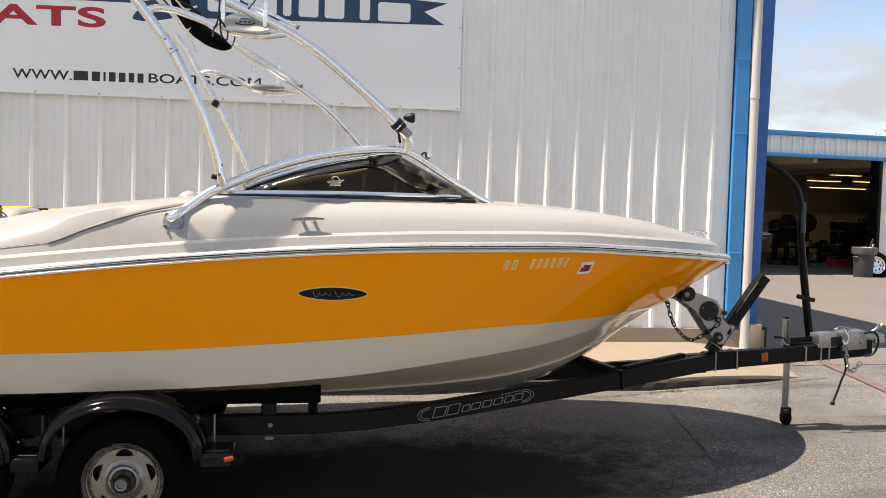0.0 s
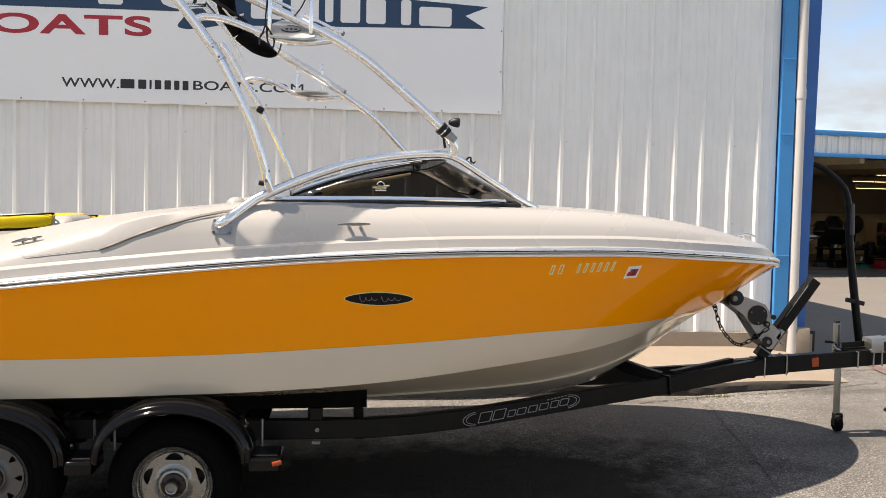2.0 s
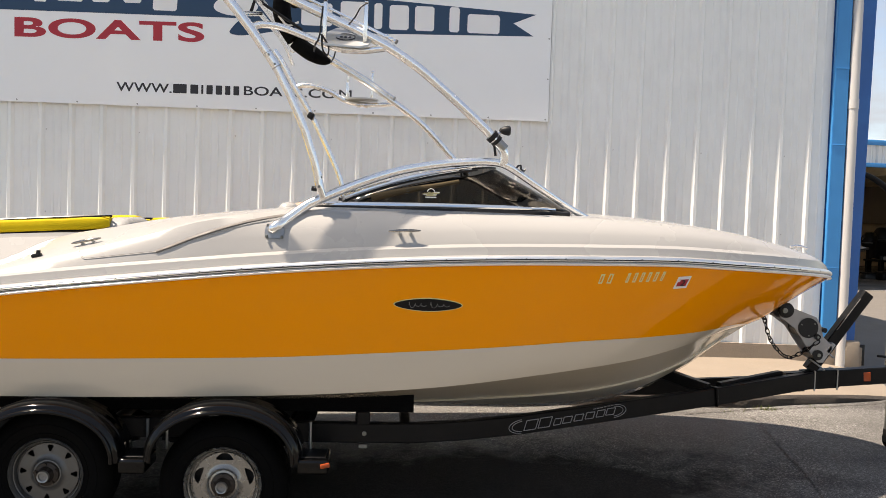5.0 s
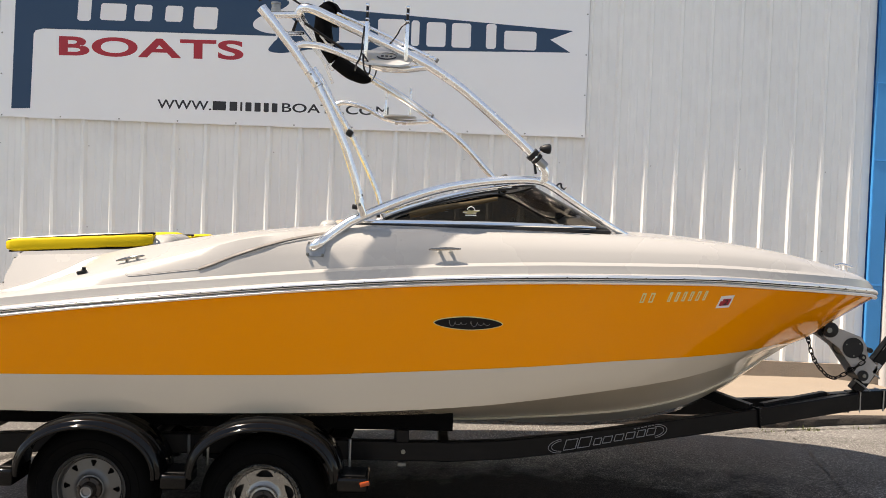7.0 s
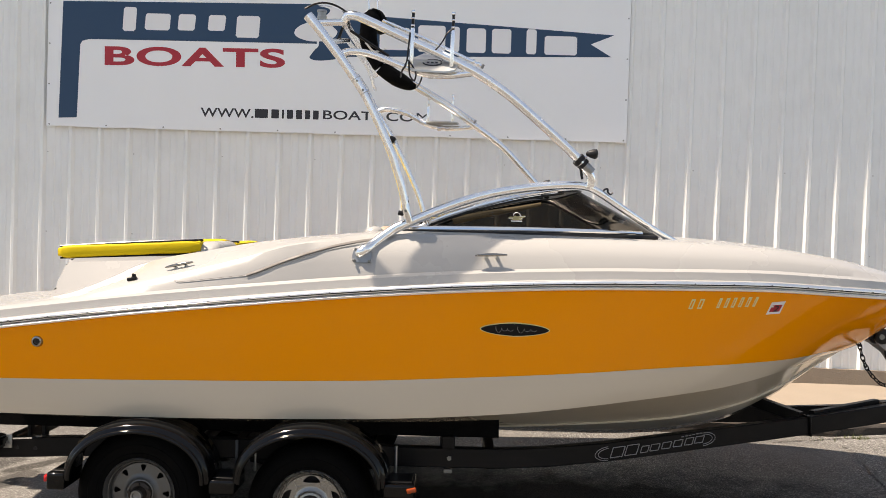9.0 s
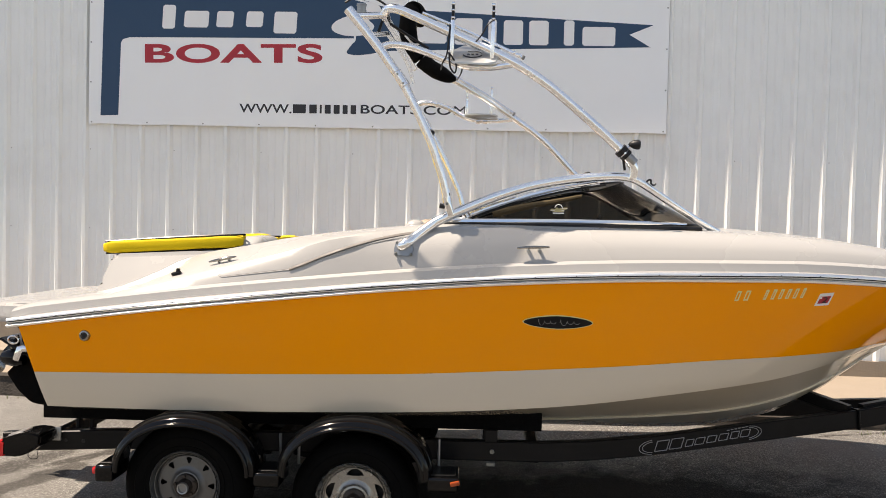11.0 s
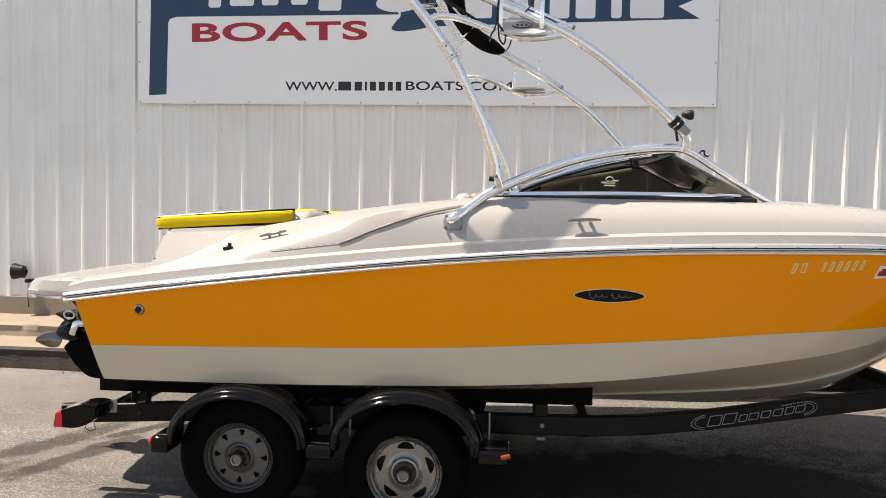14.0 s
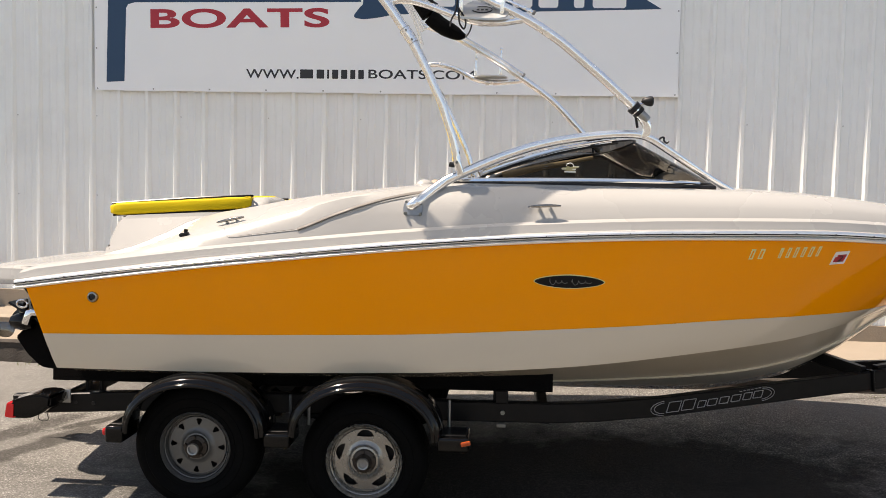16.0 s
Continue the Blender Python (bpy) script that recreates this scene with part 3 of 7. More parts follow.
def hull_w(x, z):
    """Half-width of the hull at a height."""
    b, zs, zc, zk = beam(x), sheer(x), max(chine(x), keel(x)), keel(x)
    lb = lower_beam(x)
    wc = max(lb - 0.11 - 0.1 * max(0.0, x - 2.2), lb * 0.55)
    q = min(1.0, (zc - zk) / 0.46)
    k = min(1.0, max(0.0, (x - 2.0) / 0.7))
    wc *= 1 - k + k * q * (2 - q)
    if z >= zc:
        f = (z - zc) / max(zs - zc, 1e-4)
        return wc + (b - wc) * f ** (0.8 + 0.15 * min(1.0, max(0.0, (x - 1.5) / 0.8)) - 0.3 * min(1.0, max(0.0, (x - 2.4) / 0.8)))
    f = max(0.0, (z - zk) / max(zc - zk, 1e-4))
    return wc * f ** 0.9


def rake(x, z):
    """The stern leans aft towards the rail."""
    f = min(1.0, max(0.0, (-1.1 - x) / 0.72))
    return x + f * f * (0.05 + 0.245 * max(0.0, 1.19 - z))


def hull_strip(lo, hi, n, out=0.0):
    """Both sides of the hull between two height functions."""
    bm = bmesh.new()
    for side in (-1, 1):
        rings = []
        for x in STATIONS:
            a, b = max(lo(x), keel(x)), max(hi(x), keel(x) + 0.001)
            rings.append([Vector((rake(x, a + (b - a) * k / n), YC + side * (hull_w(x, a + (b - a) * k / n) + out), a + (b - a) * k / n)) for k in range(n + 1)])
        loft(rings, closed=False, bm=bm)
    bmesh.ops.remove_doubles(bm, verts=bm.verts, dist=1e-4)
    return bm


boat = thing("boat", "amber and cream sport boat resting on a black trailer", "boat", (0.9, YC, 0.5))


def bpart(name, bm, mat, label="", parent=None, smooth=True, angle=35):
    bmesh.ops.translate(bm, vec=-Vector(boat.location), verts=bm.verts)
    ob = make(name, bm, mat, smooth, angle)
    ob.parent = parent or boat
    if label:
        tagged(ob, label)
    return ob


bpart("topside", hull_strip(paint, sheer, 8), "yellow", "glossy amber-yellow painted topsides", angle=60)
bpart("boot_band", hull_strip(chine, paint, 5, 0.002), "white", "off-white band along the lower hull", angle=60)
bpart("bottom", hull_strip(keel, chine, 6), "white", "off-white hull bottom", angle=60)
for side in (-1, 1):
    for f, lo_x in ((0.45, 0.6),):
        line = []
        for x in [q for q in STATIONS if lo_x <= q <= 3.05]:
            z = keel(x) + (chine(x) - keel(x)) * f
            line.append(Vector((x, YC + side * (hull_w(x, z) + 0.002), z - 0.004)))
        bpart("spray_strake", tube(line, 0.007, 6, curve=False), "white")
# transom
x = STATIONS[0]
outline = [(YC - hull_w(x, z), z) for z in np.linspace(keel(x), sheer(x), 14)]
bm = bmesh.new()
bm.faces.new([bm.verts.new((rake(x, z) + 0.001, y, z)) for y, z in outline] + [bm.verts.new((rake(x, z) + 0.001, 2 * YC - y, z)) for y, z in outline[::-1]])
bpart("transom", bm, "yellow", smooth=False)


def deck_section(x):
    """Half of the deck, from the rub rail inward: (half-width, height)."""
    b, zs, zt = beam(x), sheer(x), deck_top(x)
    h = zt - zs
    k = min(1.0, b / 0.7)
    e = min(1.0, max(0.1, (3.68 - x) / 0.3)) ** 0.6 * min(1.0, 0.84 + 0.16 * max(0.0, x + 1.82) / 0.1)
    out = [(b + 0.004, zs), (b + 0.012 * k, zs + 0.03), (b + 0.002 * k, zs + 0.038), (b - 0.02 * k, zs + 0.043), (b - 0.03 * k, zs + 0.084), (b - 0.044 * k, zs + 0.093), (b - 0.054 * k, zs + 0.099)]
    # aft, the side stands up to a crease and a flat shoulder slopes in from there
    aft = min(1.0, max(0.0, (0.3 - x) / 0.4)) * min(1.0, max(0.0, (x + 1.8) / 0.3))
    low, zc = zs + 0.099, max(min(crease(x), zt - 0.004), zs + 0.11)
    folded = ((0.069, low + (zc - low) * 0.38), (0.089, low + (zc - low) * 0.73), (0.111, zc - 0.003), (0.117, zc + 0.001), (0.198, zc + (zt - zc) * 0.35), (0.282, zc + (zt - zc) * 0.715), (0.36, zt))
    for (inset, f), (inset2, z2) in zip(((0.075, 0.34), (0.1, 0.55), (0.135, 0.75), (0.18, 0.9), (0.235, 0.975), (0.3, 1.0), (0.36, 1.0)), folded):
        inset, z = inset + (inset2 - inset) * aft, low + (h - 0.099) * f
        out.append((max(b - inset * k, 0.0), max(z + (z2 - z) * aft, out[-1][1] + 0.0005)))
    return [(w, zs + (z - zs) * e) for w, z in out]


def deck_point(x, z, side=-1, out=0.0):
    """A place on the outer skin of the deck at a height."""
    s = deck_section(x)
    for (w0, z0), (w1, z1) in zip(s, s[1:]):
        if z0 <= z <= z1:
            f = (z - z0) / max(z1 - z0, 1e-6)
            return Vector((x, YC + side * (w0 + (w1 - w0) * f + out), z))
    return Vector((x, YC + side * (s[-1][0] + out), s[-1][1]))


bm = bmesh.new()
for side in (-1, 1):
    rings = [[Vector((x, YC + side * w, z)) for w, z in deck_section(x)] for x in STATIONS]
    loft(rings, closed=False, bm=bm)
# crowned foredeck, coaming inner faces and cockpit sole
COCKPIT = (-0.62, 1.6)
rings = []
for x in [s for s in STATIONS if s >= COCKPIT[1]]:
    w, z = deck_section(x)[-1]
    rings.append([Vector((x, YC - w + 2 * w * k / 10, z + 0.03 * min(1, w) * (1 - (k / 5 - 1) ** 2))) for k in range(11)])
loft(rings, closed=False, bm=bm)
inner = [s for s in STATIONS if COCKPIT[0] <= s <= COCKPIT[1] + 0.1]
for side in (-1, 1):
    loft([[Vector((x, YC + side * deck_section(x)[-1][0], deck_section(x)[-1][1])), Vector((x, YC + side * (deck_section(x)[-1][0] - 0.02), 0.95))] for x in inner], closed=False, bm=bm)
loft([[Vector((x, YC - 0.9, 0.95)), Vector((x, YC + 0.9, 0.95))] for x in inner], closed=False, bm=bm)
rings = []
for x in [s for s in STATIONS if s <= COCKPIT[0] + 0.1]:
    w, z = deck_section(x)[-1]
    rings.append([Vector((x, YC - w, z)), Vector((x, YC - w + 0.05, min(z, 1.3))), Vector((x, YC + w - 0.05, min(z, 1.3))), Vector((x, YC + w, z))])
loft(rings, closed=False, bm=bm)
x = STATIONS[0]
s = deck_section(x)
bm.faces.new([bm.verts.new((x, YC - w, z)) for w, z in s] + [bm.verts.new((x, YC + w, z)) for w, z in s[::-1]])
for xx in (inner[0], inner[-1]):
    w, z = deck_section(xx)[-1]
    loft([[Vector((xx, YC - w, z)), Vector((xx, YC - w, 0.95))], [Vector((xx, YC + w, z)), Vector((xx, YC + w, 0.95))]], closed=False, bm=bm)
bmesh.ops.remove_doubles(bm, verts=bm.verts, dist=1e-4)
bpart("deck", bm, "cream", "cream moulded deck with a rolled edge", angle=24)

# rub rail: an oval extrusion with a dark insert, all round the sheer
path = [Vector((x, YC - beam(x) - 0.008, sheer(x) + 0.025)) for x in STATIONS] + [Vector((x, YC + beam(x) + 0.008, sheer(x) + 0.025)) for x in STATIONS[::-1]]
rail = bpart("rub_rail", tube(path, 0.015, 12, curve=False), "rail", "bright metal rub rail with a dark insert")
for name, dy, dz, r, mat, label in (("rail_insert", 0.0225, 0.021, 0.003, "black_line", "black rail insert"), ("rail_lip", 0.0155, -0.001, 0.0095, "rail", "bright lower lip")):
    path = [Vector((x, YC - beam(x) - dy, sheer(x) + dz)) for x in STATIONS] + [Vector((x, YC + beam(x) + dy, sheer(x) + dz)) for x in STATIONS[::-1]]
    bpart(name, tube(path, r, 6, curve=False), mat, label, parent=rail)


def flare(bm):
    """Moulded sides that lean in towards the top."""
    for v in bm.verts:
        v.co.y = YC + (v.co.y - YC) * (1 + 0.85 * max(0.0, 1.58 - v.co.z))
    return bm


# swim platform behind the transom
bm = bmesh.new()
rings = []
for k in range(33):
    a = -1 + 2 * k / 32
    y = YC + a * 0.79
    back = -1.735 - 0.6 * (1 - abs(a) ** 16) ** 0.5 - 0.05 * (1 - a * a)
    rings.append([Vector((-1.7, y, 1.148)), Vector((back + 0.03, y, 1.144)), Vector((back, y, 1.152)), Vector((back - 0.002, y, 1.172)), Vector((back + 0.012, y, 1.180)), Vector((back + 0.022, y, 1.211)), Vector((back + 0.05, y, 1.234)), Vector((back + 0.2, y, 1.248)), Vector((-1.7, y, 1.261))])
loft(rings, bm=bm)
bpart("swim_platform", bm, "cream", "cream moulded swim platform")
bpart("engine_hatch", flare(prism([(-1.5, 1.2), (-1.485, 1.3), (-1.452, 1.37), (-1.458, 1.4), (-1.445, 1.45), (-1.435, 1.5), (-1.43, 1.535), (-1.41, 1.55), (-0.62, 1.595), (-0.58, 1.2)], 1.56, (0, YC - 0.78, 0), 0.02)), "cream", "cream engine hatch under the sun pad")
for y, x0, x1 in ((YC - 0.42, -1.5, -0.7), (YC + 0.42, -1.5, -0.7)):
    lean = Matrix.Translation(((x0 + x1) / 2, y, 1.609 if y < YC else 1.585)) @ pose(0, 0, 0, 0, -4.0, 0)
    bm = bmesh.new()
    rings = []
    for k in range(25):
        u = k / 24
        a = (u - 0.5) * (x1 - x0)
        e = min(1.0, (min(u, 1 - u) * 24 / 1.6 + 0.12)) ** 0.5
        puff = 0.004 * noise.noise((a * 9, y, 0))
        hw, hh = 0.35 * (0.94 + 0.06 * e), 0.038 * (0.55 + 0.45 * e) + puff
        rings.append([lean @ Vector((a, hw * math.copysign(abs(math.cos(q)) ** 0.15, math.cos(q)), hh * math.copysign(abs(math.sin(q)) ** 0.3, math.sin(q)))) for q in (2 * math.pi * (m + 0.5) / 28 for m in range(28))])
    pad = bpart("sun_pad", loft(rings, bm=bm), "cushion", "yellow vinyl sun pad with black piping", angle=70)
    for h in (0.037, -0.037):
        bpart("piping", tube([lean @ Vector((x0 - (x0 + x1) / 2 + 0.01, -0.325, h * 0.9)), lean @ Vector((0, -0.336, h + 0.002)), lean @ Vector((x1 - (x0 + x1) / 2 - 0.02, -0.332, h)), lean @ Vector((x1 - (x0 + x1) / 2 - 0.003, -0.3, h * 0.8))], 0.0055, 6), "black_line", "black piping", parent=pad)

# ---- wakeboard tower ----
tower = thing("wakeboard_tower", "polished aluminium wakeboard tower folded up over the boat", "boat tower", (0.5, YC, 1.65))


def mirror(points):
    return [(x - 0.02, 2 * YC - y, z - 0.03) for x, y, z in points]


def tpart(name, bm, mat, label="", parent=None):
    bmesh.ops.translate(bm, vec=-Vector(tower.location), verts=bm.verts)
    ob = make(name, bm, mat)
    ob.parent = parent or tower
    if label:
        tagged(ob, label)
    return ob


HOOP = [(0.222, 0.055, 1.633), (0.231, 0.012, 1.64), (0.258, 0.014, 1.659), (0.297, 0.05, 1.69), (0.381, 0.09, 1.756), (0.439, 0.1, 1.79), (0.583, 0.13, 1.858), (0.729, 0.15, 1.918), (0.875, 0.17, 1.966), (1.021, 0.185, 1.998), (1.168, 0.195, 2.02), (1.313, 0.2, 2.032), (1.402, 0.21, 2.028), (1.463, 0.225, 2.008), (1.543, 0.26, 1.964), (1.669, 0.32, 1.891), (1.813, 0.4, 1.812), (2.0, 0.5, 1.722)]
REAR = [(0.456, 0.07, 1.885), (0.428, 0.06, 2.002), (0.395, 0.055, 2.1), (0.364, 0.05, 2.186), (0.298, 0.05, 2.327), (0.231, 0.05, 2.456), (0.204, 0.05, 2.502), (0.152, 0.05, 2.573), (0.093, 0.05, 2.654), (0.002, 0.05, 2.766), (-0.078, 0.05, 2.858)]
FRONT = [(1.427, 0.2, 2.026), (1.425, 0.19, 2.09), (1.362, 0.175, 2.164), (1.305, 0.165, 2.216), (1.211, 0.15, 2.298), (1.094, 0.135, 2.394), (0.98, 0.12, 2.484), (0.876, 0.11, 2.553), (0.786, 0.1, 2.604), (0.7, 0.1, 2.647), (0.618, 0.1, 2.683), (0.505, 0.1, 2.732), (0.382, 0.1, 2.785), (0.257, 0.1, 2.84), (0.176, 0.1, 2.872), (0.125, 0.115, 2.878), (0.1, 0.15, 2.862), (0.1, 0.22, 2.852)]
LOWER = [(0.089, 0.06, 2.664), (0.12, 0.07, 2.679), (0.154, 0.08, 2.686), (0.226, 0.09, 2.681), (0.315, 0.1, 2.656), (0.419, 0.1, 2.618), (0.538, 0.1, 2.583), (0.657, 0.1, 2.578), (0.776, 0.1, 2.594)]


def nearer(points, dy):
    """Slides points outboard along the lines that meet abreast of the boat."""
    e = Vector((0.73, -4.63, 1.79))
    out = []
    for p in points:
        v = Vector(p) - e
        out.append(tuple(e + v * ((v.y - dy) / v.y)))
    return out


FAR_REAR = [(0.48, 2.1, 1.849), (0.444, 2.1, 1.98), (0.392, 2.1, 2.1), (0.333, 2.1, 2.222), (0.222, 2.1, 2.436), (0.1, 2.1, 2.63), (0.015, 2.1, 2.784), (-0.06, 2.1, 2.89)]
FAR_FRONT = [(1.4, 2.05, 2.03), (1.36, 2.05, 2.068), (1.272, 2.05, 2.152), (1.061, 2.05, 2.372), (0.847, 2.05, 2.53), (0.587, 2.05, 2.698), (0.332, 2.05, 2.838), (0.17, 2.05, 2.9), (0.12, 2.03, 2.905), (0.1, 1.98, 2.885), (0.1, 1.9, 2.87)]
FAR_LOWER = [(0.097, 2.1, 2.623), (0.183, 2.1, 2.647), (0.33, 2.1, 2.618), (0.483, 2.1, 2.541), (0.631, 2.1, 2.52), (0.78, 2.07, 2.527), (0.845, 2.052, 2.535)]
for hoop, rear, front, lower in ((HOOP, REAR, FRONT, LOWER), (mirror(HOOP), FAR_REAR, FAR_FRONT, FAR_LOWER)):
    tpart("hoop", tube(hoop, [0.0275, 0.0185], 18), "aluminium", "polished aluminium side hoop")
    tpart("rear_leg", tube(rear, [0.0205, 0.0265], 18), "aluminium")
    tpart("front_leg", tube(front, [0.0245, 0.024], 18), "aluminium")
    tpart("rack_tube", tube(lower, [0.0195, 0.0175], 16), "aluminium")
tpart("link_tube", tube([(-0.06, 0.06, 2.825), (0.106, 0.15, 2.852)], 0.0185, 14, curve=False), "aluminium")
tpart("link_tube", tube([(0.02, 0.06, 2.73), (0.1, 0.3, 2.785)], 0.013, 14, curve=False), "aluminium")
# stowed canvas bows lie along the front legs, each with a clip at its end
for dy, line in ((0.0, [(0.3, 0.16, 2.868), (0.45, 0.15, 2.808), (0.62, 0.14, 2.735), (0.83, 0.13, 2.638)]), (1.93, [(0.34, 0.09, 2.862), (0.6, 0.09, 2.718), (0.83, 0.09, 2.57)])):
    bow = tpart("canvas_bow", tube([(x, y + dy, z) for x, y, z in line], 0.0085, 10), "aluminium", "thin stowed canvas bow")
    x, y, z = line[-1]
    for k, (dx, w, mat) in enumerate(((-0.045, 0.014, "chrome"), (-0.02, 0.018, "chrome"), (0.004, 0.016, "grey_paint"))):
        tpart("bow_clip", box((w, 0.022, 0.022), (x + dx, y + dy, z - dx * 0.5), 0.004, 2, (0, 27, 0)), mat, parent=bow)
tpart("far_knob", box((0.05, 0.04, 0.05), (0.225, 2.06, 2.42), 0.012, 2, (0, 30, 0)), "black", "black plastic knob")


# ---- trailer ----
trailer = thing("boat_trailer", "black painted tandem-axle boat trailer on the asphalt", "trailer", (0.5, YC, 0.0))


def rpart(name, bm, mat, label="", parent=None, smooth=True, angle=35):
    bmesh.ops.translate(bm, vec=-Vector(trailer.location), verts=bm.verts)
    ob = make(name, bm, mat, smooth, angle)
    ob.parent = parent or trailer
    if label:
        tagged(ob, label)
    return ob


def channel(points, w, h):
    """A box section along points."""
    rings = []
    pts = [Vector(p) for p in points]
    for i, p in enumerate(pts):
        d = (pts[min(i + 1, len(pts) - 1)] - pts[max(i - 1, 0)]).normalized()
        s = Vector((d.y, -d.x, 0)).normalized()
        u = s.cross(d) * -1
        u = Vector((0, 0, 1)) if abs(u.z) < 0.5 else (u if u.z > 0 else -u)
        e = 0.006
        rings.append([p + s * a + u * b for a, b in ((w / 2 - e, -h / 2), (w / 2, -h / 2 + e), (w / 2, h / 2 - e), (w / 2 - e, h / 2), (-w / 2 + e, h / 2), (-w / 2, h / 2 - e), (-w / 2, -h / 2 + e), (-w / 2 + e, -h / 2))])
    return loft(rings)


SIDE = [(-2.02, 0.31, 0.478), (-1.38, 0.31, 0.515), (-0.24, 0.31, 0.54), (0.48, 0.31, 0.522), (1.0, 0.32, 0.525), (1.25, 0.38, 0.527), (1.62, 0.5, 0.54), (2.9, 0.9, 0.645), (3.62, 1.1, 0.726)]
for flip in (False, True):
    rpart("side_rail", channel(mirror(SIDE) if flip else SIDE, 0.06, 0.108), "frame", "black painted steel side rail", angle=25)
    bunk = [(-1.8, 0.36, 0.671), (-1.77, 0.36, 0.671), (-0.5, 0.36, 0.679), (0.99, 0.36, 0.691)]
    rpart("bunk", channel(mirror(bunk) if flip else bunk, 0.12, 0.105), "carpet", "black carpeted bunk board")
rpart("tongue", channel([(3.45, 1.13, 0.712), (4.8, 1.15, 0.818)], 0.08, 0.11), "frame", "black painted steel tongue", angle=25)


tpart("cross_tube", tube([(0.1, 0.22, 2.85), (0.1, YC, 2.875), (0.1, 1.9, 2.87)], 0.0205, 14), "aluminium")
tpart("cross_tube", tube([(0.1, 0.3, 2.785), (0.12, YC, 2.79), (0.1, 1.95, 2.77)], 0.013, 14), "aluminium")


def bent_ring(p, way, r, thick, width):
    """A clamp band round a tube."""
    w = Vector(way).normalized()
    a = Vector(p) - w * width / 2
    return tube([a, a + w * width], r + thick, 16, curve=False)


for flip in (False, True):
    f = mirror if flip else (lambda p: p)
    s = 1 if flip else -1
    RS, FS = (FAR_REAR, FAR_FRONT) if flip else (REAR, FRONT)
    joint = 4 if flip else 6
    # hinge castings at the feet of the legs
    foot_at = Vector(RS[0])
    hinge = tpart("hinge", tube([foot_at + Vector((-0.003, 0, 0.012)), foot_at + Vector((0.006, 0, -0.03)), foot_at + Vector((0.022, 0.01, -0.075))], [0.024, 0.02], 14), "chrome", "cast aluminium hinge")
    tpart("knob", tube([foot_at + Vector((-0.038, 0, -0.03)), foot_at + Vector((-0.012, 0, -0.034))], 0.013, 10, curve=False), "black", "black plastic knob", hinge)
    tpart("collar", bent_ring(foot_at + Vector((-0.009, 0, 0.045)), (-0.22, 0, 1), 0.0195, 0.004, 0.022), "aluminium", parent=hinge)
    tpart("collar_gap", bent_ring(foot_at + Vector((-0.004, 0, 0.026)), (-0.22, 0, 1), 0.0195, 0.001, 0.012), "black", parent=hinge)
    tpart("bolt", tube([foot_at + Vector((0.002, -0.028, -0.02)), foot_at + Vector((0.002, 0.028, -0.02))], 0.008, 8, curve=False), "zinc", parent=hinge)
    j = Vector(RS[joint])
    sleeve = tpart("sleeve_joint", bent_ring(j, Vector(RS[joint + 1]) - Vector(RS[joint - 1]), 0.024 if not flip else 0.021, 0.0025, 0.085), "aluminium", "sleeve joint with thin seams")
    for q in (-0.043, 0.043):
        tpart("sleeve_gap", bent_ring(j + (Vector(RS[joint + 1]) - Vector(RS[joint - 1])).normalized() * q, Vector(RS[joint + 1]) - Vector(RS[joint - 1]), 0.0242 if not flip else 0.0212, 0.0027, 0.0025), "grey_paint", parent=sleeve)
    along = (Vector(RS[joint + 1]) - Vector(RS[joint - 1])).normalized()
    for q in (-0.028, 0.028):
        tpart("sleeve_screw", tube([j + along * q + Vector((0, s * 0.024, 0)), j + along * q + Vector((0, s * 0.03, 0))], 0.006, 8, curve=False), "zinc", parent=sleeve)
    fp = [Vector(q) for q in FS]
    fp = fp if not flip else [fp[0], fp[1], Vector((1.325, 2.05, 2.102)), fp[2]]
    way = (fp[2] - fp[3]).normalized()
    clamp = tpart("clamp", bent_ring(fp[2], way, 0.0245, 0.011, 0.026), "black", "black plastic clamp")
    tpart("clamp", bent_ring(fp[2] + way * 0.03, way, 0.0245, 0.009, 0.02), "black")
    tpart("clamp_pin", tube([fp[2] + Vector((0.01, -s * 0.02, -0.03)), fp[2] + Vector((0.022, -s * 0.02, -0.1))], 0.007, 8, curve=False), "black", parent=clamp)
    for q in (-0.012, 0.014):
        tpart("clamp_screw", tube([fp[2] + Vector((q, s * 0.03, -q)), fp[2] + Vector((q, s * 0.036, -q))], 0.006, 8, curve=False), "chrome", parent=clamp)
    tpart("socket", bent_ring(fp[2] + way * 0.066, way, 0.022, 0.0045, 0.055), "galv", "worn steel leg socket")
    tpart("leg_foot", tube([fp[1] + Vector((-0.012, 0, 0.01)), fp[1] + Vector((0.002, 0, -0.02)), fp[0] + Vector((-0.012, 0, -0.012))], [0.02, 0.017], 14), "chrome")
    # a black teardrop knob on a short stud
    head = fp[2] + (Vector((0.05, 0.01, 0.03)) if flip else Vector((0.066, -0.01, 0.034)))
    knob = tpart("knob", lathe([(0.001, -0.034), (0.012, -0.028), (0.022, -0.008), (0.0265, 0.012), (0.026, 0.022), (0.02, 0.028), (0.001, 0.029)], 20, "x", head), "black", "black plastic clamp knob")
    tpart("stud", tube([fp[2] + Vector((0.012, s * 0.01, 0.012)), head + Vector((-0.02, 0, -0.012))], 0.006, 8, curve=False), "chrome", parent=knob)
    # foot plate on the deck
    hp = Vector(f([HOOP[0]])[0])
    at = deck_point(hp.x + 0.02, 1.628, s, 0.002)
    bm = prism([(-0.042, -0.044), (0.034, -0.046), (0.052, -0.034), (0.06, -0.004), (0.052, 0.026), (0.03, 0.04), (-0.036, 0.046), (-0.052, 0.034), (-0.06, 0.0), (-0.056, -0.032)], 0.014, None, 0.004)
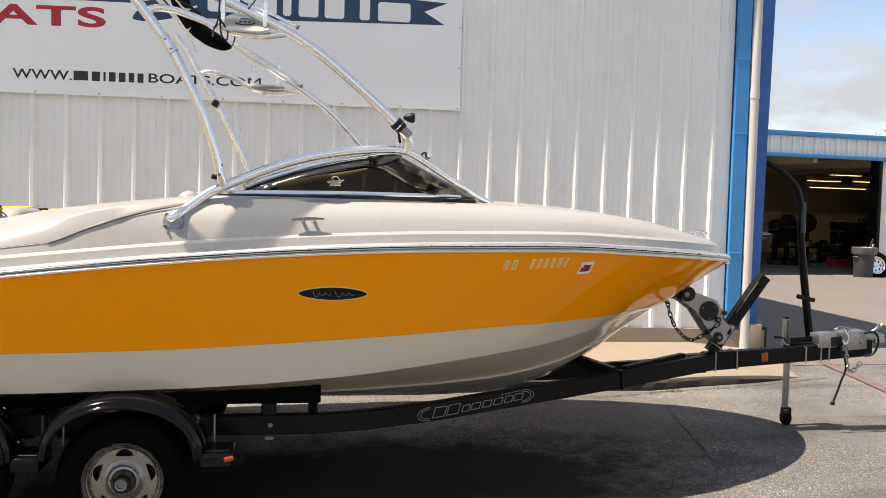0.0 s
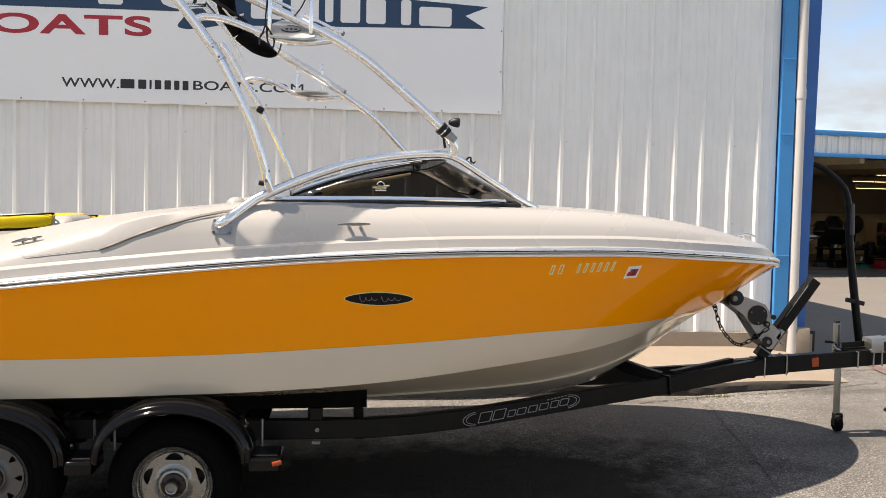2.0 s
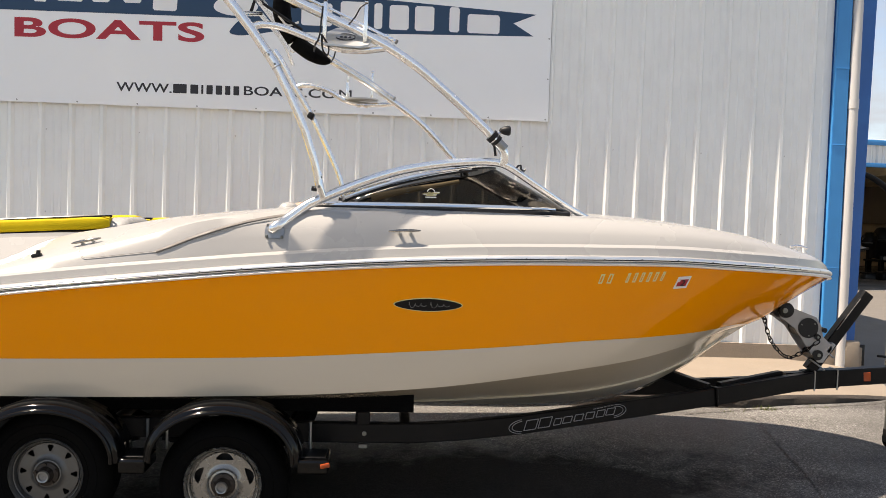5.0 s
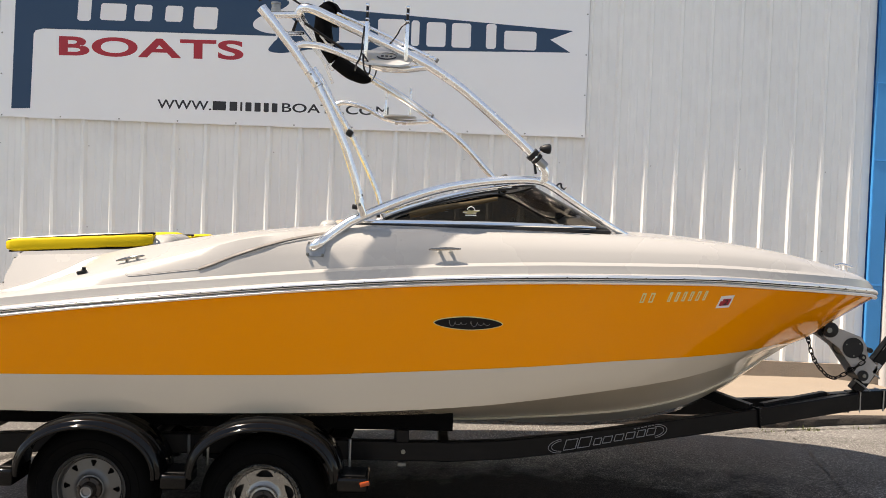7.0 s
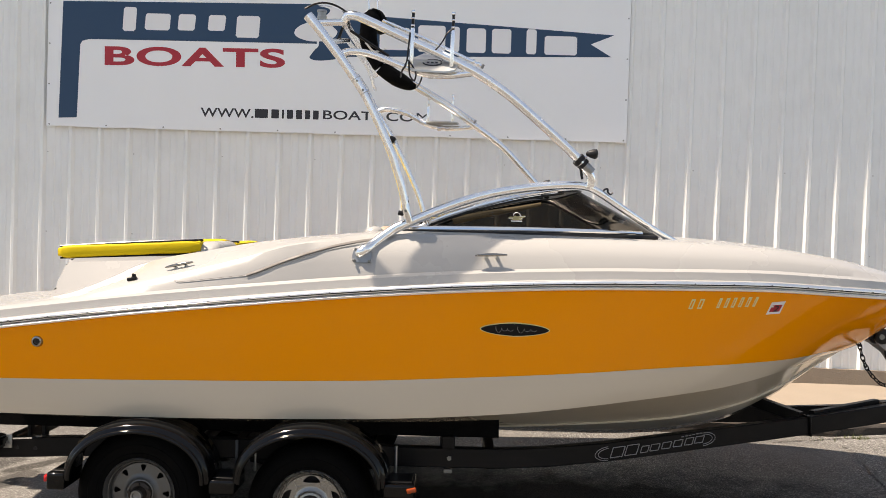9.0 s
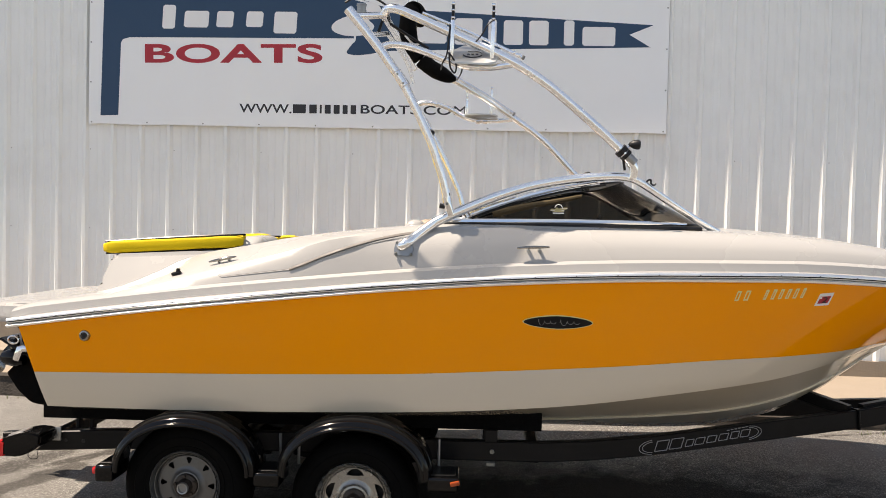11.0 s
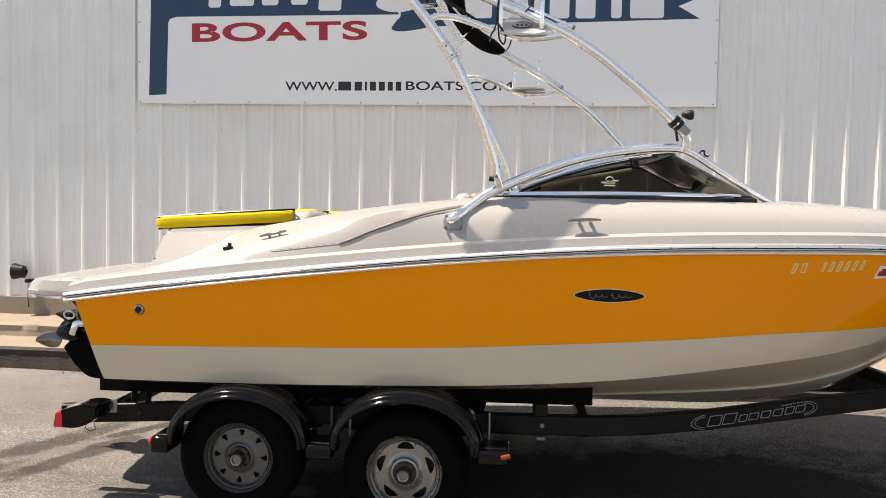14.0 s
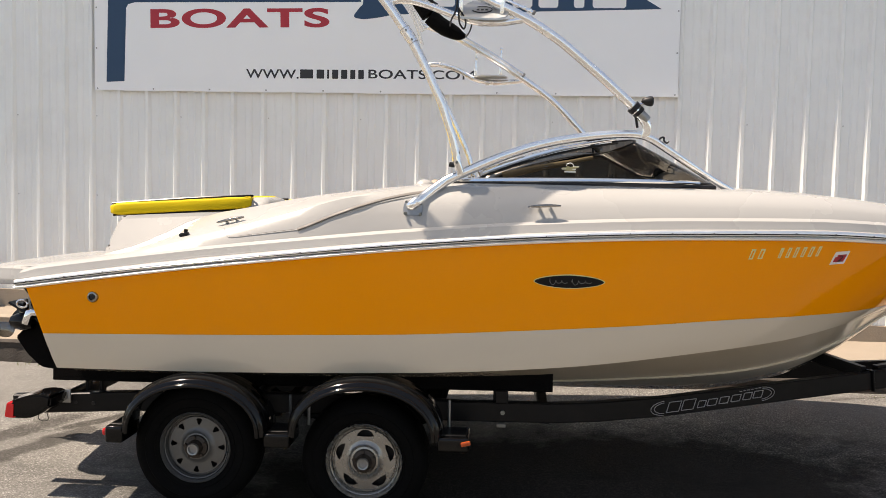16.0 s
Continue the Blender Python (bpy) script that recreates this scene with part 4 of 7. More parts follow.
    bmesh.ops.rotate(bm, cent=(0, 0, 0), matrix=Matrix.Rotation(radians(14 * s), 3, "X"), verts=bm.verts)
    bmesh.ops.scale(bm, vec=(0.86, 1.0, 0.86), verts=bm.verts)
    bmesh.ops.translate(bm, vec=at + Vector((0, s * 0.01, 0)), verts=bm.verts)
    plate = tpart("foot_plate", bm, "galv", "bolted aluminium foot plate")
    for bx, bz in ((-0.04, -0.026), (0.038, -0.028), (-0.036, 0.03), (0.036, 0.022)):
        p = deck_point(at.x + bx, at.z + bz, s, 0.01)
        tpart("bolt", tube([p, p + Vector((0, s * 0.012, 0))], [0.009, 0.006], 8, curve=False), "zinc", parent=plate)
    tpart("collar", bent_ring(Vector(f([HOOP[1]])[0]) + Vector((0.024, -s * 0.003, 0.018)), (0.78, -s * 0.12, 0.6), 0.0275, 0.003, 0.012), "aluminium", "cast collar at the foot", parent=plate)
    # wakeboard rack: plate, two forks, clamps
    rk = Vector((0.58, 0.1, 2.61)) if not flip else Vector((0.585, 2.07, 2.545))
    plan = [(-0.115, -0.05), (0.06, -0.06), (0.11, -0.045), (0.13, 0.0), (0.11, 0.05), (0.05, 0.075), (-0.06, 0.075), (-0.11, 0.04)]
    bm = bmesh.new()
    loft([[rk + Vector((x, -s * y, z + (0.06 * (y + 0.06) if flip else 0.85 * (y + 0.06) - 0.03))) for x, y in plan] for z in (0.0, 0.009)], bm=bm)
    rack = tpart("rack_plate", bm, "rack_metal", "brushed aluminium rack plate")
    ring = [rk + Vector((0.05 * math.cos(q) - 0.01, -s * (0.024 * math.sin(q) + 0.004), -0.0185 + 0.85 * (0.064 + 0.024 * math.sin(q)))) for q in (2 * math.pi * m / 24 for m in range(24))]
    if not flip:
        tpart("printed_mark", tube(ring[13:], 0.0032, 5, curve=False), "banner_ink", "dark oval mark", rack)
        tpart("printed_mark", tube(ring[:9], 0.0016, 5, curve=False), "banner_ink", parent=rack)
        for k in range(3):
            tpart("printed_mark", box((0.014, 0.014, 0.001), rk + Vector((-0.032 + 0.022 * k, -s * 0.002, 0.0345)), 0.0003, 1, (40 * -s, 0, 0)), "banner_ink", parent=rack)
    for dx, h in ((-0.117, 0.2), (0.092, 0.195)) if not flip else ((-0.1, 0.13), (0.08, 0.125)):
        fork = tpart("rack_fork", box((0.021, 0.03, h), rk + Vector((dx, s * 0.02, h / 2 + 0.006)), 0.006, 3, (0, 1, 0)), "aluminium", "upright rack fork", rack)
        tpart("fork_slide", box((0.015, 0.018, 0.1), rk + Vector((dx + 0.002, s * 0.02, h + 0.04)), 0.004, 2, (0, 1, 0)), "aluminium" if flip else "black", parent=fork)
        for q in (0.018, 0.056, 0.09):
            tpart("fork_band", box((0.019, 0.023, 0.01 if q < 0.08 else 0.016), rk + Vector((dx + 0.002, s * 0.02, h + q)), 0.003, 2, (0, 1, 0)), "chrome", parent=fork)
    for dx in (-0.015, 0.04):
        tpart("rack_clamp", bent_ring(rk + Vector((dx, s * 0.0, -0.03)), (1, 0, -0.05), 0.0155, 0.005, 0.026), "chrome", parent=rack)
tpart("snap_hook", tube([(1.5, 0.24, 1.995), (1.512, 0.235, 2.015), (1.528, 0.235, 2.018), (1.53, 0.235, 2.0), (1.545, 0.235, 1.99), (1.555, 0.24, 2.0)], 0.005, 6), "black", "small black snap hook")
# strap and cables of the folded canvas
tpart("strap", tube([(0.08, 0.3, 2.86), (0.2, 0.33, 2.79), (0.32, 0.36, 2.72)], 0.008, 6), "black")
tpart("strap", tube([(0.07, 0.3, 2.857), (0.056, 0.3, 2.811), (0.045, 0.3, 2.774)], [0.008, 0.012], 6, flat=0.5), "black")
for line, r in (([(-0.12, 0.2, 2.928), (-0.069, 0.2, 2.954), (-0.009, 0.2, 2.962), (0.051, 0.2, 2.946), (0.106, 0.19, 2.912)], 0.0055),
                ([(0.452, 0.07, 2.79), (0.445, 0.07, 2.718), (0.441, 0.07, 2.659), (0.433, 0.07, 2.624), (0.416, 0.08, 2.594), (0.4, 0.2, 2.58)], 0.0045),
                ([(0.445, 0.06, 2.646), (0.469, 0.06, 2.617), (0.488, 0.06, 2.577), (0.48, 0.07, 2.542), (0.459, 0.06, 2.564), (0.452, 0.06, 2.605), (0.45, 0.06, 2.64)], 0.0045),
                ([(0.675, 0.07, 2.815), (0.645, 0.06, 2.79), (0.62, 0.065, 2.745), (0.585, 0.08, 2.705), (0.55, 0.1, 2.69)], 0.004),
                ([(0.525, 0.12, 2.6), (0.516, 0.18, 2.589), (0.505, 0.22, 2.559), (0.48, 0.36, 2.55)], 0.004)):
    tpart("cable", tube(line, r, 6), "black")
bm = lathe([(0.001, -0.02), (0.026, -0.018), (0.027, 0.012), (0.024, 0.014), (0.024, 0.034), (0.028, 0.036), (0.026, 0.046), (0.001, 0.05)], 20, "z", (-0.045, 0.3, 2.9))
tpart("anchor_light", bm, "galv", "grey all-round light")
tpart("light_base", tube([(-0.043, 0.3, 2.87), (-0.043, 0.3, 2.895)], 0.024, 16, curve=False), "black", "black lamp base")

# folded canvas boot, hung across the tower
boot = thing("canvas_boot", "bundled black canvas strapped into the tower", "canvas", (0.3, 0.45, 2.7))
bm = bmesh.new()
rings = []
line = smooth_path([(0.26, 0.6, 2.93), (0.22, 0.45, 2.95), (0.2, 0.42, 2.858), (0.215, 0.42, 2.764), (0.27, 0.42, 2.678), (0.345, 0.42, 2.617), (0.428, 0.42, 2.575), (0.473, 0.42, 2.564)], 6)
for i, q in enumerate(line):
    t = i / (len(line) - 1)
    r = 0.046 + 0.003 * math.sin(t * 9) - 0.036 * max(0, t - 0.75) / 0.25
    d = (line[min(i + 1, len(line) - 1)] - line[max(i - 1, 0)]).normalized()
    a = d.orthogonal().normalized()
    b = d.cross(a)
    rings.append([q - Vector((0.3, 0.45, 2.7)) + (a * math.cos(u) + b * math.sin(u)) * r * (1 + 0.16 * noise.noise(q * 14 + Vector((math.cos(u), math.sin(u), 0)) * 2)) for u in (2 * math.pi * k / 18 for k in range(18))])
loft(rings, bm=bm)
part("canvas_roll", bm, "cloth", boot)
part("drawstring", tube([Vector((0.19, 0.36, 2.79)) - boot.location, Vector((0.24, 0.35, 2.74)) - boot.location, Vector((0.3, 0.36, 2.76)) - boot.location], 0.006, 6), "sticker_white", boot, "pale drawstring")

# unseen sheet added above the tower, its outline drawn from the shade on the deck
TOP_Z = 3.6
edge = [(-0.745, -0.2), (-0.345, -0.185), (-0.235, -0.142), (-0.12, -0.104), (-0.05, -0.073), (0.04, -0.021), (0.14, 0.03), (0.19, 0.3), (0.19, 1.6), (-0.45, 1.6), (-0.43, -0.004), (-0.42, -0.065), (-0.53, -0.118), (-0.61, -0.139), (-0.655, -0.119), (-0.68, -0.096), (-0.75, -0.151)]
canopy = thing("deck_shade_sheet", "unseen black sheet on rods, added to shade the deck", "canopy", (-0.16, 0.6, TOP_Z))
bm = bmesh.new()
loft([[Vector((x + 0.16, y - 0.6, z)) for x, y in edge] for z in (0.0, 0.006)], bm=bm)
part("canvas", bm, "shade_canvas", canopy, smooth=False)
for x, y, z in ((0.245, 0.56, 2.9), (0.2, 0.5, 2.9)):
    part("rod", tube([(x + 0.16, y - 0.6, z - TOP_Z), (x + 0.1, y - 0.6, 0.003)], 0.004, 8, curve=False), "aluminium", canopy)

# ---- windshield ----
ws = thing("windshield", "curved tinted windshield in a bright frame", "windshield", (1.2, YC, 1.75))


def wpart(name, bm, mat, label="", parent=None, smooth=True):
    bmesh.ops.translate(bm, vec=-Vector(ws.location), verts=bm.verts)
    ob = make(name, bm, mat, smooth)
    ob.parent = parent or ws
    if label:
        tagged(ob, label)
    return ob


SIDE_TOP = smooth_path([(0.57, 0.22, 1.796), (0.598, 0.225, 1.809), (0.732, 0.235, 1.858), (0.88, 0.25, 1.906), (1.029, 0.265, 1.945), (1.178, 0.28, 1.975), (1.29, 0.3, 1.994)], 5)
CORNER_TOP = smooth_path([SIDE_TOP[-1], (1.36, 0.34, 2.003), (1.405, 0.42, 2.006), (1.43, 0.6, 2.01), (1.445, 0.85, 2.013), (1.45, YC, 2.014)], 5)[1:]
n = len(SIDE_TOP)
SIDE_BASE = [Vector((0.56 + 1.03 * k / (n - 1), 0.215 + 0.1 * (k / (n - 1)) ** 2, 1.786)) for k in range(n)]
CORNER_BASE = smooth_path([SIDE_BASE[-1], (1.735, 0.37, 1.785), (1.83, 0.48, 1.784), (1.9, 0.68, 1.784), (1.94, 0.9, 1.784), (1.95, YC, 1.784)], 5)[1:]
TOP, BASE = SIDE_TOP + CORNER_TOP, SIDE_BASE + CORNER_BASE
across = lambda v: Vector((v.x, 2 * YC - v.y, v.z))
bm = bmesh.new()
bow_out = lambda a, b, t: a.lerp(b, t) + Vector((0.0, -0.012 * math.sin(math.pi * t), 0))
rings = [[bow_out(a, b, t / 5) for t in range(6)] for a, b in zip(TOP, BASE)]
rings += [[across(v) for v in r] for r in rings[-2::-1]]
loft(rings, closed=False, bm=bm)
pane = wpart("pane", bm, "glass", "dark tinted wraparound pane")
pane.visible_shadow = False
for flip in (False, True):
    mir = across if flip else (lambda v: Vector(v))
    wpart("top_frame", tube([mir(v + Vector((0, -0.004, 0.015))) for v in SIDE_TOP], [0.02, 0.007], 10, curve=False), "chrome", "bright top frame")
    wpart("top_frame", tube([mir(v + Vector((0, 0, 0.004))) for v in SIDE_TOP[-2:] + CORNER_TOP], 0.005, 8, curve=False), "black", "black top edge")
    wpart("gasket", tube([mir(v + Vector((0.008, -0.006, -0.004))) for v in SIDE_TOP], 0.006, 8, curve=False), "black", "black gasket")
    base_line = [mir(v + Vector((0, -0.008, dz))) for v, dz in ((BASE[0] + Vector((-0.1, 0, 0)), -0.012), (BASE[n // 2], 0.0), (SIDE_BASE[-1], 0.002), (CORNER_BASE[4] + Vector((0.01, -0.004, 0)), 0.0))]
    wpart("sill", tube(base_line, [0.017, 0.011], 10), "chrome", "bright lower frame")
    wpart("sill", tube([mir(v + Vector((0.004, -0.002, -0.002))) for v in CORNER_BASE[3:]], 0.008, 8, curve=False), "black")
    low = [mir(v + Vector((0, -0.014, dz))) for v, dz in ((BASE[0] + Vector((-0.13, 0, 0)), -0.034), (BASE[n // 2], -0.027), (SIDE_BASE[-1], -0.024), (CORNER_BASE[4] + Vector((0.09, -0.02, 0)), -0.022))]
    wpart("base_trim", tube(low, [0.02, 0.012], 8), "black", "black base trim")
    wpart("base_bead", tube([v + Vector((0, -0.004, -0.02)) for v in low], 0.0035, 6), "chrome")
    wpart("base_trim", tube([v + Vector((0, -0.003, -0.028)) for v in low], 0.006, 6), "black")
# stickers on the near pane
q = Vector((1.015, 0.252, 1.852))
decal = wpart("sticker", prism([(-0.026, -0.008), (-0.012, -0.012), (0.03, -0.01), (0.036, 0.002), (0.05, 0.006), (0.05, 0.014), (0.02, 0.012), (0.006, 0.008), (-0.006, 0.014), (-0.014, 0.006), (-0.034, 0.006), (-0.044, -0.002)], 0.002, q + Vector((0.026, -0.022, -0.004)), 0.0003), "decal_gold", "small gold and white decal")
wpart("decal_rim", tube([q + Vector((0.03 + 0.02 * math.cos(u), -0.0225, 0.006 + 0.019 * math.sin(u))) for u in np.linspace(0.1, 3.0, 12)], 0.0022, 6, curve=False), "sticker_white", parent=decal)
for dx, dz, w, h in ((0.03, -0.021, 0.06, 0.006), (0.062, 0.006, 0.03, 0.003), (-0.002, -0.006, 0.022, 0.003), (0.052, -0.008, 0.018, 0.003)):
    wpart("decal_bar", box((w, 0.002, h), q + Vector((dx, -0.024, dz)), 0.0006, 1), "sticker_white", parent=decal)
for dx, dz in ((-0.1, 0.02), (-0.095, 0.006), (-0.102, -0.006)):
    wpart("decal_bar", box((0.016, 0.002, 0.003), q + Vector((dx, -0.024, dz)), 0.0006, 1), "bin_grey")
wpart("far_trim", tube([(0.695, 1.5, 1.83), (0.938, 1.5, 1.888), (1.124, 1.5, 1.924), (1.29, 1.5, 1.961)], [0.026, 0.013], 10), "wood", "tan inner trim")

# ---- seats and dash, seen through the glass ----
def seat(name, x, y, label):
    e = thing(name, label, "seat", (x, y, 0.95), group="cockpit seats")
    part("backrest", box((0.13, 0.5, 0.55), (-0.2, 0, 0.56), 0.06, 3, (0, -8, 0)), "interior", e, "tan vinyl backrest")
    part("cushion", box((0.5, 0.5, 0.14), (0.05, 0, 0.4), 0.05, 3), "interior", e)
    part("pedestal", tube([(0.05, 0, 0), (0.05, 0, 0.34)], 0.06, 14, curve=False), "galv", e)
    return e


seat("helm_seat", 0.55, YC - 0.42, "tan vinyl helm seat in the cockpit")
seat("companion_seat", 0.55, YC + 0.42, "tan vinyl companion seat in the cockpit")
e = thing("dash_console", "dark moulded dash behind the windshield", "dash", (1.35, YC, 0.95))
part("console", box((0.32, 1.5, 0.8), (0.2, 0, 0.4), 0.08, 4), "cloth", e)
part("steering_wheel", lathe([(0.15, -0.012), (0.165, 0.0), (0.15, 0.012), (0.138, 0.0), (0.15, -0.012)], 28, "x", (-0.03, -0.42, 0.72)), "black", e)
e = thing("seat_bolster", "cream padded bolster peeking over the coaming", "bolster", (0.27, YC - 0.75, 1.7))
part("pad", box((0.11, 0.2, 0.13), (0, 0, 0.015), 0.05, 4), "cream", e)

# ---- fittings on the boat ----
def cleat(x, z, length, tilt, side=-1):
    q = deck_point(x, z, side, 0.0)
    e = thing("cleat", "chrome mooring cleat on the cream deck side", "cleat", q, group="cleats")
    rings = []
    for k in range(17):
        u = -1 + k / 8
        r = 0.0085 * (1 - 0.55 * abs(u) ** 2.2)
        rings.append([Vector((u * length / 2, -0.034 + r * math.cos(a) * 1.3, 0.008 - 0.002 * u * u + r * math.sin(a))) for a in (2 * math.pi * m / 12 for m in range(12))])
    part("bar", loft(rings), "polished", e)
    for dx in (-0.028, 0.028):
        part("post", tube([(dx, 0.006, -0.006), (dx, -0.018, 0.002), (dx, -0.034, 0.006)], [0.011, 0.0065], 10), "aluminium", e)
    e.rotation_euler = (0, -tilt, 0)
    return e


cleat(0.905, 1.645, 0.165, 0.05)
cleat(-0.73, 1.54, 0.15, 0.22)
e = thing("bow_cleat", "chrome bow cleat on the foredeck", "cleat", (3.43, 0.97, 1.572))
part("bar", tube([(-0.05, 0, 0.03), (0, 0, 0.038), (0.06, 0, 0.022)], 0.008, 8), "chrome", e)
part("post", tube([(-0.015, 0, -0.02), (-0.015, 0, 0.035)], 0.008, 8, curve=False), "chrome", e)
part("post", tube([(0.02, 0, -0.025), (0.02, 0, 0.03)], 0.008, 8, curve=False), "chrome", e)
q = deck_point(-0.97, 1.462, -1, 0.0)
e = thing("deck_vent", "small black plastic vent on the deck side", "vent", q)
part("cap", box((0.05, 0.03, 0.018), (0, -0.008, 0.004), 0.006, 2, (0, -12, 0)), "black", e)
part("tip", tube([(0.008, -0.01, 0.01), (0.012, -0.012, 0.03)], 0.011, 8, curve=False), "black", e)
zz = 1.137
q = Vector((-1.412, YC - hull_w(-1.412, zz), zz))
e = thing("drain_outlet", "round chrome through-hull outlet in the amber side", "outlet", q)
part("flange", lathe([(0.001, -0.004), (0.015, -0.004), (0.018, -0.013), (0.026, -0.011), (0.031, 0.0)], 24), "polished", e)
part("bore", lathe([(0.001, -0.0065), (0.013, -0.0065), (0.014, -0.004)], 20), "black", e)

# oval name plate with a bright edge; its script is reduced to plain strokes
def on_side(x, z, out=0.0):
    """Place and outward normal of the starboard topside."""
    p = Vector((x, YC - hull_w(x, z) , z))
    du = Vector((x + 0.02, YC - hull_w(x + 0.02, z), z)) - p
    dv = Vector((x, YC - hull_w(x, z + 0.02), z + 0.02)) - p
    nrm = du.cross(dv).normalized()
    if nrm.y > 0:
        nrm = -nrm
    return p + nrm * out


def side_patch(outline, x0, z0, out, thick=0.003, steps=1):
    """A thin patch that follows the hull; outline in (along, up)."""
    bm = bmesh.new()
    a = [bm.verts.new(on_side(x0 + u, z0 + v, out)) for u, v in outline]
    b = [bm.verts.new(on_side(x0 + u, z0 + v, out - thick)) for u, v in outline]
    c = bm.verts.new(on_side(x0 + sum(u for u, _ in outline) / len(outline), z0 + sum(v for _, v in outline) / len(outline), out))
    m = len(outline)
    for i in range(m):
        j = (i + 1) % m
        bm.faces.new((a[i], a[j], c))
        bm.faces.new((a[i], b[i], b[j], a[j]))
    return bm


def lens(length, height, n=40):
    out = []
    for k in range(n):
        t = 2 * math.pi * k / n
        out.append((length / 2 * math.cos(t), height / 2 * math.copysign(abs(math.sin(t)) ** 1.15, math.sin(t)) * (1 - 0.1 * abs(math.cos(t)))))
    return out


plate = bpart("name_plate", side_patch(lens(0.358, 0.073), 1.037, 1.277, 0.005, 0.006), "letter", "oval plate edge, pale gold")
bpart("plate_face", side_patch(lens(0.347, 0.064), 1.037, 1.277, 0.007, 0.004), "black_line", "glossy black oval plate", plate)
for u0, u1, turns in ((-0.105, -0.015, 3), (0.005, 0.105, 3)):
    line = []
    for k in range(10 * turns + 1):
        t = k / (10 * turns)
        big = 0.016 if t < 0.36 else 0.008
        line.append(on_side(1.037 + u0 + (u1 - u0) * t + 0.006 * math.cos(2 * math.pi * turns * t), 1.277 + big * math.sin(2 * math.pi * turns * t), 0.008))
    bpart("script_stroke", tube(line, 0.0013, 5, curve=False), "grey_paint", "grey flowing script stroke", plate)
# registration characters as plain slanted bars
REG = ((0.0, 0.036), (0.052, 0.04), (0.168, 0.026), (0.212, 0.03), (0.256, 0.03), (0.3, 0.03), (0.344, 0.032), (0.39, 0.026))
for u, w in REG:
    u, w = u * 0.885, w * 0.93
    zc = 1.4 + 0.055 * u
    bpart("hull_character", side_patch([(u, 0), (u + w * 0.62, 0), (u + w * 0.62 + 0.014, 0.052), (u + 0.014, 0.052)], 1.925, zc + 0.006, 0.002, 0.002), "letter", "pale gold outlined bar")
    bpart("hull_character", side_patch([(u + 0.006, 0.008), (u + w * 0.62 - 0.006, 0.008), (u + w * 0.62 + 0.004, 0.044), (u + 0.018, 0.044)], 1.925, zc + 0.006, 0.003, 0.002), "yellow")
st = bpart("validation_sticker", side_patch([(0, 0), (0.079, 0.006), (0.094, 0.074), (0.018, 0.067)], 2.361, 1.381, 0.002, 0.002), "sticker_white", "white and red validation sticker")
bpart("sticker_field", side_patch([(0.013, 0.014), (0.07, 0.018), (0.081, 0.056), (0.024, 0.052)], 2.361, 1.381, 0.003, 0.002), "banner_red", "", st)
bpart("sticker_patch", side_patch([(0.016, 0.041), (0.03, 0.042), (0.032, 0.052), (0.018, 0.051)], 2.361, 1.381, 0.0045, 0.002), "sticker_white", "", st)


def text_mesh(body, width, height, depth, mat, name, at, tilt=0.0, bold=0.0):
    """Letters of the built-in font, fitted to a width and height, facing -y."""
    cu = bpy.data.curves.new("tmp_text", "FONT")
    cu.body, cu.extrude, cu.offset = body, 0.01, bold
    cu.space_character = 1 + 2 * bold
    tmp = bpy.data.objects.new("tmp_text", cu)
    scene.collection.objects.link(tmp)
    me = bpy.data.meshes.new_from_object(tmp.evaluated_get(bpy.context.evaluated_depsgraph_get()))
    bpy.data.objects.remove(tmp)
    co = np.array([v.co for v in me.vertices])
    lo, hi = co.min(0), co.max(0)
    for v in me.vertices:
        a = (v.co - Vector(lo)) / 1.0
        x, z = a.x / (hi[0] - lo[0]) * width, a.y / (hi[1] - lo[1]) * height
        y = (a.z / (hi[2] - lo[2]) - 0.5) * depth
        v.co = Vector((x + z * tilt, -y, z))
    bm = bmesh.new()
    bm.from_mesh(me)
    bpy.data.meshes.remove(me)
    left, made = set(bm.verts), []
    while left:
        group, todo = set(), [next(iter(left))]
        while todo:
            v = todo.pop()
            if v not in group:
                group.add(v)
                todo += [e.other_vert(v) for e in v.link_edges]
        left -= group
        index = {v: i for i, v in enumerate(sorted(group, key=lambda v: v.index))}
        piece = bpy.data.meshes.new(name)
        piece.from_pydata([tuple(v.co) for v in index], [], [[index[v] for v in f.verts] for f in bm.faces if f.verts[0] in index])
        piece.materials.append(M[mat])
        ob = new(name, piece)
        ob.location = at
        made.append(ob)
    bm.free()
    return made


for dig in text_mesh("2", 0.024, 0.032, 0.002, "banner_ink", "digit", (0, 0, 0), 0.25):
    for v in dig.data.vertices:
        v.co = on_side(2.361 + 0.034 + v.co.x, 1.381 + 0.02 + v.co.z, 0.0055 - v.co.y) - Vector(boat.location)
    dig.parent = st

# moulded sweep and panel lines on the deck side
SWEEP = [(-0.35, 1.507), (-0.278, 1.535), (-0.191, 1.573), (-0.105, 1.606), (-0.018, 1.637), (0.097, 1.671), (0.22, 1.698), (0.3, 1.71)]
SWEEP = [(x, min(z, deck_top(x) - 0.012)) for x, z in SWEEP]
# the dark tube paints the shade of the sweep's recess
bpart("deck_sweep", tube([deck_point(x, z, -1, 0.0015) for x, z in SWEEP], [0.008, 0.011], 8, flat=0.7), "seam", "dark line painted for the shade in the sweep's recess")
bpart("deck_sweep", tube([deck_point(x, z - 0.013, -1, -0.002) for x, z in SWEEP], [0.003, 0.008], 8), "cream")
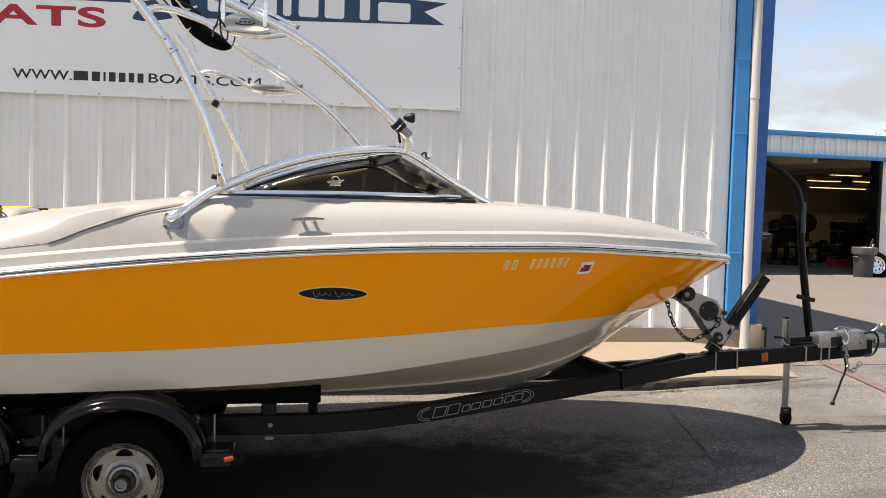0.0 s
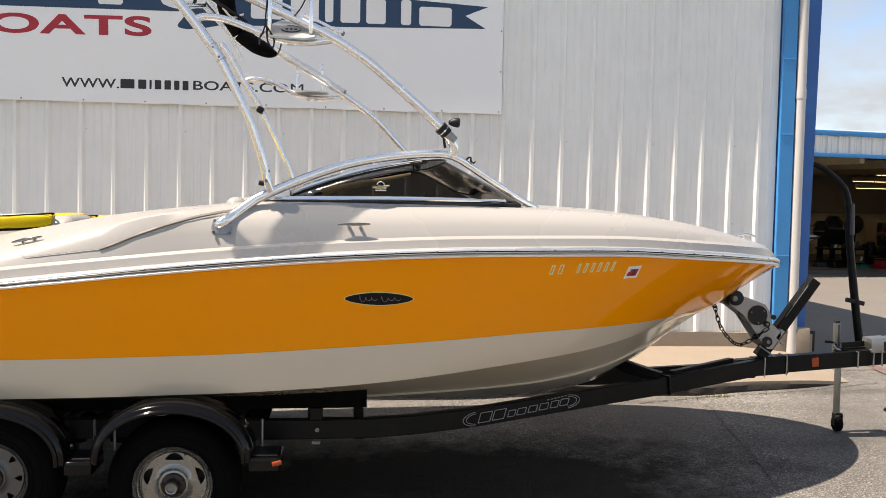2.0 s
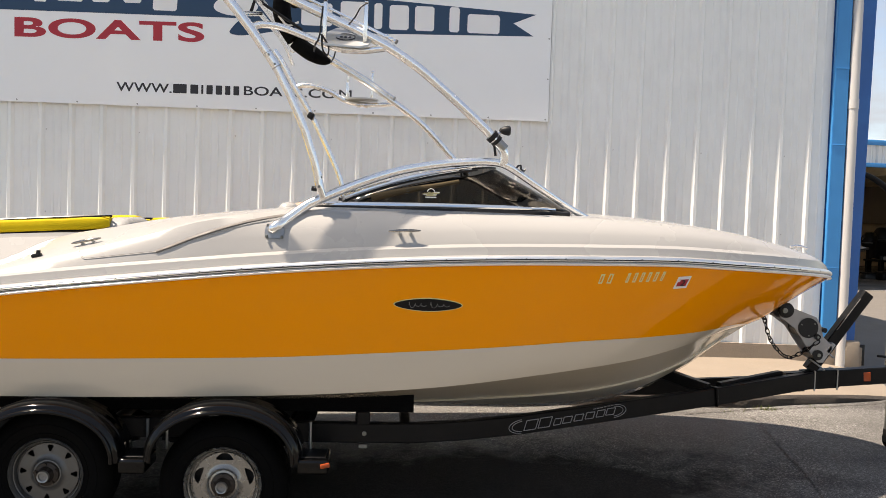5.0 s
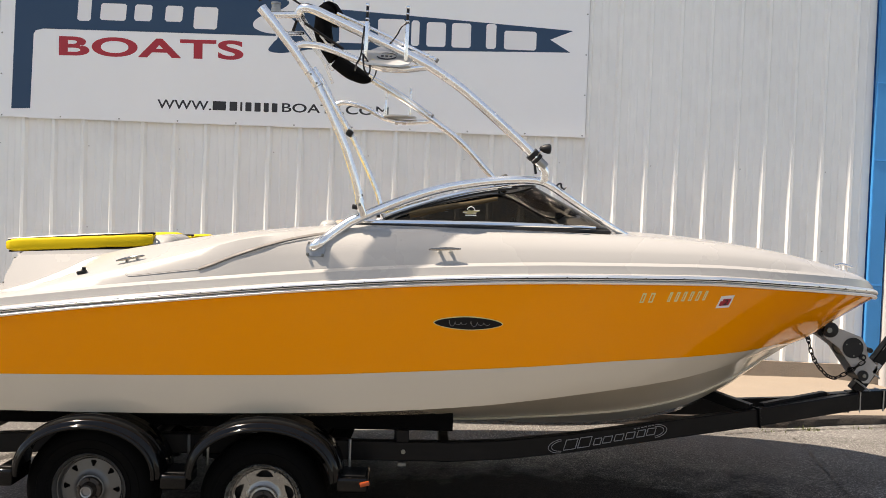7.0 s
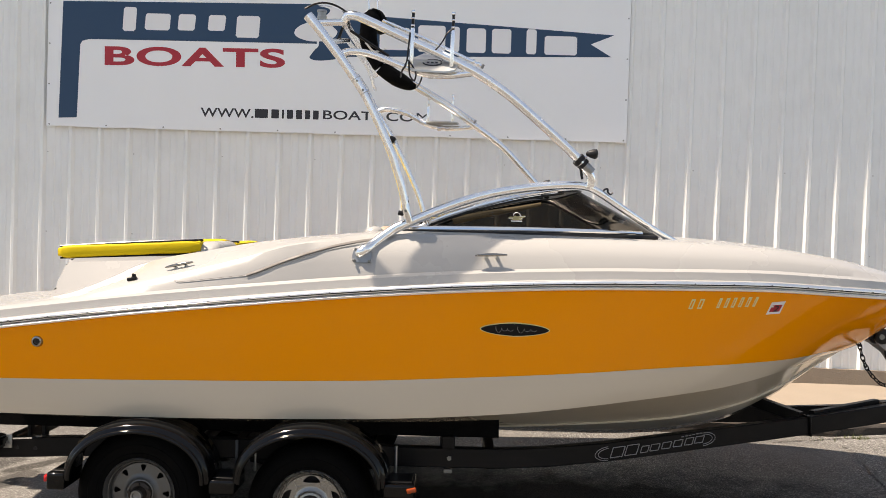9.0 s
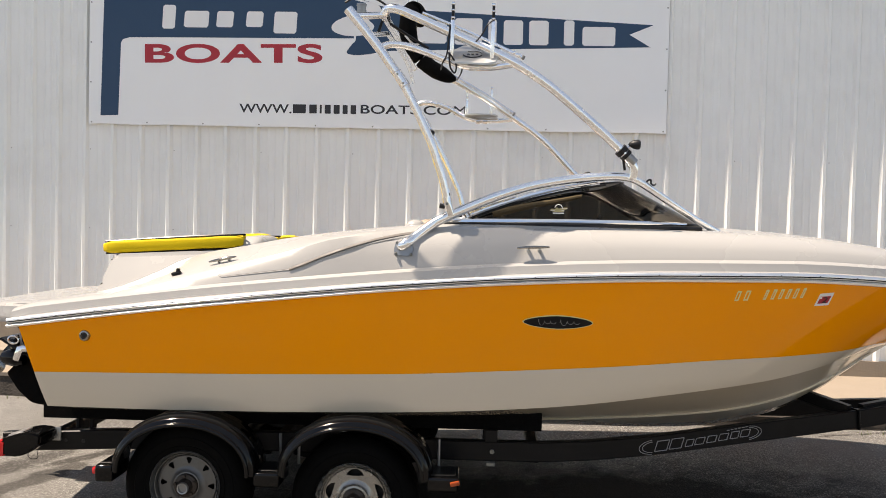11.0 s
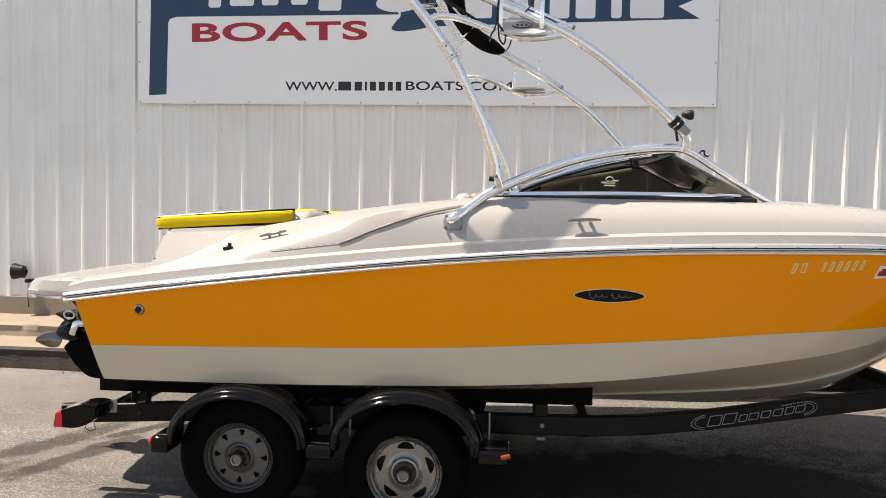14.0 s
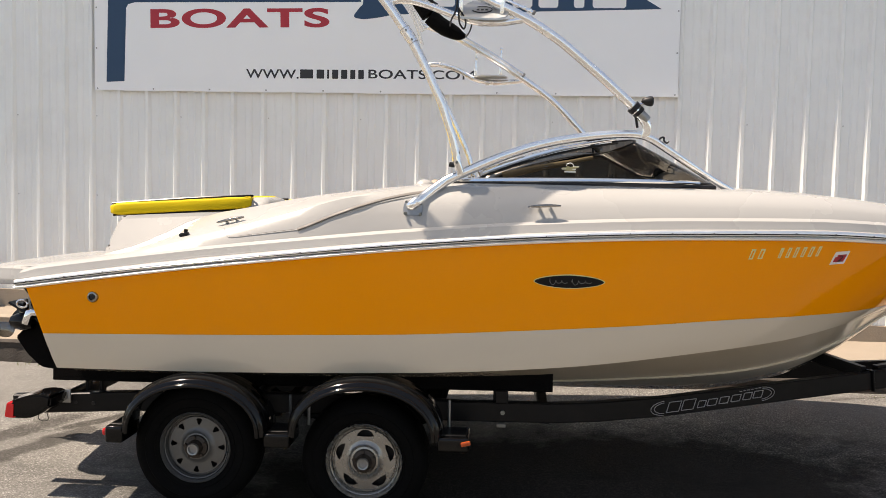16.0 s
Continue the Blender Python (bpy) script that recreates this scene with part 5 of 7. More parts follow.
LINE = [(-0.748, 1.496), (-0.722, 1.466), (-0.71, 1.46), (-0.697, 1.459)] + [(-0.67 + 0.064 * k, 1.462 + 0.0087 * k) for k in range(6)]
bpart("panel_edge", tube([deck_point(x, z, -1, 0.0) for x, z in LINE], 0.0032, 8, curve=False), "cream", "raised moulded panel edge")
bpart("panel_joint", tube([deck_point(x + 0.001, z + 0.0045, -1, -0.0005) for x, z in LINE], 0.0012, 6, curve=False), "seam", "thin panel joint")
# screws along the rub rail
for k in range(26):
    x = -1.75 + k * 0.205
    q = Vector((x, YC - beam(x) - 0.027, sheer(x) + 0.026))
    bpart("rail_screw", tube([q, q + Vector((0, -0.004, 0))], 0.0035, 6, curve=False), "grey_paint", parent=rail)

# ---- stern drive ----
drive = thing("stern_drive", "black stern drive with a polished steel propeller, raised", "stern drive", (-2.2, 1.05, 0.8))


def dpart(name, bm, mat, label=""):
    bmesh.ops.translate(bm, vec=-Vector(drive.location), verts=bm.verts)
    ob = make(name, bm, mat)
    ob.parent = drive
    if label:
        tagged(ob, label)
    return ob


dpart("upper_housing", box((0.34, 0.3, 0.3), (-2.1, 1.08, 1.0), 0.07, 4, (0, 24, 0)), "fender")
dpart("leg", prism([(-2.43, 0.725), (-2.372, 0.783), (-2.3, 0.84), (-2.1, 0.95), (-1.98, 0.95), (-1.98, 0.5), (-2.24, 0.53), (-2.27, 0.54), (-2.354, 0.616)], 0.1, (0, 1.05, 0), 0.008), "rubber", "black drive leg")
dpart("cavitation_plate", box((0.4, 0.26, 0.018), (-2.26, 1.1, 0.86), 0.007, 2, (0, 30, 0)), "fender")
dpart("gimbal_strut", prism([(-2.39, 1.055), (-2.28, 1.09), (-2.2, 0.95), (-2.31, 0.965)], 0.08, (0, 1.05, 0), 0.008), "fender")
hub_at = Vector((-2.395, 1.03, 0.832))
dpart("propeller_hub", lathe([(0.001, -0.05), (0.035, -0.045), (0.055, 0.0), (0.062, 0.06), (0.05, 0.1), (0.001, 0.105)], 24, "x", hub_at), "fender", "black propeller hub")
dpart("steering_ring", tube([(-2.335 + 0.035 * math.cos(q), 0.96, 0.955 + 0.024 * math.sin(q)) for q in (2 * math.pi * m / 16 for m in range(17))], 0.007, 8, curve=False), "chrome", "bright steel ring")


def blade(centre, length, width, turn):
    """A dished, rounded blade."""
    own = bmesh.new()
    rings = []
    for k in range(13):
        t = k / 12
        w = width * math.sin(math.pi * min(0.985, max(0.03, t))) ** 0.6
        rings.append([Vector(((t - 0.5) * length, 0.03 * math.sin(math.pi * t) + 0.25 * u * u * w + 0.12 * u * width, u * w)) for u in (-1, -0.6, -0.2, 0.2, 0.6, 1)])
    loft(rings, closed=False, bm=own)
    bmesh.ops.solidify(own, geom=own.faces[:], thickness=0.006)
    bmesh.ops.transform(own, matrix=Matrix.Translation(centre) @ pose(0, 0, 0, *turn), verts=own.verts)
    return own


dpart("propeller_blade", blade((-2.5, 1.0, 0.774), 0.19, 0.05, (0, 3, -6)), "polished", "polished steel blade")
# the second blade's dark reflection is painted in as near-black steel
dpart("propeller_blade", blade((-2.44, 1.07, 0.845), 0.17, 0.062, (-18, -52, 10)), "dark_reflection", "polished steel blade with a dark reflection put into its colour")
dpart("propeller_blade", blade((-2.345, 0.99, 0.885), 0.2, 0.026, (0, -76, 25)), "polished", "polished steel blade")
dpart("trim_ram", tube([(-1.9, 0.92, 0.92), (-2.28, 0.95, 0.9)], 0.024, 12, curve=False), "chrome", "chrome trim ram")
dpart("ram_mount", box((0.05, 0.05, 0.1), (-2.29, 0.95, 0.87), 0.015, 2, (0, 20, 0)), "chrome", "polished ram mount")
e = thing("headrest", "cream padded headrest beside the sun pad", "headrest", (-0.7, 0.62, 1.535))
bm = box((0.21, 0.42, 0.17), (0, 0, 0.043), 0.05, 5)
for v in bm.verts:
    v.co.y *= 1 + 2.6 * max(0.0, 0.128 - v.co.z)
part("pad", bm, "cream", e)

# ---- trailer: wheels ----
R_TYRE = 0.335


def rim_face(o, side, slots, hole):
    """Pressed steel disc with open slots, the lip and the well."""
    bm = bmesh.new()
    radii = [(0.056, 0.022), (0.074, 0.026), (0.082, 0.036), (0.094, 0.042), (0.1, 0.044)]
    radii += [(0.104 + 0.0024 * k, 0.045 + 0.0001 * k) for k in range(25)]
    radii += [(0.165, 0.044), (0.168, 0.054), (0.1715, 0.054), (0.174, 0.034), (0.178, 0.022), (0.1815, 0.02), (0.184, 0.026), (0.187, 0.02), (0.19, 0.006), (0.197, -0.005), (0.202, 0.001)]
    sect = 320
    grid = []
    for r, h in radii:
        grid.append([bm.verts.new(o + Vector((r * math.cos(2 * math.pi * k / sect), -side * h, r * math.sin(2 * math.pi * k / sect)))) for k in range(sect)])
    for i in range(len(radii) - 1):
        rm = (radii[i][0] + radii[i + 1][0]) / 2
        for k in range(sect):
            a = abs(((k + 0.5) / sect * slots + (0.25 if slots == 5 else 0.57)) % 1.0 - 0.5)
            if slots == 8:
                f = (rm - 0.118) / 0.036
                gone = 0 < f < 1 and a < hole / 2 * (0.3 + 0.7 * f) * (1 - max(0.0, f - 0.75) ** 2 * 9)
            else:
                gone = abs(rm - 0.141 + 0.008 * (2 * a / hole) ** 2) < 0.019 * (1 - (2 * a / hole) ** 2) and a < hole / 2
            if gone:
                continue
            j = (k + 1) % sect
            bm.faces.new((grid[i][k], grid[i][j], grid[i + 1][j], grid[i + 1][k]))
    if slots == 8:
        bmesh.ops.scale(bm, vec=(0.94, 1.0, 0.94), space=Matrix.Translation(-o), verts=bm.verts)
    return bm


for hx, hz, slots, hole in ((-0.892, 0.345, 8, 0.34), (0.004, 0.301, 5, 0.56)):
    for side in (-1, 1):
        o = Vector((hx, YC + side * (YC - 0.02), hz))
        sg = lambda h: h if side < 0 else -h
        inner = 0.18 if slots == 8 else 0.192
        prof = [(inner, 0.03), (inner + 0.008, 0.006), (0.215, -0.006), (0.218, -0.003), (0.24, -0.014), (0.262, -0.016), (0.266, -0.012), (0.29, -0.01), (0.315, 0.008), (0.33, 0.03), (R_TYRE, 0.055), (R_TYRE, 0.085), (0.329, 0.087), (0.329, 0.093), (R_TYRE, 0.095), (R_TYRE, 0.125), (0.329, 0.127), (0.329, 0.133), (R_TYRE, 0.135), (R_TYRE, 0.165), (0.33, 0.19), (0.29, 0.215), (0.2, 0.21), (0.192, 0.19)]
        w = rpart("wheel", lathe([(r, sg(h)) for r, h in prof], 72, "y", o), "rubber", "worn black trailer tyre on a steel rim")
        rim = rpart("rim", rim_face(o, side, slots, hole), "rim" if slots == 8 else "rim_silver", "galvanised eight-slot steel rim" if slots == 8 else "silver painted five-slot steel rim", parent=w)
        # a black dish puts the shade behind the slots into colour
        rpart("dish", lathe([(r, sg(h)) for r, h in ((0.001, 0.1), (0.17, 0.1), (0.192, 0.03))], 40, "y", o), "black", "black dish standing for the shade behind the slots", parent=rim)
        rpart("hub", lathe([(r, sg(h)) for r, h in ((0.064, 0.026), (0.06, 0.01), (0.042, 0.004), (0.038, -0.012), (0.034, -0.026), (0.032, -0.03))], 28, "y", o), "grease", "greasy wheel hub", parent=rim)
        rpart("bearing_cap", lathe([(r, sg(h)) for r, h in ((0.023, -0.02), (0.023, -0.04), (0.029, -0.042), (0.032, -0.03))], 24, "y", o), "galv", "worn steel bearing cap", parent=rim)
        rpart("cap_bore", lathe([(r, sg(h)) for r, h in ((0.001, -0.024), (0.023, -0.024))], 16, "y", o), "dark_ceiling", parent=rim)
        for k in range(5):
            a = 2 * math.pi * k / 5 + 0.4
            q = o + Vector((0.053 * math.cos(a), 0, 0.053 * math.sin(a)))
            rpart("lug_nut", tube([q + Vector((0, sg(0.012), 0)), q + Vector((0, sg(-0.006), 0))], 0.009, 6, curve=False), "grease", parent=rim)
        a = radians(70 if slots == 5 else -10)
        q = o + Vector((0.165 * math.cos(a), sg(0.03), 0.165 * math.sin(a)))
        rpart("valve_stem", tube([q, q + Vector((0.008, sg(-0.035), 0.012))], 0.005, 8, curve=False), "black", parent=rim)
    rpart("axle", tube([(hx, 0.2, hz), (hx, 2 * YC - 0.2, hz)], 0.035, 12, curve=False), "frame")

# ---- fenders ----
OUT = 0.05
for side in (-1, 1):
    Y = lambda y: y if side < 0 else 2 * YC - y
    outboard = lambda ring: nearer(ring, OUT) if side < 0 else [Vector((p.x, p.y + OUT, p.z)) for p in ring]
    for cx, half, base, top in ((-0.885, 0.383, 0.43, 0.728), (0.008, 0.398, 0.44, 0.74)):
        bm = bmesh.new()
        rings = []
        bead = [(-0.044 + 0.011 * math.cos(q), -0.038 + 0.011 * math.sin(q)) for q in (radians(v) for v in range(280, 20, -26))]
        roll = [(-0.02 + 0.045 * (1 - math.cos(q)) - 0.012, -0.026 + 0.03 * math.sin(q)) for q in (radians(v) for v in range(0, 91, 15))]
        crown = [(0.05 + 0.012 * math.cos(q), 0.006 + 0.006 * math.sin(q)) for q in (radians(v) for v in range(180, -1, -36))]
        section = bead + roll + crown + [(0.12, 0.007), (0.2, 0.004), (0.212, -0.008), (0.2, -0.012), (0.05, -0.01), (0.0, -0.012), (-0.03, -0.034)]
        for k in range(49):
            a = math.pi * (1 - k / 48)
            c, s_ = math.cos(a), math.sin(a) ** 0.9
            ring = []
            for y, d in section:
                ring.append(Vector((cx + c * (half + d), Y(y - 0.022), base + s_ * (top - base + d))))
            rings.append(ring)
        rings = [outboard(r) for r in rings]
        loft(rings, bm=bm)
        rpart("fender", bm, "fender", "glossy black plastic fender", angle=75)

    def shifted(bm):
        for v, q in zip(bm.verts, outboard([v.co.copy() for v in bm.verts])):
            v.co = Vector(q)
        return bm

    pad = lambda x0, x1, z0, z1: box((x1 - x0, 0.24, z1 - z0), ((x0 + x1) / 2, Y(0.07), (z0 + z1) / 2), 0.014, 3)
    for x0, x1, z0, z1 in ((-0.512, -0.375, 0.375, 0.452), (0.39, 0.55, 0.385, 0.462), (-1.35, -1.255, 0.372, 0.462)):
        step = rpart("step_pad", shifted(pad(x0, x1, z0, z1)), "fender", "black plastic fender step")
        rpart("tread", shifted(box((x1 - x0 - 0.03, 0.17, 0.006), ((x0 + x1) / 2, Y(0.07), z1 + 0.002), 0.002, 1)), "frame", parent=step)
    rpart("marker_lamp", shifted(box((0.05, 0.014, 0.024), (0.535, Y(-0.058), 0.437), 0.005, 2, (0, -14, 0))), "amber", "amber side marker")
    rpart("marker_lamp", shifted(box((0.022, 0.06, 0.036), (-1.362, Y(0.0), 0.424), 0.008, 2)), "red", "red side marker")
    # tail lamp pods
    pod = rpart("tail_pod", prism([(-1.925, 0.455), (-1.83, 0.452), (-1.76, 0.478), (-1.705, 0.52), (-1.7, 0.576), (-1.75, 0.588), (-1.81, 0.585), (-1.928, 0.545)], 0.2 if side < 0 else -0.2, (0, Y(0.07), 0), 0.012), "fender", "black tail lamp pod")
    rpart("lens", prism([(-1.957, 0.458), (-1.9, 0.455), (-1.897, 0.535), (-1.942, 0.54)], 0.19 if side < 0 else -0.19, (0, Y(0.066), 0), 0.006), "red", "red tail lamp lens", pod)
    bm = lathe([(0.001, 0.0), (0.06, 0.0), (0.064, -0.006)], 24, "z")
    bmesh.ops.transform(bm, matrix=Matrix.Translation((-1.862, Y(0.165), 0.5735)) @ pose(0, 0, 0, 0, -18.7, 0), verts=bm.verts)
    rpart("pod_top", bm, "grey_paint", "grey oval top", pod)
    rpart("pod_bracket", box((0.052, 0.012, 0.075), (-1.705, Y(0.262), 0.54), 0.004, 2), "galv", "galvanised bracket")
    rpart("bracket_bolt", tube([(-1.705, Y(0.262), 0.532), (-1.705, Y(0.244), 0.532)], 0.012, 6, curve=False), "galv")
    # bunk brackets, bolts and stays on the side rail
    for bx in (-1.62, -1.54, 0.68, 0.74):
        rpart("bunk_bracket", box((0.022, 0.05, 0.15), (bx, Y(0.36), 0.625 if bx < 0 else 0.61), 0.004, 1), "frame")
    rpart("cross_member", box((0.07, 0.02, 0.07), (0.715, Y(0.28), 0.61), 0.004, 1), "frame")
    rpart("rail_bolt", tube([(0.722, Y(0.28), 0.524), (0.722, Y(0.27), 0.524)], 0.013, 6, curve=False), "zinc")
    rpart("spring_plate", box((0.05, 0.03, 0.022), (0.715, Y(0.29), 0.452), 0.004, 1), "zinc")
    for bx in (-0.41, -0.31, 0.44):
        rpart("stay", tube([(bx, Y(0.13), 0.46), (bx, Y(0.13), 0.62)], 0.008, 8, curve=False), "galv", "steel fender stay")
    rpart("rail_slot", tube([(-1.56, Y(0.282), 0.5), (-1.56, Y(0.277), 0.5)], 0.011, 8, curve=False), "black")
    rpart("rail_slot", tube([(-1.66, Y(0.282), 0.5), (-1.66, Y(0.277), 0.5)], 0.009, 8, curve=False), "black")
    for bx in (-0.89, 0.0):
        rpart("leaf_spring", tube([(bx - 0.38, Y(0.34), 0.47), (bx, Y(0.34), 0.4), (bx + 0.38, Y(0.34), 0.47)], 0.02, 8), "frame")
for bx, bz in ((-1.75, 0.5), (-0.45, 0.54), (0.95, 0.5)):
    rpart("cross_member", box((0.06, 2 * YC - 0.6, 0.07), (bx, YC, bz), 0.006, 1), "frame", "black cross member")
rpart("wire_loop", tube([(-1.83, 0.2, 0.452), (-1.835, 0.2, 0.425), (-1.81, 0.2, 0.41), (-1.78, 0.2, 0.42), (-1.785, 0.2, 0.455)], 0.0022, 6), "black", "loose lamp wire")
# the maker's mark along the rail, as plain slanted bars inside an oval
d = (Vector(SIDE[7]) - Vector(SIDE[6])).normalized()
nrm = Vector((d.y, -d.x, 0)).normalized()
if nrm.y > 0:
    nrm = -nrm
o = Vector(SIDE[6]) + nrm * 0.0318 - d * 0.36
for u0, w, h, up in ((0.365, 0.075, 0.056, -0.004), (0.455, 0.075, 0.056, -0.002), (0.555, 0.045, 0.036, -0.008), (0.615, 0.055, 0.036, -0.005), (0.69, 0.055, 0.036, -0.002), (0.765, 0.055, 0.036, 0.001), (0.84, 0.05, 0.038, 0.004), (0.905, 0.055, 0.038, 0.007)):
    bm = bmesh.new()
    lean = h * 0.32
    for a0, b0, a1, b1 in ((0, -h / 2, w, -h / 2), (lean, h / 2, w + lean, h / 2), (0, -h / 2, lean, h / 2), (w, -h / 2, w + lean, h / 2)):
        tube([o + d * (u0 + a0) + Vector((0, 0, b0 + up)), o + d * (u0 + a1) + Vector((0, 0, b1 + up))], 0.0026, 5, curve=False, bm=bm)
    rpart("mark_stroke", bm, "mark_grey", "pale grey outline stroke")
for k in range(6):
    q0 = o + d * (0.82 + 0.024 * k) + Vector((0, 0, 0.036 + 0.0015 * k))
    rpart("mark_stroke", tube([q0, q0 + d * 0.016], 0.003, 5, curve=False), "mark_grey")
for u0, sgn in ((0.36, -1), (0.955, 1)):
    for r, g in ((0.09, 0.04), (0.07, 0.03)):
        rpart("mark_stroke", tube([o + d * (u0 + sgn * r * math.cos(q)) + Vector((0, 0, g * math.sin(q) + 0.006 * sgn)) for q in np.linspace(-1.45, 1.45, 13)], 0.0022, 5, curve=False), "mark_grey")

# ---- tongue, winch post, jack, coupler ----
def strap(x, y, z, h, w):
    a, b = y - w / 2 - 0.006, y + w / 2 + 0.006
    return tube([(x, b, z - h / 2 - 0.012), (x, b, z + h / 2 + 0.006), (x, a, z + h / 2 + 0.006), (x, a, z - h / 2 - 0.016)], 0.0055, 8, curve=False)


tz = lambda x: 0.712 + (x - 3.45) * 0.0785
for x in (3.638, 3.79, 4.29, 4.4, 4.46):
    rpart("u_bolt", strap(x, 1.135, tz(x), 0.108 if x < 4 else 0.085, 0.1), "galv", "galvanised U-bolt")
rpart("a_frame_brace", channel([(2.86, 0.9, 0.69), (2.55, 1.2, 0.77)], 0.06, 0.07), "frame")
rpart("a_frame_brace", channel([(2.95, 0.95, 0.7), (3.42, 1.12, 0.755)], 0.05, 0.05), "frame")
rpart("joint_plate", box((0.012, 0.075, 0.125), (2.9, 0.89, 0.645), 0.003, 1, (0, -6, 18)), "frame")
rpart("joint_plate", box((0.235, 0.09, 0.122), (3.69, 1.13, 0.731), 0.006, 1, (0, -4.5, 0)), "frame")
rpart("reflector", box((0.05, 0.008, 0.062), (4.0, 1.1, tz(4.0)), 0.003, 1, (0, -4.5, 0)), "amber", "orange side reflector")
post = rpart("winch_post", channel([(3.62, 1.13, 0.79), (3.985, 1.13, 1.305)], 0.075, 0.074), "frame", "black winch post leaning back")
# this pale strip paints a highlight along the post
rpart("post_highlight", box((0.26, 0.003, 0.005), (3.85, 1.0915, 1.165), 0.001, 1, (0, -54.5, 0)), "grey_paint", "pale strip painted as a highlight on the post", parent=post)
for t in (0.02, 0.19):
    p = Vector((3.645, 1.13, 0.82)).lerp(Vector((3.99, 1.13, 1.31)), t)
    rpart("u_bolt", tube([p + Vector((-0.05, -0.045, 0.035)), p + Vector((0, -0.048, 0)), p + Vector((0.05, -0.045, -0.035))], 0.006, 6), "galv", parent=post)
outline = [(3.43, 1.205), (3.5, 1.195), (3.64, 1.145), (3.675, 1.09), (3.69, 1.02), (3.75, 0.965), (3.755, 0.94), (3.7, 0.85), (3.665, 0.85), (3.62, 0.9), (3.5, 1.07), (3.4, 1.14), (3.385, 1.175)]
for y in (1.05, 1.2):
    rpart("winch_arm", prism([(x - 0.025, z) for x, z in outline], 0.012, (0, y, 0), 0.002), "winch_grey", "grey winch arm plate")
rpart("winch_drum", tube([(3.56, 1.042, 1.075), (3.56, 1.215, 1.075)], 0.066, 24, curve=False), "black", "black winch strap drum")
rpart("roller_cap", lathe([(0.001, -0.012), (0.034, -0.012), (0.046, -0.006), (0.05, 0.006), (0.05, 0.02), (0.001, 0.02)], 28, "y", (3.405, 1.03, 1.188)), "black", "black rubber roller end")
rpart("bow_roller", lathe([(0.001, -0.07), (0.045, -0.07), (0.054, -0.05), (0.045, 0.0), (0.054, 0.05), (0.045, 0.07), (0.001, 0.07)], 28, "y", (3.385, 1.13, 1.188)), "black", "black rubber bow roller")
for x, z, r, y0, mat in ((3.385, 1.188, 0.017, 1.004, "zinc"), (3.621, 1.018, 0.02, 1.03, "black"), (3.621, 1.018, 0.008, 1.024, "zinc"), (3.63, 0.9, 0.034, 1.036, "black"), (3.635, 0.9, 0.012, 1.03, "zinc"), (3.668, 1.063, 0.016, 1.034, "black")):
    rpart("pin", tube([(x, y0, z), (x, 1.22, z)], r, 14, curve=False), mat)
for q in (0.6, 2.7, 4.8):
    x, z = 3.56 + 0.05 * math.cos(q), 1.075 + 0.05 * math.sin(q)
    rpart("drum_screw", tube([(x, 1.038, z), (x, 1.046, z)], 0.005, 6, curve=False), "zinc")
rpart("arm_bracket", box((0.075, 0.15, 0.03), (3.722, 1.125, 0.945), 0.004, 1, (0, -54, 0)), "winch_grey")
# safety chain: links along a sagging line
line = smooth_path([(3.262, 1.05, 1.156), (3.285, 1.045, 1.06), (3.325, 1.04, 0.97), (3.4, 1.04, 0.895), (3.46, 1.04, 0.885), (3.547, 1.04, 0.93), (3.62, 1.045, 0.98)], 8)


def chain(line, pitch, r, wire, mat, name):
    acc, k = 0.0, 0
    for a, b in zip(line, line[1:]):
        acc += (b - a).length
        if acc >= pitch:
            acc -= pitch
            d = (b - a).normalized()
            side = d.orthogonal().normalized() if k % 2 else d.cross(d.orthogonal()).normalized()
            pts = [b + d * math.cos(u) * pitch * 0.75 + side * math.sin(u) * r for u in (2 * math.pi * i / 10 for i in range(11))]
            rpart(name, tube(pts, wire, 6, curve=False), mat)
            k += 1


chain([p for p in line], 0.034, 0.012, 0.0038, "frame", "chain_link")
rpart("winch_hook", tube([(3.36, 1.06, 1.19), (3.3, 1.055, 1.165), (3.262, 1.05, 1.158), (3.258, 1.05, 1.13), (3.28, 1.05, 1.125)], 0.009, 8), "black", "black strap hook at the bow eye")
rpart("eye_shackle", tube([(3.262, 1.05, 1.158), (3.235, 1.06, 1.165), (3.205, 1.075, 1.165), (3.2, 1.1, 1.16)], 0.006, 8), "amber", "rust-red bow eye shackle")
jx, jy = 4.235, 1.25
jack = rpart("jack", box((0.037, 0.037, 0.225), (jx - 0.008, jy, 0.892), 0.006, 2), "zinc", "galvanised tongue jack")
rpart("jack_leg", box((0.035, 0.035, 0.46), (jx + 0.012, jy, 0.57), 0.005, 2), "zinc", parent=jack)
rpart("jack_slot", box((0.01, 0.006, 0.2), (jx - 0.004, jy - 0.0195, 0.892), 0.001, 1), "kerb", parent=jack)
rpart("jack_cap", box((0.035, 0.035, 0.02), (jx - 0.008, jy, 1.008), 0.004, 1), "black", parent=jack)
rpart("jack_fork", box((0.05, 0.05, 0.014), (jx + 0.02, jy, 0.372), 0.004, 1), "frame", parent=jack)
for dx in (-0.028, 0.028):
    rpart("jack_fork", box((0.005, 0.044, 0.085), (jx + 0.022 + dx, jy, 0.33), 0.002, 1), "frame", parent=jack)
rpart("jack_wheel", lathe([(0.012, -0.02), (0.046, -0.021), (0.054, -0.012), (0.054, 0.012), (0.046, 0.021), (0.012, 0.02)], 24, "x", (jx + 0.022, jy, 0.302)), "rubber", "black jack wheel", parent=jack)
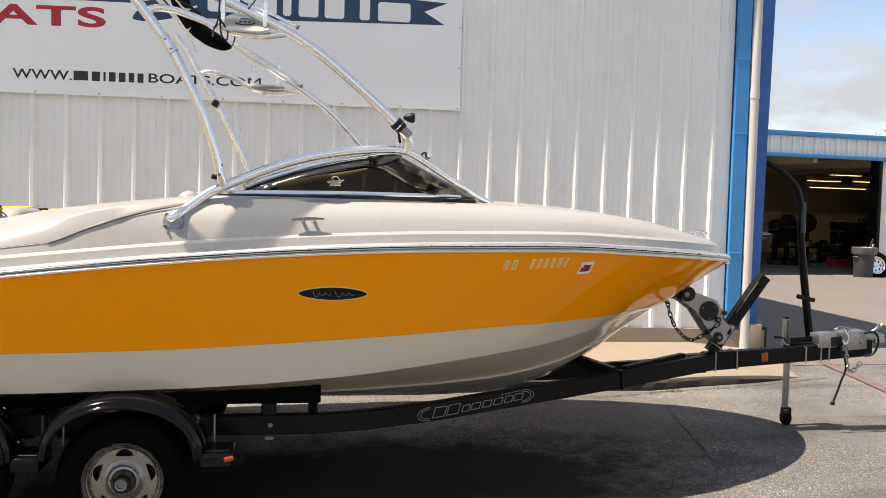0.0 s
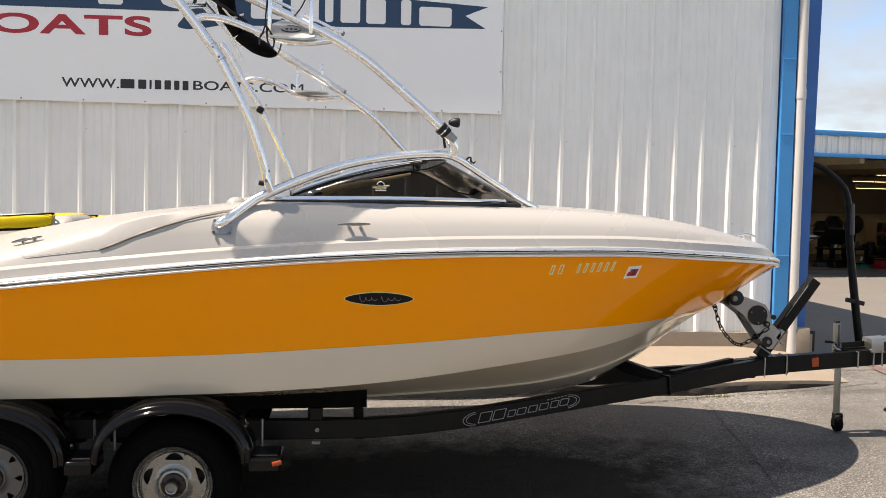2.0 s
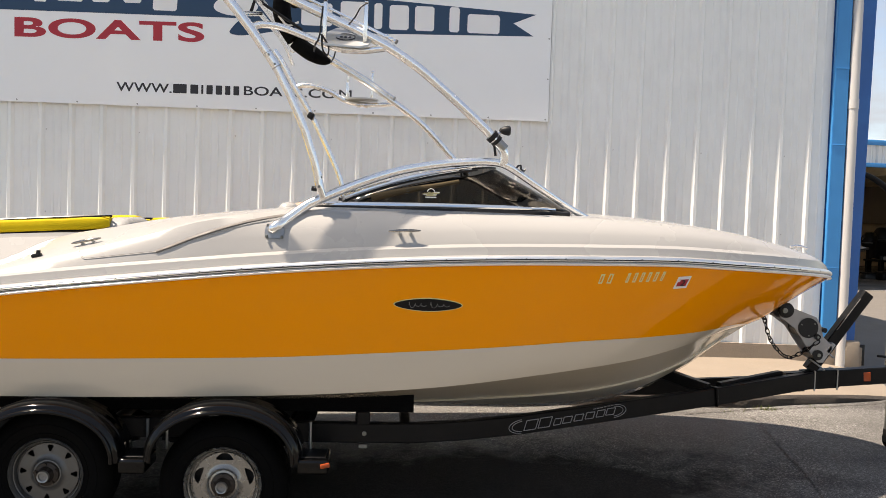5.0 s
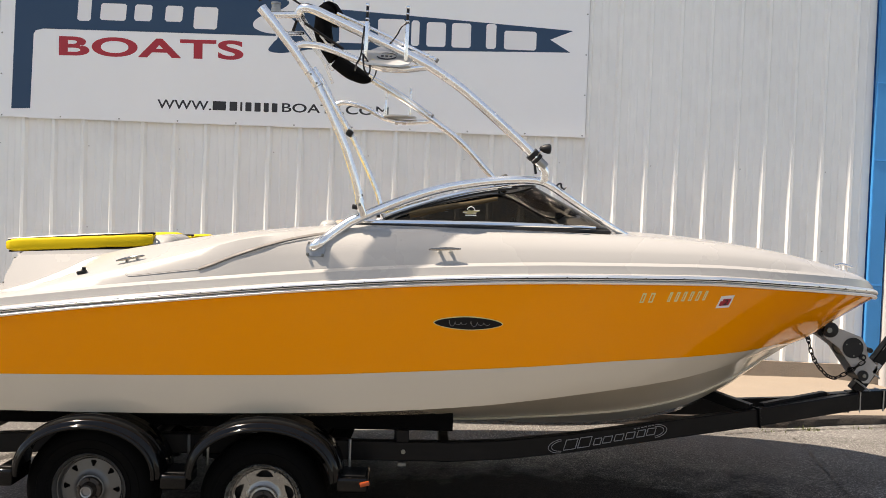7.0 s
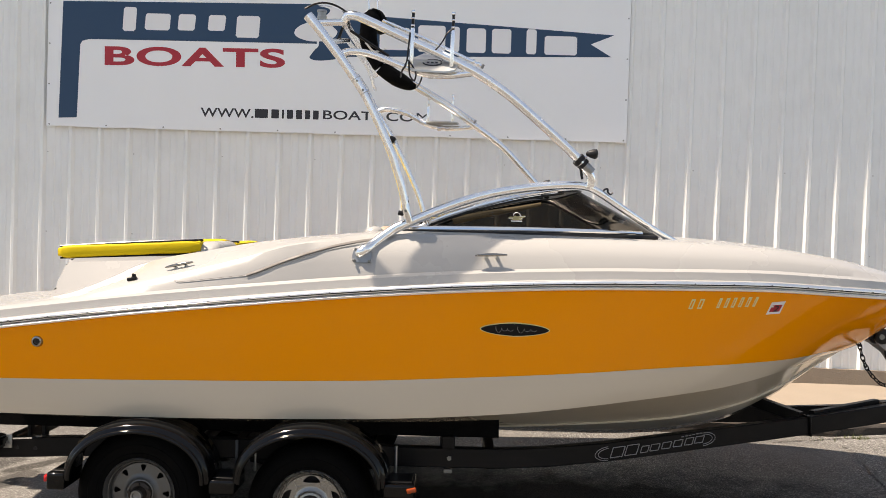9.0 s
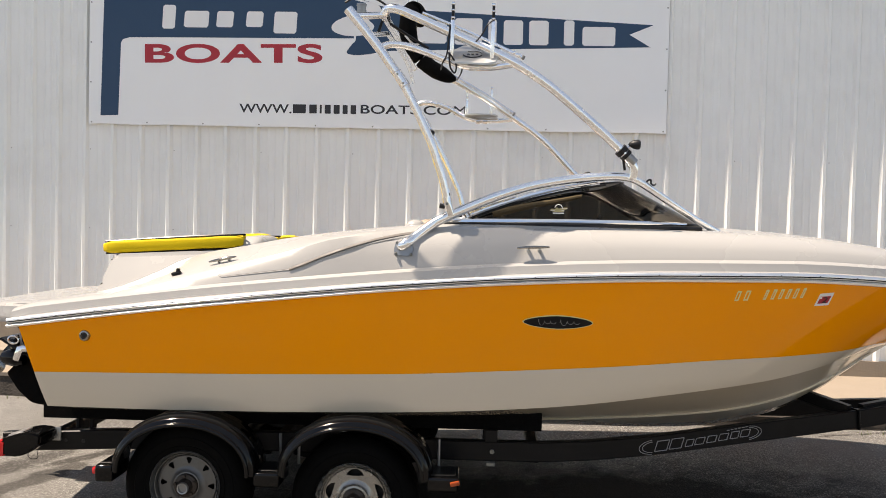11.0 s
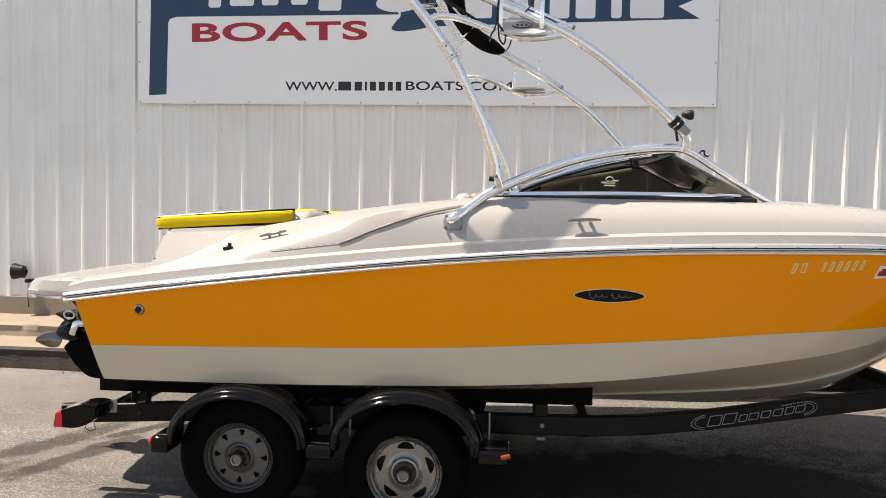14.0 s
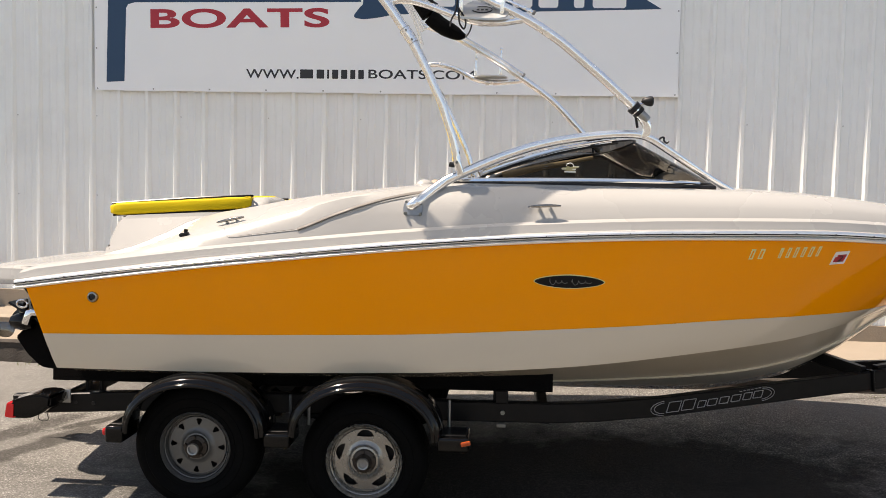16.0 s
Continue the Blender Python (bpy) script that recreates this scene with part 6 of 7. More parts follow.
rpart("jack_bracket", box((0.2, 0.09, 0.012), (4.3, 1.2, 0.842), 0.003, 1, (0, -4.5, 0)), "frame", parent=jack)
rpart("jack_bracket", box((0.18, 0.006, 0.04), (4.31, 1.17, 0.865), 0.002, 1, (0, -4.5, 0)), "frame", parent=jack)
rpart("jack_handle", tube([(4.2, 1.2, 0.86), (4.15, 1.17, 0.88), (4.1, 1.16, 0.885)], 0.009, 8), "frame", parent=jack)
rpart("jack_pin", tube([(4.16, 1.17, 0.87), (4.17, 1.15, 0.84), (4.2, 1.15, 0.83)], 0.008, 8), "galv", parent=jack)
coupler = rpart("coupler", box((0.135, 0.12, 0.1), (4.45, 1.14, 0.872), 0.008, 2, (0, -4.5, 0)), "galv", "galvanised surge coupler housing")
rpart("coupler_mouth", box((0.085, 0.128, 0.068), (4.512, 1.14, 0.868), 0.004, 1, (0, -4.5, 0)), "black", parent=coupler)
rpart("coupler_plate", box((0.19, 0.125, 0.13), (4.645, 1.145, 0.872), 0.01, 2, (0, -4.5, 0)), "galv", parent=coupler)
rpart("coupler_nose", tube([(4.73, 1.145, 0.885), (4.78, 1.145, 0.895), (4.86, 1.145, 0.885)], [0.042, 0.028], 14), "galv", parent=coupler)
rpart("coupler_socket", lathe([(0.001, 0.04), (0.035, 0.03), (0.045, 0.0), (0.045, -0.03)], 20, "z", (4.86, 1.145, 0.885)), "galv", parent=coupler)
rpart("latch", tube([(4.79, 1.13, 0.92), (4.83, 1.12, 0.95), (4.85, 1.12, 0.985)], 0.011, 8), "galv", parent=coupler)
rpart("latch", tube([(4.83, 1.12, 0.945), (4.88, 1.12, 0.985)], 0.009, 8), "galv", parent=coupler)
for x in (4.38, 4.64, 4.7):
    rpart("coupler_bolt", tube([(x, 1.085, 0.84 + (x - 4.4) * 0.08), (x, 1.068, 0.84 + (x - 4.4) * 0.08)], 0.012, 6, curve=False), "galv", parent=coupler)
rpart("breakaway_cable", tube([(4.7, 1.06, 0.93), (4.76, 1.03, 0.94), (4.79, 1.03, 0.87), (4.77, 1.05, 0.79), (4.71, 1.06, 0.77)], 0.008, 8), "black", "black looped cable")
chain(smooth_path([(4.460, 1.06, 0.945), (4.520, 1.05, 0.965), (4.580, 1.05, 0.95), (4.560, 1.045, 0.87), (4.570, 1.045, 0.78), (4.580, 1.045, 0.7), (4.620, 1.05, 0.67), (4.680, 1.06, 0.72)], 10), 0.028, 0.012, 0.004, "galv", "chain_link")
rpart("hook", tube([(4.540, 1.04, 0.95), (4.565, 1.04, 0.92), (4.570, 1.04, 0.88), (4.550, 1.04, 0.855), (4.530, 1.04, 0.88)], 0.0065, 8), "chrome", "bright safety hook")
rpart("wiring_lead", tube([(4.560, 1.05, 0.76), (4.570, 1.05, 0.68), (4.540, 1.05, 0.6), (4.520, 1.05, 0.54), (4.490, 1.05, 0.46)], 0.008, 8), "black", "hanging wiring lead")
rpart("lead_plug", box((0.03, 0.02, 0.025), (4.485, 1.05, 0.445), 0.005, 1), "black")

# ---- the sign ----
SX0, SX1, SZ0, SZ1, SY = -3.405, 2.37, 2.672, 5.1, WALL_Y - 0.04
sign = thing("banner_sign", "white vinyl banner with navy and red lettering on the siding", "sign", ((SX0 + SX1) / 2, SY, SZ0))


def spart(name, bm, mat, label=""):
    bmesh.ops.translate(bm, vec=-Vector(sign.location), verts=bm.verts)
    ob = make(name, bm, mat, smooth=True, angle=30)
    ob.parent = sign
    if label:
        tagged(ob, label)
    return ob


rings = []
for i in range(121):
    x = SX0 + (SX1 - SX0) * i / 120
    sag = 0.004 * noise.noise((x * 2.3, 0, 4)) + 0.002 * math.sin((x - SX0) * 2 * math.pi / 0.61)
    front = [Vector((x, SY - 0.01 + 0.0004 * noise.noise((x * 1.7, 0, z * 1.7)), z + (sag if z == SZ0 else 0))) for z in [SZ0 + (SZ1 - SZ0) * q / 30 for q in range(31)]]
    rings.append(front + [Vector((x, SY - 0.005, SZ1)), Vector((x, SY - 0.005, SZ0 + sag))])
bm = loft(rings)
spart("sheet", bm, "banner", "white vinyl sheet")
for k in range(11):
    x = SX0 + 0.03 + (SX1 - SX0 - 0.06) * k / 10
    for z in (SZ0 + 0.02, SZ1 - 0.02):
        spart("grommet", tube([(x, SY - 0.009, z), (x, SY - 0.0125, z)], 0.008, 10, curve=False), "galv")
for z in (SZ0 + 0.42, SZ0 + 0.82, SZ0 + 1.22, SZ0 + 1.62):
    for x in (SX0 + 0.02, SX1 - 0.02):
        spart("grommet", tube([(x, SY - 0.009, z), (x, SY - 0.0125, z)], 0.008, 10, curve=False), "galv")


def flat(outline, mat, layer, name, label=""):
    """A printed shape, laid a little proud of the sheet."""
    return spart(name, prism(outline, 0.0004, (0, SY - 0.0112 - 0.0005 * layer, 0)), mat, label)


def curve2(points, steps=6):
    return [(v.x, v.z) for v in smooth_path([(x, 0, z) for x, z in points], steps)]


flat([(-3.283, 2.757), (-3.1, 2.765), (-3.08, 3.49), (-3.06, 3.525), (-2.99, 3.545), (-2.3, 3.55), (-0.72, 3.56), (-0.79, 3.95), (-3.258, 3.915)], "banner_blue", 0, "flagpole", "navy flag and pole")
flat(curve2([(-0.85, 3.945), (-0.62, 3.935), (-0.45, 3.88), (-0.2, 3.85), (0.0, 3.84)]) + [(2.214, 3.723), (1.986, 3.628), (2.191, 3.508), (0.005, 3.453)] + curve2([(-0.4, 3.44), (-0.55, 3.41), (-0.7, 3.395), (-0.79, 3.42), (-0.74, 3.5), (-0.7, 3.56), (-0.73, 3.75)]), "banner_blue", 0.5, "flag_tail", "navy swallow-tailed flag")
flat(curve2([(-0.72, 3.935), (-0.6, 3.9), (-0.66, 3.83), (-0.9, 3.73), (-0.94, 3.64), (-0.8, 3.585), (-0.6, 3.6), (-0.52, 3.68), (-0.58, 3.76), (-0.46, 3.83), (-0.5, 3.9), (-0.66, 3.94)]), "banner_white", 1, "flag_fold", "white curl of the flag")


def bar(x0, x1, z0, z1, mat, layer, name, lean=0.0):
    r = min(0.018, (x1 - x0) * 0.3) if z1 - z0 > 0.12 else 0.004
    return flat([(x0 + r, z0), (x1 - r, z0), (x1, z0 + r), (x1 + lean, z1 - r), (x1 - r + lean, z1), (x0 + r + lean, z1), (x0 + lean, z1 - r), (x0, z0 + r)], mat, layer, name)


# names on the sign stand as plain bars
for x0, x1, z0, z1 in ((-2.66, -2.53, 3.635, 3.872), (-2.44, -2.19, 3.65, 3.815), (-2.11, -1.94, 3.655, 3.815), (-1.81, -1.64, 3.66, 3.815), (-1.53, -1.3, 3.6, 3.815)):
    bar(x0, x1, z0, z1, "banner_white", 1, "name_bar", 0.01)
for x0, x1, z0, z1 in ((-0.1, 0.2, 3.52, 3.74), (0.28, 0.55, 3.512, 3.77), (0.61, 0.69, 3.515, 3.765), (0.76, 0.95, 3.515, 3.755), (1.01, 1.2, 3.515, 3.755), (1.35, 1.45, 3.515, 3.76), (1.53, 1.85, 3.515, 3.7)):
    bar(x0, x1, z0, z1, "banner_white", 1, "name_bar")
for t in text_mesh("BOATS", 1.8, 0.19, 0.0005, "banner_red", "letter", Vector((-2.832, SY - 0.0107, 3.29)) - Vector(sign.location), bold=0.028):
    t.parent, t.rotation_euler = sign, (0, -0.012, 0)
for t in text_mesh("WWW.", 0.53, 0.09, 0.0005, "banner_ink", "letter", Vector((-1.863, SY - 0.0107, 2.808)) - Vector(sign.location), bold=0.014):
    t.parent = sign
for k, (x0, w) in enumerate(((-1.32, 0.13), (-1.155, 0.075), (-1.05, 0.02), (-1.0, 0.06), (-0.91, 0.06), (-0.82, 0.05), (-0.74, 0.055))):
    bar(x0, x0 + w, 2.812, 2.9, "banner_ink", 1, "name_bar")
for body, x, w, bold in (("BOATS.CO", -0.64, 0.902, 0.014), ("M", 0.288, 0.122, 0.0)):
    for t in text_mesh(body, w, 0.088, 0.0005, "banner_ink", "letter", Vector((x, SY - 0.0107, 2.818)) - Vector(sign.location), bold=bold):
        t.parent = sign

# ---- corner of the building: blue flashing and downpipe ----
bm = prism([(CORNER + 0.004, 0.55), (5.42, 0.55), (5.42, EAVE), (CORNER + 0.004, EAVE)], 0.05, (0, WALL_Y - 0.075, 0), 0.004)
tagged(make("corner_trim", bm, "blue", angle=30), "glossy blue corner flashing with a dent", "trim", kind="structure")
# the recessed post's shade is put into its darker blue
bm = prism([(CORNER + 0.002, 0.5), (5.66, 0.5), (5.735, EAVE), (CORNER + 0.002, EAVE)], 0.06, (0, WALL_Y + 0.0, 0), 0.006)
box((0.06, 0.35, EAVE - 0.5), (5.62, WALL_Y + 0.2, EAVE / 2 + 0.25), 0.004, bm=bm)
tagged(make("corner_trim", bm, "blue_shaded", smooth=False), "recessed blue corner post with its shade in the paint colour", "trim", kind="structure")
for z in (1.3, 2.55, 3.32):
    ob = make("flashing_lap", box((0.143, 0.006, 0.012), (5.347, WALL_Y - 0.0785, z), 0.002, 1), "blue")
    tagged(ob, "folded lap across the blue flashing", "trim", kind="structure")
pipe = thing("downpipe", "white plastic downpipe strapped to the blue corner", "downpipe", (5.485, WALL_Y - 0.06, 0.3))
part("pipe", tube([(0, 0, 0.02), (0, 0, 5.0)], 0.05, 18, curve=False), "pipe", pipe)
part("coupling", tube([(0, 0, 2.62), (0, 0, 2.72)], 0.055, 18, curve=False), "pipe", pipe)
part("outlet", tube([(0, 0, 0.1), (0, 0, -0.02)], 0.052, 16, curve=False), "pipe", pipe)
e = thing("wall_block", "tan concrete block under the blue corner", "block", (5.58, WALL_Y - 0.02, 0.0))
part("block", box((0.18, 0.2, 0.34), (0, 0.02, 0.38), 0.012, 2), "foundation", e)
part("box", box((0.07, 0.1, 0.22), (0.15, 0.05, 0.4), 0.006, 2), "black", e, "small black box")
# screws of the siding, in rows
for z in (1.62, 2.42):
    for k in range(-3, 29, 3):
        x = rib_x(k) + 0.05
        e = tube([(x, WALL_Y + 0.001, z), (x, WALL_Y - 0.006, z)], 0.0065, 6, curve=False)
        ob = make("siding_screw", e, "pipe")
        ob.parent = siding
# floodlight low on the wall
e = thing("wall_floodlight", "small black floodlight on the siding near the step", "floodlight", (-4.65, WALL_Y - 0.04, 0.925))
part("head", lathe([(0.02, 0.085), (0.06, 0.06), (0.08, -0.03), (0.085, -0.05), (0.078, -0.055), (0.07, -0.04), (0.001, -0.04)], 24, "x", (0.0, -0.1, 0.0)), "black", e)
part("mount", box((0.06, 0.1, 0.04), (0.08, -0.04, -0.1), 0.01, 2), "black", e)
part("bracket", tube([(0.02, -0.1, -0.06), (0.08, -0.06, -0.1)], 0.015, 8, curve=False), "chrome", e)
part("wire", tube([(0.06, -0.03, -0.1), (0.05, -0.02, -0.3), (0.06, -0.02, -0.38)], 0.004, 6), "black", e)

# ---- lot beyond the corner ----
def sheet(x0, x1, y0, y1, step, lift, mat, name, label, skew=0.0):
    bm = bmesh.new()
    nx, ny = max(1, int((x1 - x0) / step)), max(1, int((y1 - y0) / step))
    g = []
    for j in range(ny + 1):
        row = []
        for i in range(nx + 1):
            y = y0 + (y1 - y0) * j / ny
            x = x0 + (x1 - x0) * i / nx + skew * (y - y0)
            row.append(bm.verts.new((x, y, ground_z(x, y) + lift)))
        g.append(row)
    for j in range(ny):
        for i in range(nx):
            bm.faces.new((g[j][i], g[j][i + 1], g[j + 1][i + 1], g[j + 1][i]))
    return tagged(make(name, bm, mat), label, name, kind="structure")


sheet(5.6, 34, 3.5, 14.2, 0.4, 0.006, "lot", "concrete_lot", "pale sunlit concrete apron beyond the corner")
sheet(5.66, 5.78, 1.8, 3.75, 0.1, 0.008, "red_line", "lane_marking", "faded red painted stripe on the asphalt", 0.14)
# a newer patch of asphalt round the tongue, with a ragged near edge
bm = bmesh.new()
rows = []
for j in range(61):
    y = -2.6 + 4.85 * j / 60
    edge_x = 3.42 + 0.16 * (y - 0.5) + 0.05 * noise.noise((y * 1.3, 0, 7)) + 0.025 * noise.noise((y * 6, 0, 8))
    far_x = 5.5 + 0.05 * noise.noise((y * 2, 0, 5))
    y1 = y - 0.02 * noise.noise((y * 4, 1, 0))
    rows.append([bm.verts.new((edge_x + (far_x - edge_x) * k / 12, y1, ground_z(edge_x + (far_x - edge_x) * k / 12, y1) + 0.005)) for k in range(13)])
for r0, r1 in zip(rows, rows[1:]):
    for k in range(12):
        bm.faces.new((r0[k], r0[k + 1], r1[k + 1], r1[k]))
tagged(make("asphalt_patch", bm, "new_asphalt"), "darker newer asphalt patch with a ragged seam", "ground", kind="structure")
pole = thing("guide_pole", "tall black bent tube standing on the lot", "pole", (6.66, 5.0, 0.26))
part("tube", tube([(0, 0, 0), (-0.03, 0, 0.03), (-0.15, 0, 0.81), (-0.2, 0, 1.2), (-0.215, 0, 1.46), (-0.25, 0, 1.68), (-0.32, 0, 1.81), (-0.5, 0, 1.96), (-0.7, 0, 2.05), (-1.0, 0, 2.12)], [0.048, 0.028], 12), "frame", pole)
part("clamp", box((0.2, 0.08, 0.05), (-0.105, 0, 0.5), 0.01, 2, (0, 12, 0)), "black", pole)
part("sleeve", tube([(-0.2, -0.05, 1.25), (-0.21, -0.05, 1.6)], 0.025, 10, curve=False), "bin_grey", pole)
part("foot", box((0.5, 0.4, 0.03), (0.05, 0, 0.0), 0.008, 1), "frame", pole)

# cracked joint in the asphalt along the kerb, and weeds in it
rnd = random.Random(2)
bm = bmesh.new()
last = None
for k in range(160):
    x = 3.2 + 2.35 * k / 159
    y = 2.33 + 0.235 * (x - 3.2) + 0.03 * noise.noise((x * 3, 0, 1)) + 0.02 * noise.noise((x * 11, 0, 2))
    w = 0.006 * (0.5 + rnd.random())
    row = [bm.verts.new((x, y - w, ground_z(x, y) + 0.006)), bm.verts.new((x, y + w, ground_z(x, y) + 0.006))]
    if last:
        bm.faces.new((last[0], row[0], row[1], last[1]))
    last = row
tagged(make("ground_crack", bm, "kerb"), "dark crack in the asphalt beside the kerb", "crack", kind="structure")
verts, faces = [], []
for cx, cy, n, r in ((3.95, 2.5, 50, 0.06), (3.6, 2.42, 16, 0.06), (4.4, 2.6, 10, 0.05), (-3.2, 2.98, 50, 0.2)):
    for _ in range(n):
        p = Vector((cx + rnd.gauss(0, r), cy + rnd.gauss(0, 0.025), 0))
        p.z = ground_z(p.x, p.y) - 0.005
        a, h = rnd.uniform(0, 6.28), rnd.uniform(0.015, 0.05)
        s_ = Vector((math.cos(a), math.sin(a), 0)) * 0.004
        i = len(verts)
        verts += [p - s_, p + s_, p + Vector((rnd.uniform(-0.025, 0.025), rnd.uniform(-0.025, 0.025), h))]
        faces.append((i, i + 1, i + 2))
me = bpy.data.meshes.new("weeds")
me.from_pydata([tuple(v) for v in verts], [], faces)
me.materials.append(M["weed"])
tagged(new("weeds", me), "small dry green weeds at the kerb foot", "weeds", kind="stuff")

# ---- workshop across the lot ----
U = Vector((0.9854, 0.1702, 0))
V = Vector((-0.1702, 0.9854, 0))
O = Vector((11.3, 14.8, 0.26))
TURN = math.degrees(math.atan2(U.y, U.x))


def shop(u, v, z):
    return O + U * u + V * v + Vector((0, 0, z))


def sbox(name, size, u, v, z, mat, label="", bevel=0.01, kind="structure", category="wall"):
    ob = make(name, box(size, (0, 0, 0), bevel, 2), mat)
    ob.matrix_world = Matrix.Translation(shop(u, v, z)) @ pose(0, 0, 0, 0, 0, TURN)
    return tagged(ob, label, category, kind=kind)


sbox("workshop_floor", (22, 10, 0.06), 3, 5, -0.03, "concrete", "dusty concrete workshop floor", category="floor")
sbox("workshop_wall_back", (22, 0.2, 3.4), 3, 9.6, 1.7, "shop_wall", "tan plaster back wall of the workshop")
sbox("workshop_wall_left", (0.2, 9.6, 3.4), -8, 4.8, 1.7, "shop_wall", "tan plaster side wall of the workshop")
sbox("workshop_wall_right", (0.2, 9.6, 3.4), 14, 4.8, 1.7, "shop_wall", "tan plaster side wall of the workshop")
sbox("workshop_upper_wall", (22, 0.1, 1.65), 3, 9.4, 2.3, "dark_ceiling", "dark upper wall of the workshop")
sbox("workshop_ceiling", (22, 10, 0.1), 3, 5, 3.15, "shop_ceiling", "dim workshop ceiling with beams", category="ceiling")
sbox("workshop_jamb", (0.1, 0.3, 2.8), 3.06, 0.1, 1.4, "frame", "dark steel door jamb")
sbox("workshop_front_wall", (10.88, 0.2, 2.8), 8.56, 0.15, 1.4, "siding", "white metal front wall")
bm = bmesh.new()
prof = []
u = -8.0
while u < 14:
    prof += [(u, 0.0), (u + 0.06, 0.0), (u + 0.07, -0.012), (u + 0.085, -0.012), (u + 0.095, 0.0), (u + 0.125, 0.0), (u + 0.135, -0.012), (u + 0.15, -0.012), (u + 0.16, 0.0), (u + 0.21, 0.0), (u + 0.235, -0.05), (u + 0.265, -0.05), (u + 0.29, 0.0)]
    u += 0.305
loft([[shop(a, -0.05 + b, 2.8) for a, b in prof], [shop(a, -0.05 + b, 3.22) for a, b in prof]], closed=False, bm=bm)
tagged(make("workshop_fascia", bm, "siding", smooth=False), "white ribbed fascia over the workshop door", "fascia", kind="structure")
sbox("workshop_gutter", (22, 0.1, 0.09), 3, -0.12, 2.775, "blue", "blue painted lintel trim", category="trim")
sbox("workshop_roof_edge", (22, 0.14, 0.11), 3, -0.08, 3.27, "blue", "blue painted roof edge", category="trim")
sbox("workshop_roof", (22, 10, 0.1), 3, 4.9, 3.3, "siding", "flat workshop roof", category="roof")
for k in range(5):
    b = thing("ceiling_beam", "pale timber beam under the workshop ceiling", "beam", shop(-3 + 2.2 * k, 4.5, 2.75), group="workshop beams")
    ob = part("beam", box((0.14, 8.5, 0.22), (0, 0, 0), 0.01, 1), "wood", b)
    b.rotation_euler = (0, 0, radians(TURN))
glow = bpy.data.materials.new("lamp_glow")
glow.use_nodes = True
glow.node_tree.nodes["Principled BSDF"].inputs["Emission Color"].default_value = (1.0, 0.72, 0.38, 1)
glow.node_tree.nodes["Principled BSDF"].inputs["Emission Strength"].default_value = 0.8
M["glow"] = glow
# strips after the first four are added out of view to brighten the shop
for u, v, z, n in ((6.3, 5.0, 2.22, 2.0), (7.05, 6.5, 2.48, 1.2), (8.8, 7.5, 2.74, 1.2), (7.5, 5.0, 2.44, 1.2), (10.0, 4.0, 2.6, 1.2), (3.5, 6.5, 2.6, 2.0), (0.5, 3.5, 2.6, 2.0), (1.0, 6.5, 2.6, 2.0), (-2.5, 5.0, 2.6, 2.0)):
    b = thing("strip_light", "lit fluorescent strip under the workshop ceiling, some added out of view", "strip light", shop(u, v, z), group="strip lights")
    part("housing", box((n, 0.24, 0.13), (0, 0, 0.07), 0.012, 2), "wood", b)
    for hx in (-0.4, 0.4):
        part("hanger", tube([(hx, 0, 0.05), (hx, 0, 3.1 - z)], 0.01, 6, curve=False), "galv", b)
    part("diffuser", box((n * 0.97, 0.2, 0.016), (0, 0, -0.002), 0.005, 1), "glow", b)
    b.rotation_euler = (0, 0, radians(TURN))


def shop_thing(name, label, cat, u, v, parts, group=""):
    b = thing(name, label, cat, shop(u, v, 0.0), group=group)
    b.rotation_euler = (0, 0, radians(TURN))
    for pn, bm, mat in parts:
        part(pn, bm, mat, b)
    return b


def pot(r0, r1, h, sides=14):
    return lathe([(0.001, 0.0), (r0, 0.0), (r1, h), (r1 * 0.9, h), (r0 * 0.9, 0.03), (0.001, 0.03)], sides, "z")


shop_thing("tool_cabinet", "tall black tool cabinet in the workshop", "cabinet", 7.35, 5.2, [("body", box((0.95, 0.6, 1.2), (0, 0, 0.6), 0.02, 2), "black"), ("door", box((0.44, 0.02, 1.05), (-0.23, -0.31, 0.6), 0.008, 1), "frame"), ("door", box((0.44, 0.02, 1.05), (0.23, -0.31, 0.6), 0.008, 1), "frame"), ("label_plate", box((0.4, 0.01, 0.04), (0.12, -0.325, 1.05), 0.003, 1), "pipe"), ("handle", tube([(-0.03, -0.34, 0.5), (-0.03, -0.34, 0.75)], 0.012, 8, curve=False), "galv")])
for dx in (-0.1, 0.05, 0.18):
    b = shop_thing("jar", "small pale jar on the black cabinet", "jar", 7.35 + dx, 5.1, [("body", pot(0.04, 0.045, 0.14), "bin_grey")], group="jars on the cabinet")
    b.location.z += 1.2
shop_thing("shelf_unit", "brown shelf unit crowded with dark tools", "shelf", 6.72, 5.6, [("side_panel", box((0.03, 0.5, 1.25), (sx * 0.36, 0, 0.625), 0.006, 1), "wood") for sx in (-1, 1)] + [("shelf", box((0.7, 0.48, 0.03), (0, 0, hz), 0.005, 1), "wood") for hz in (0.1, 0.5, 0.9, 1.22)] + [("back_panel", box((0.7, 0.02, 1.2), (0, 0.24, 0.62), 0.004, 1), "interior")])
rnd = random.Random(5)
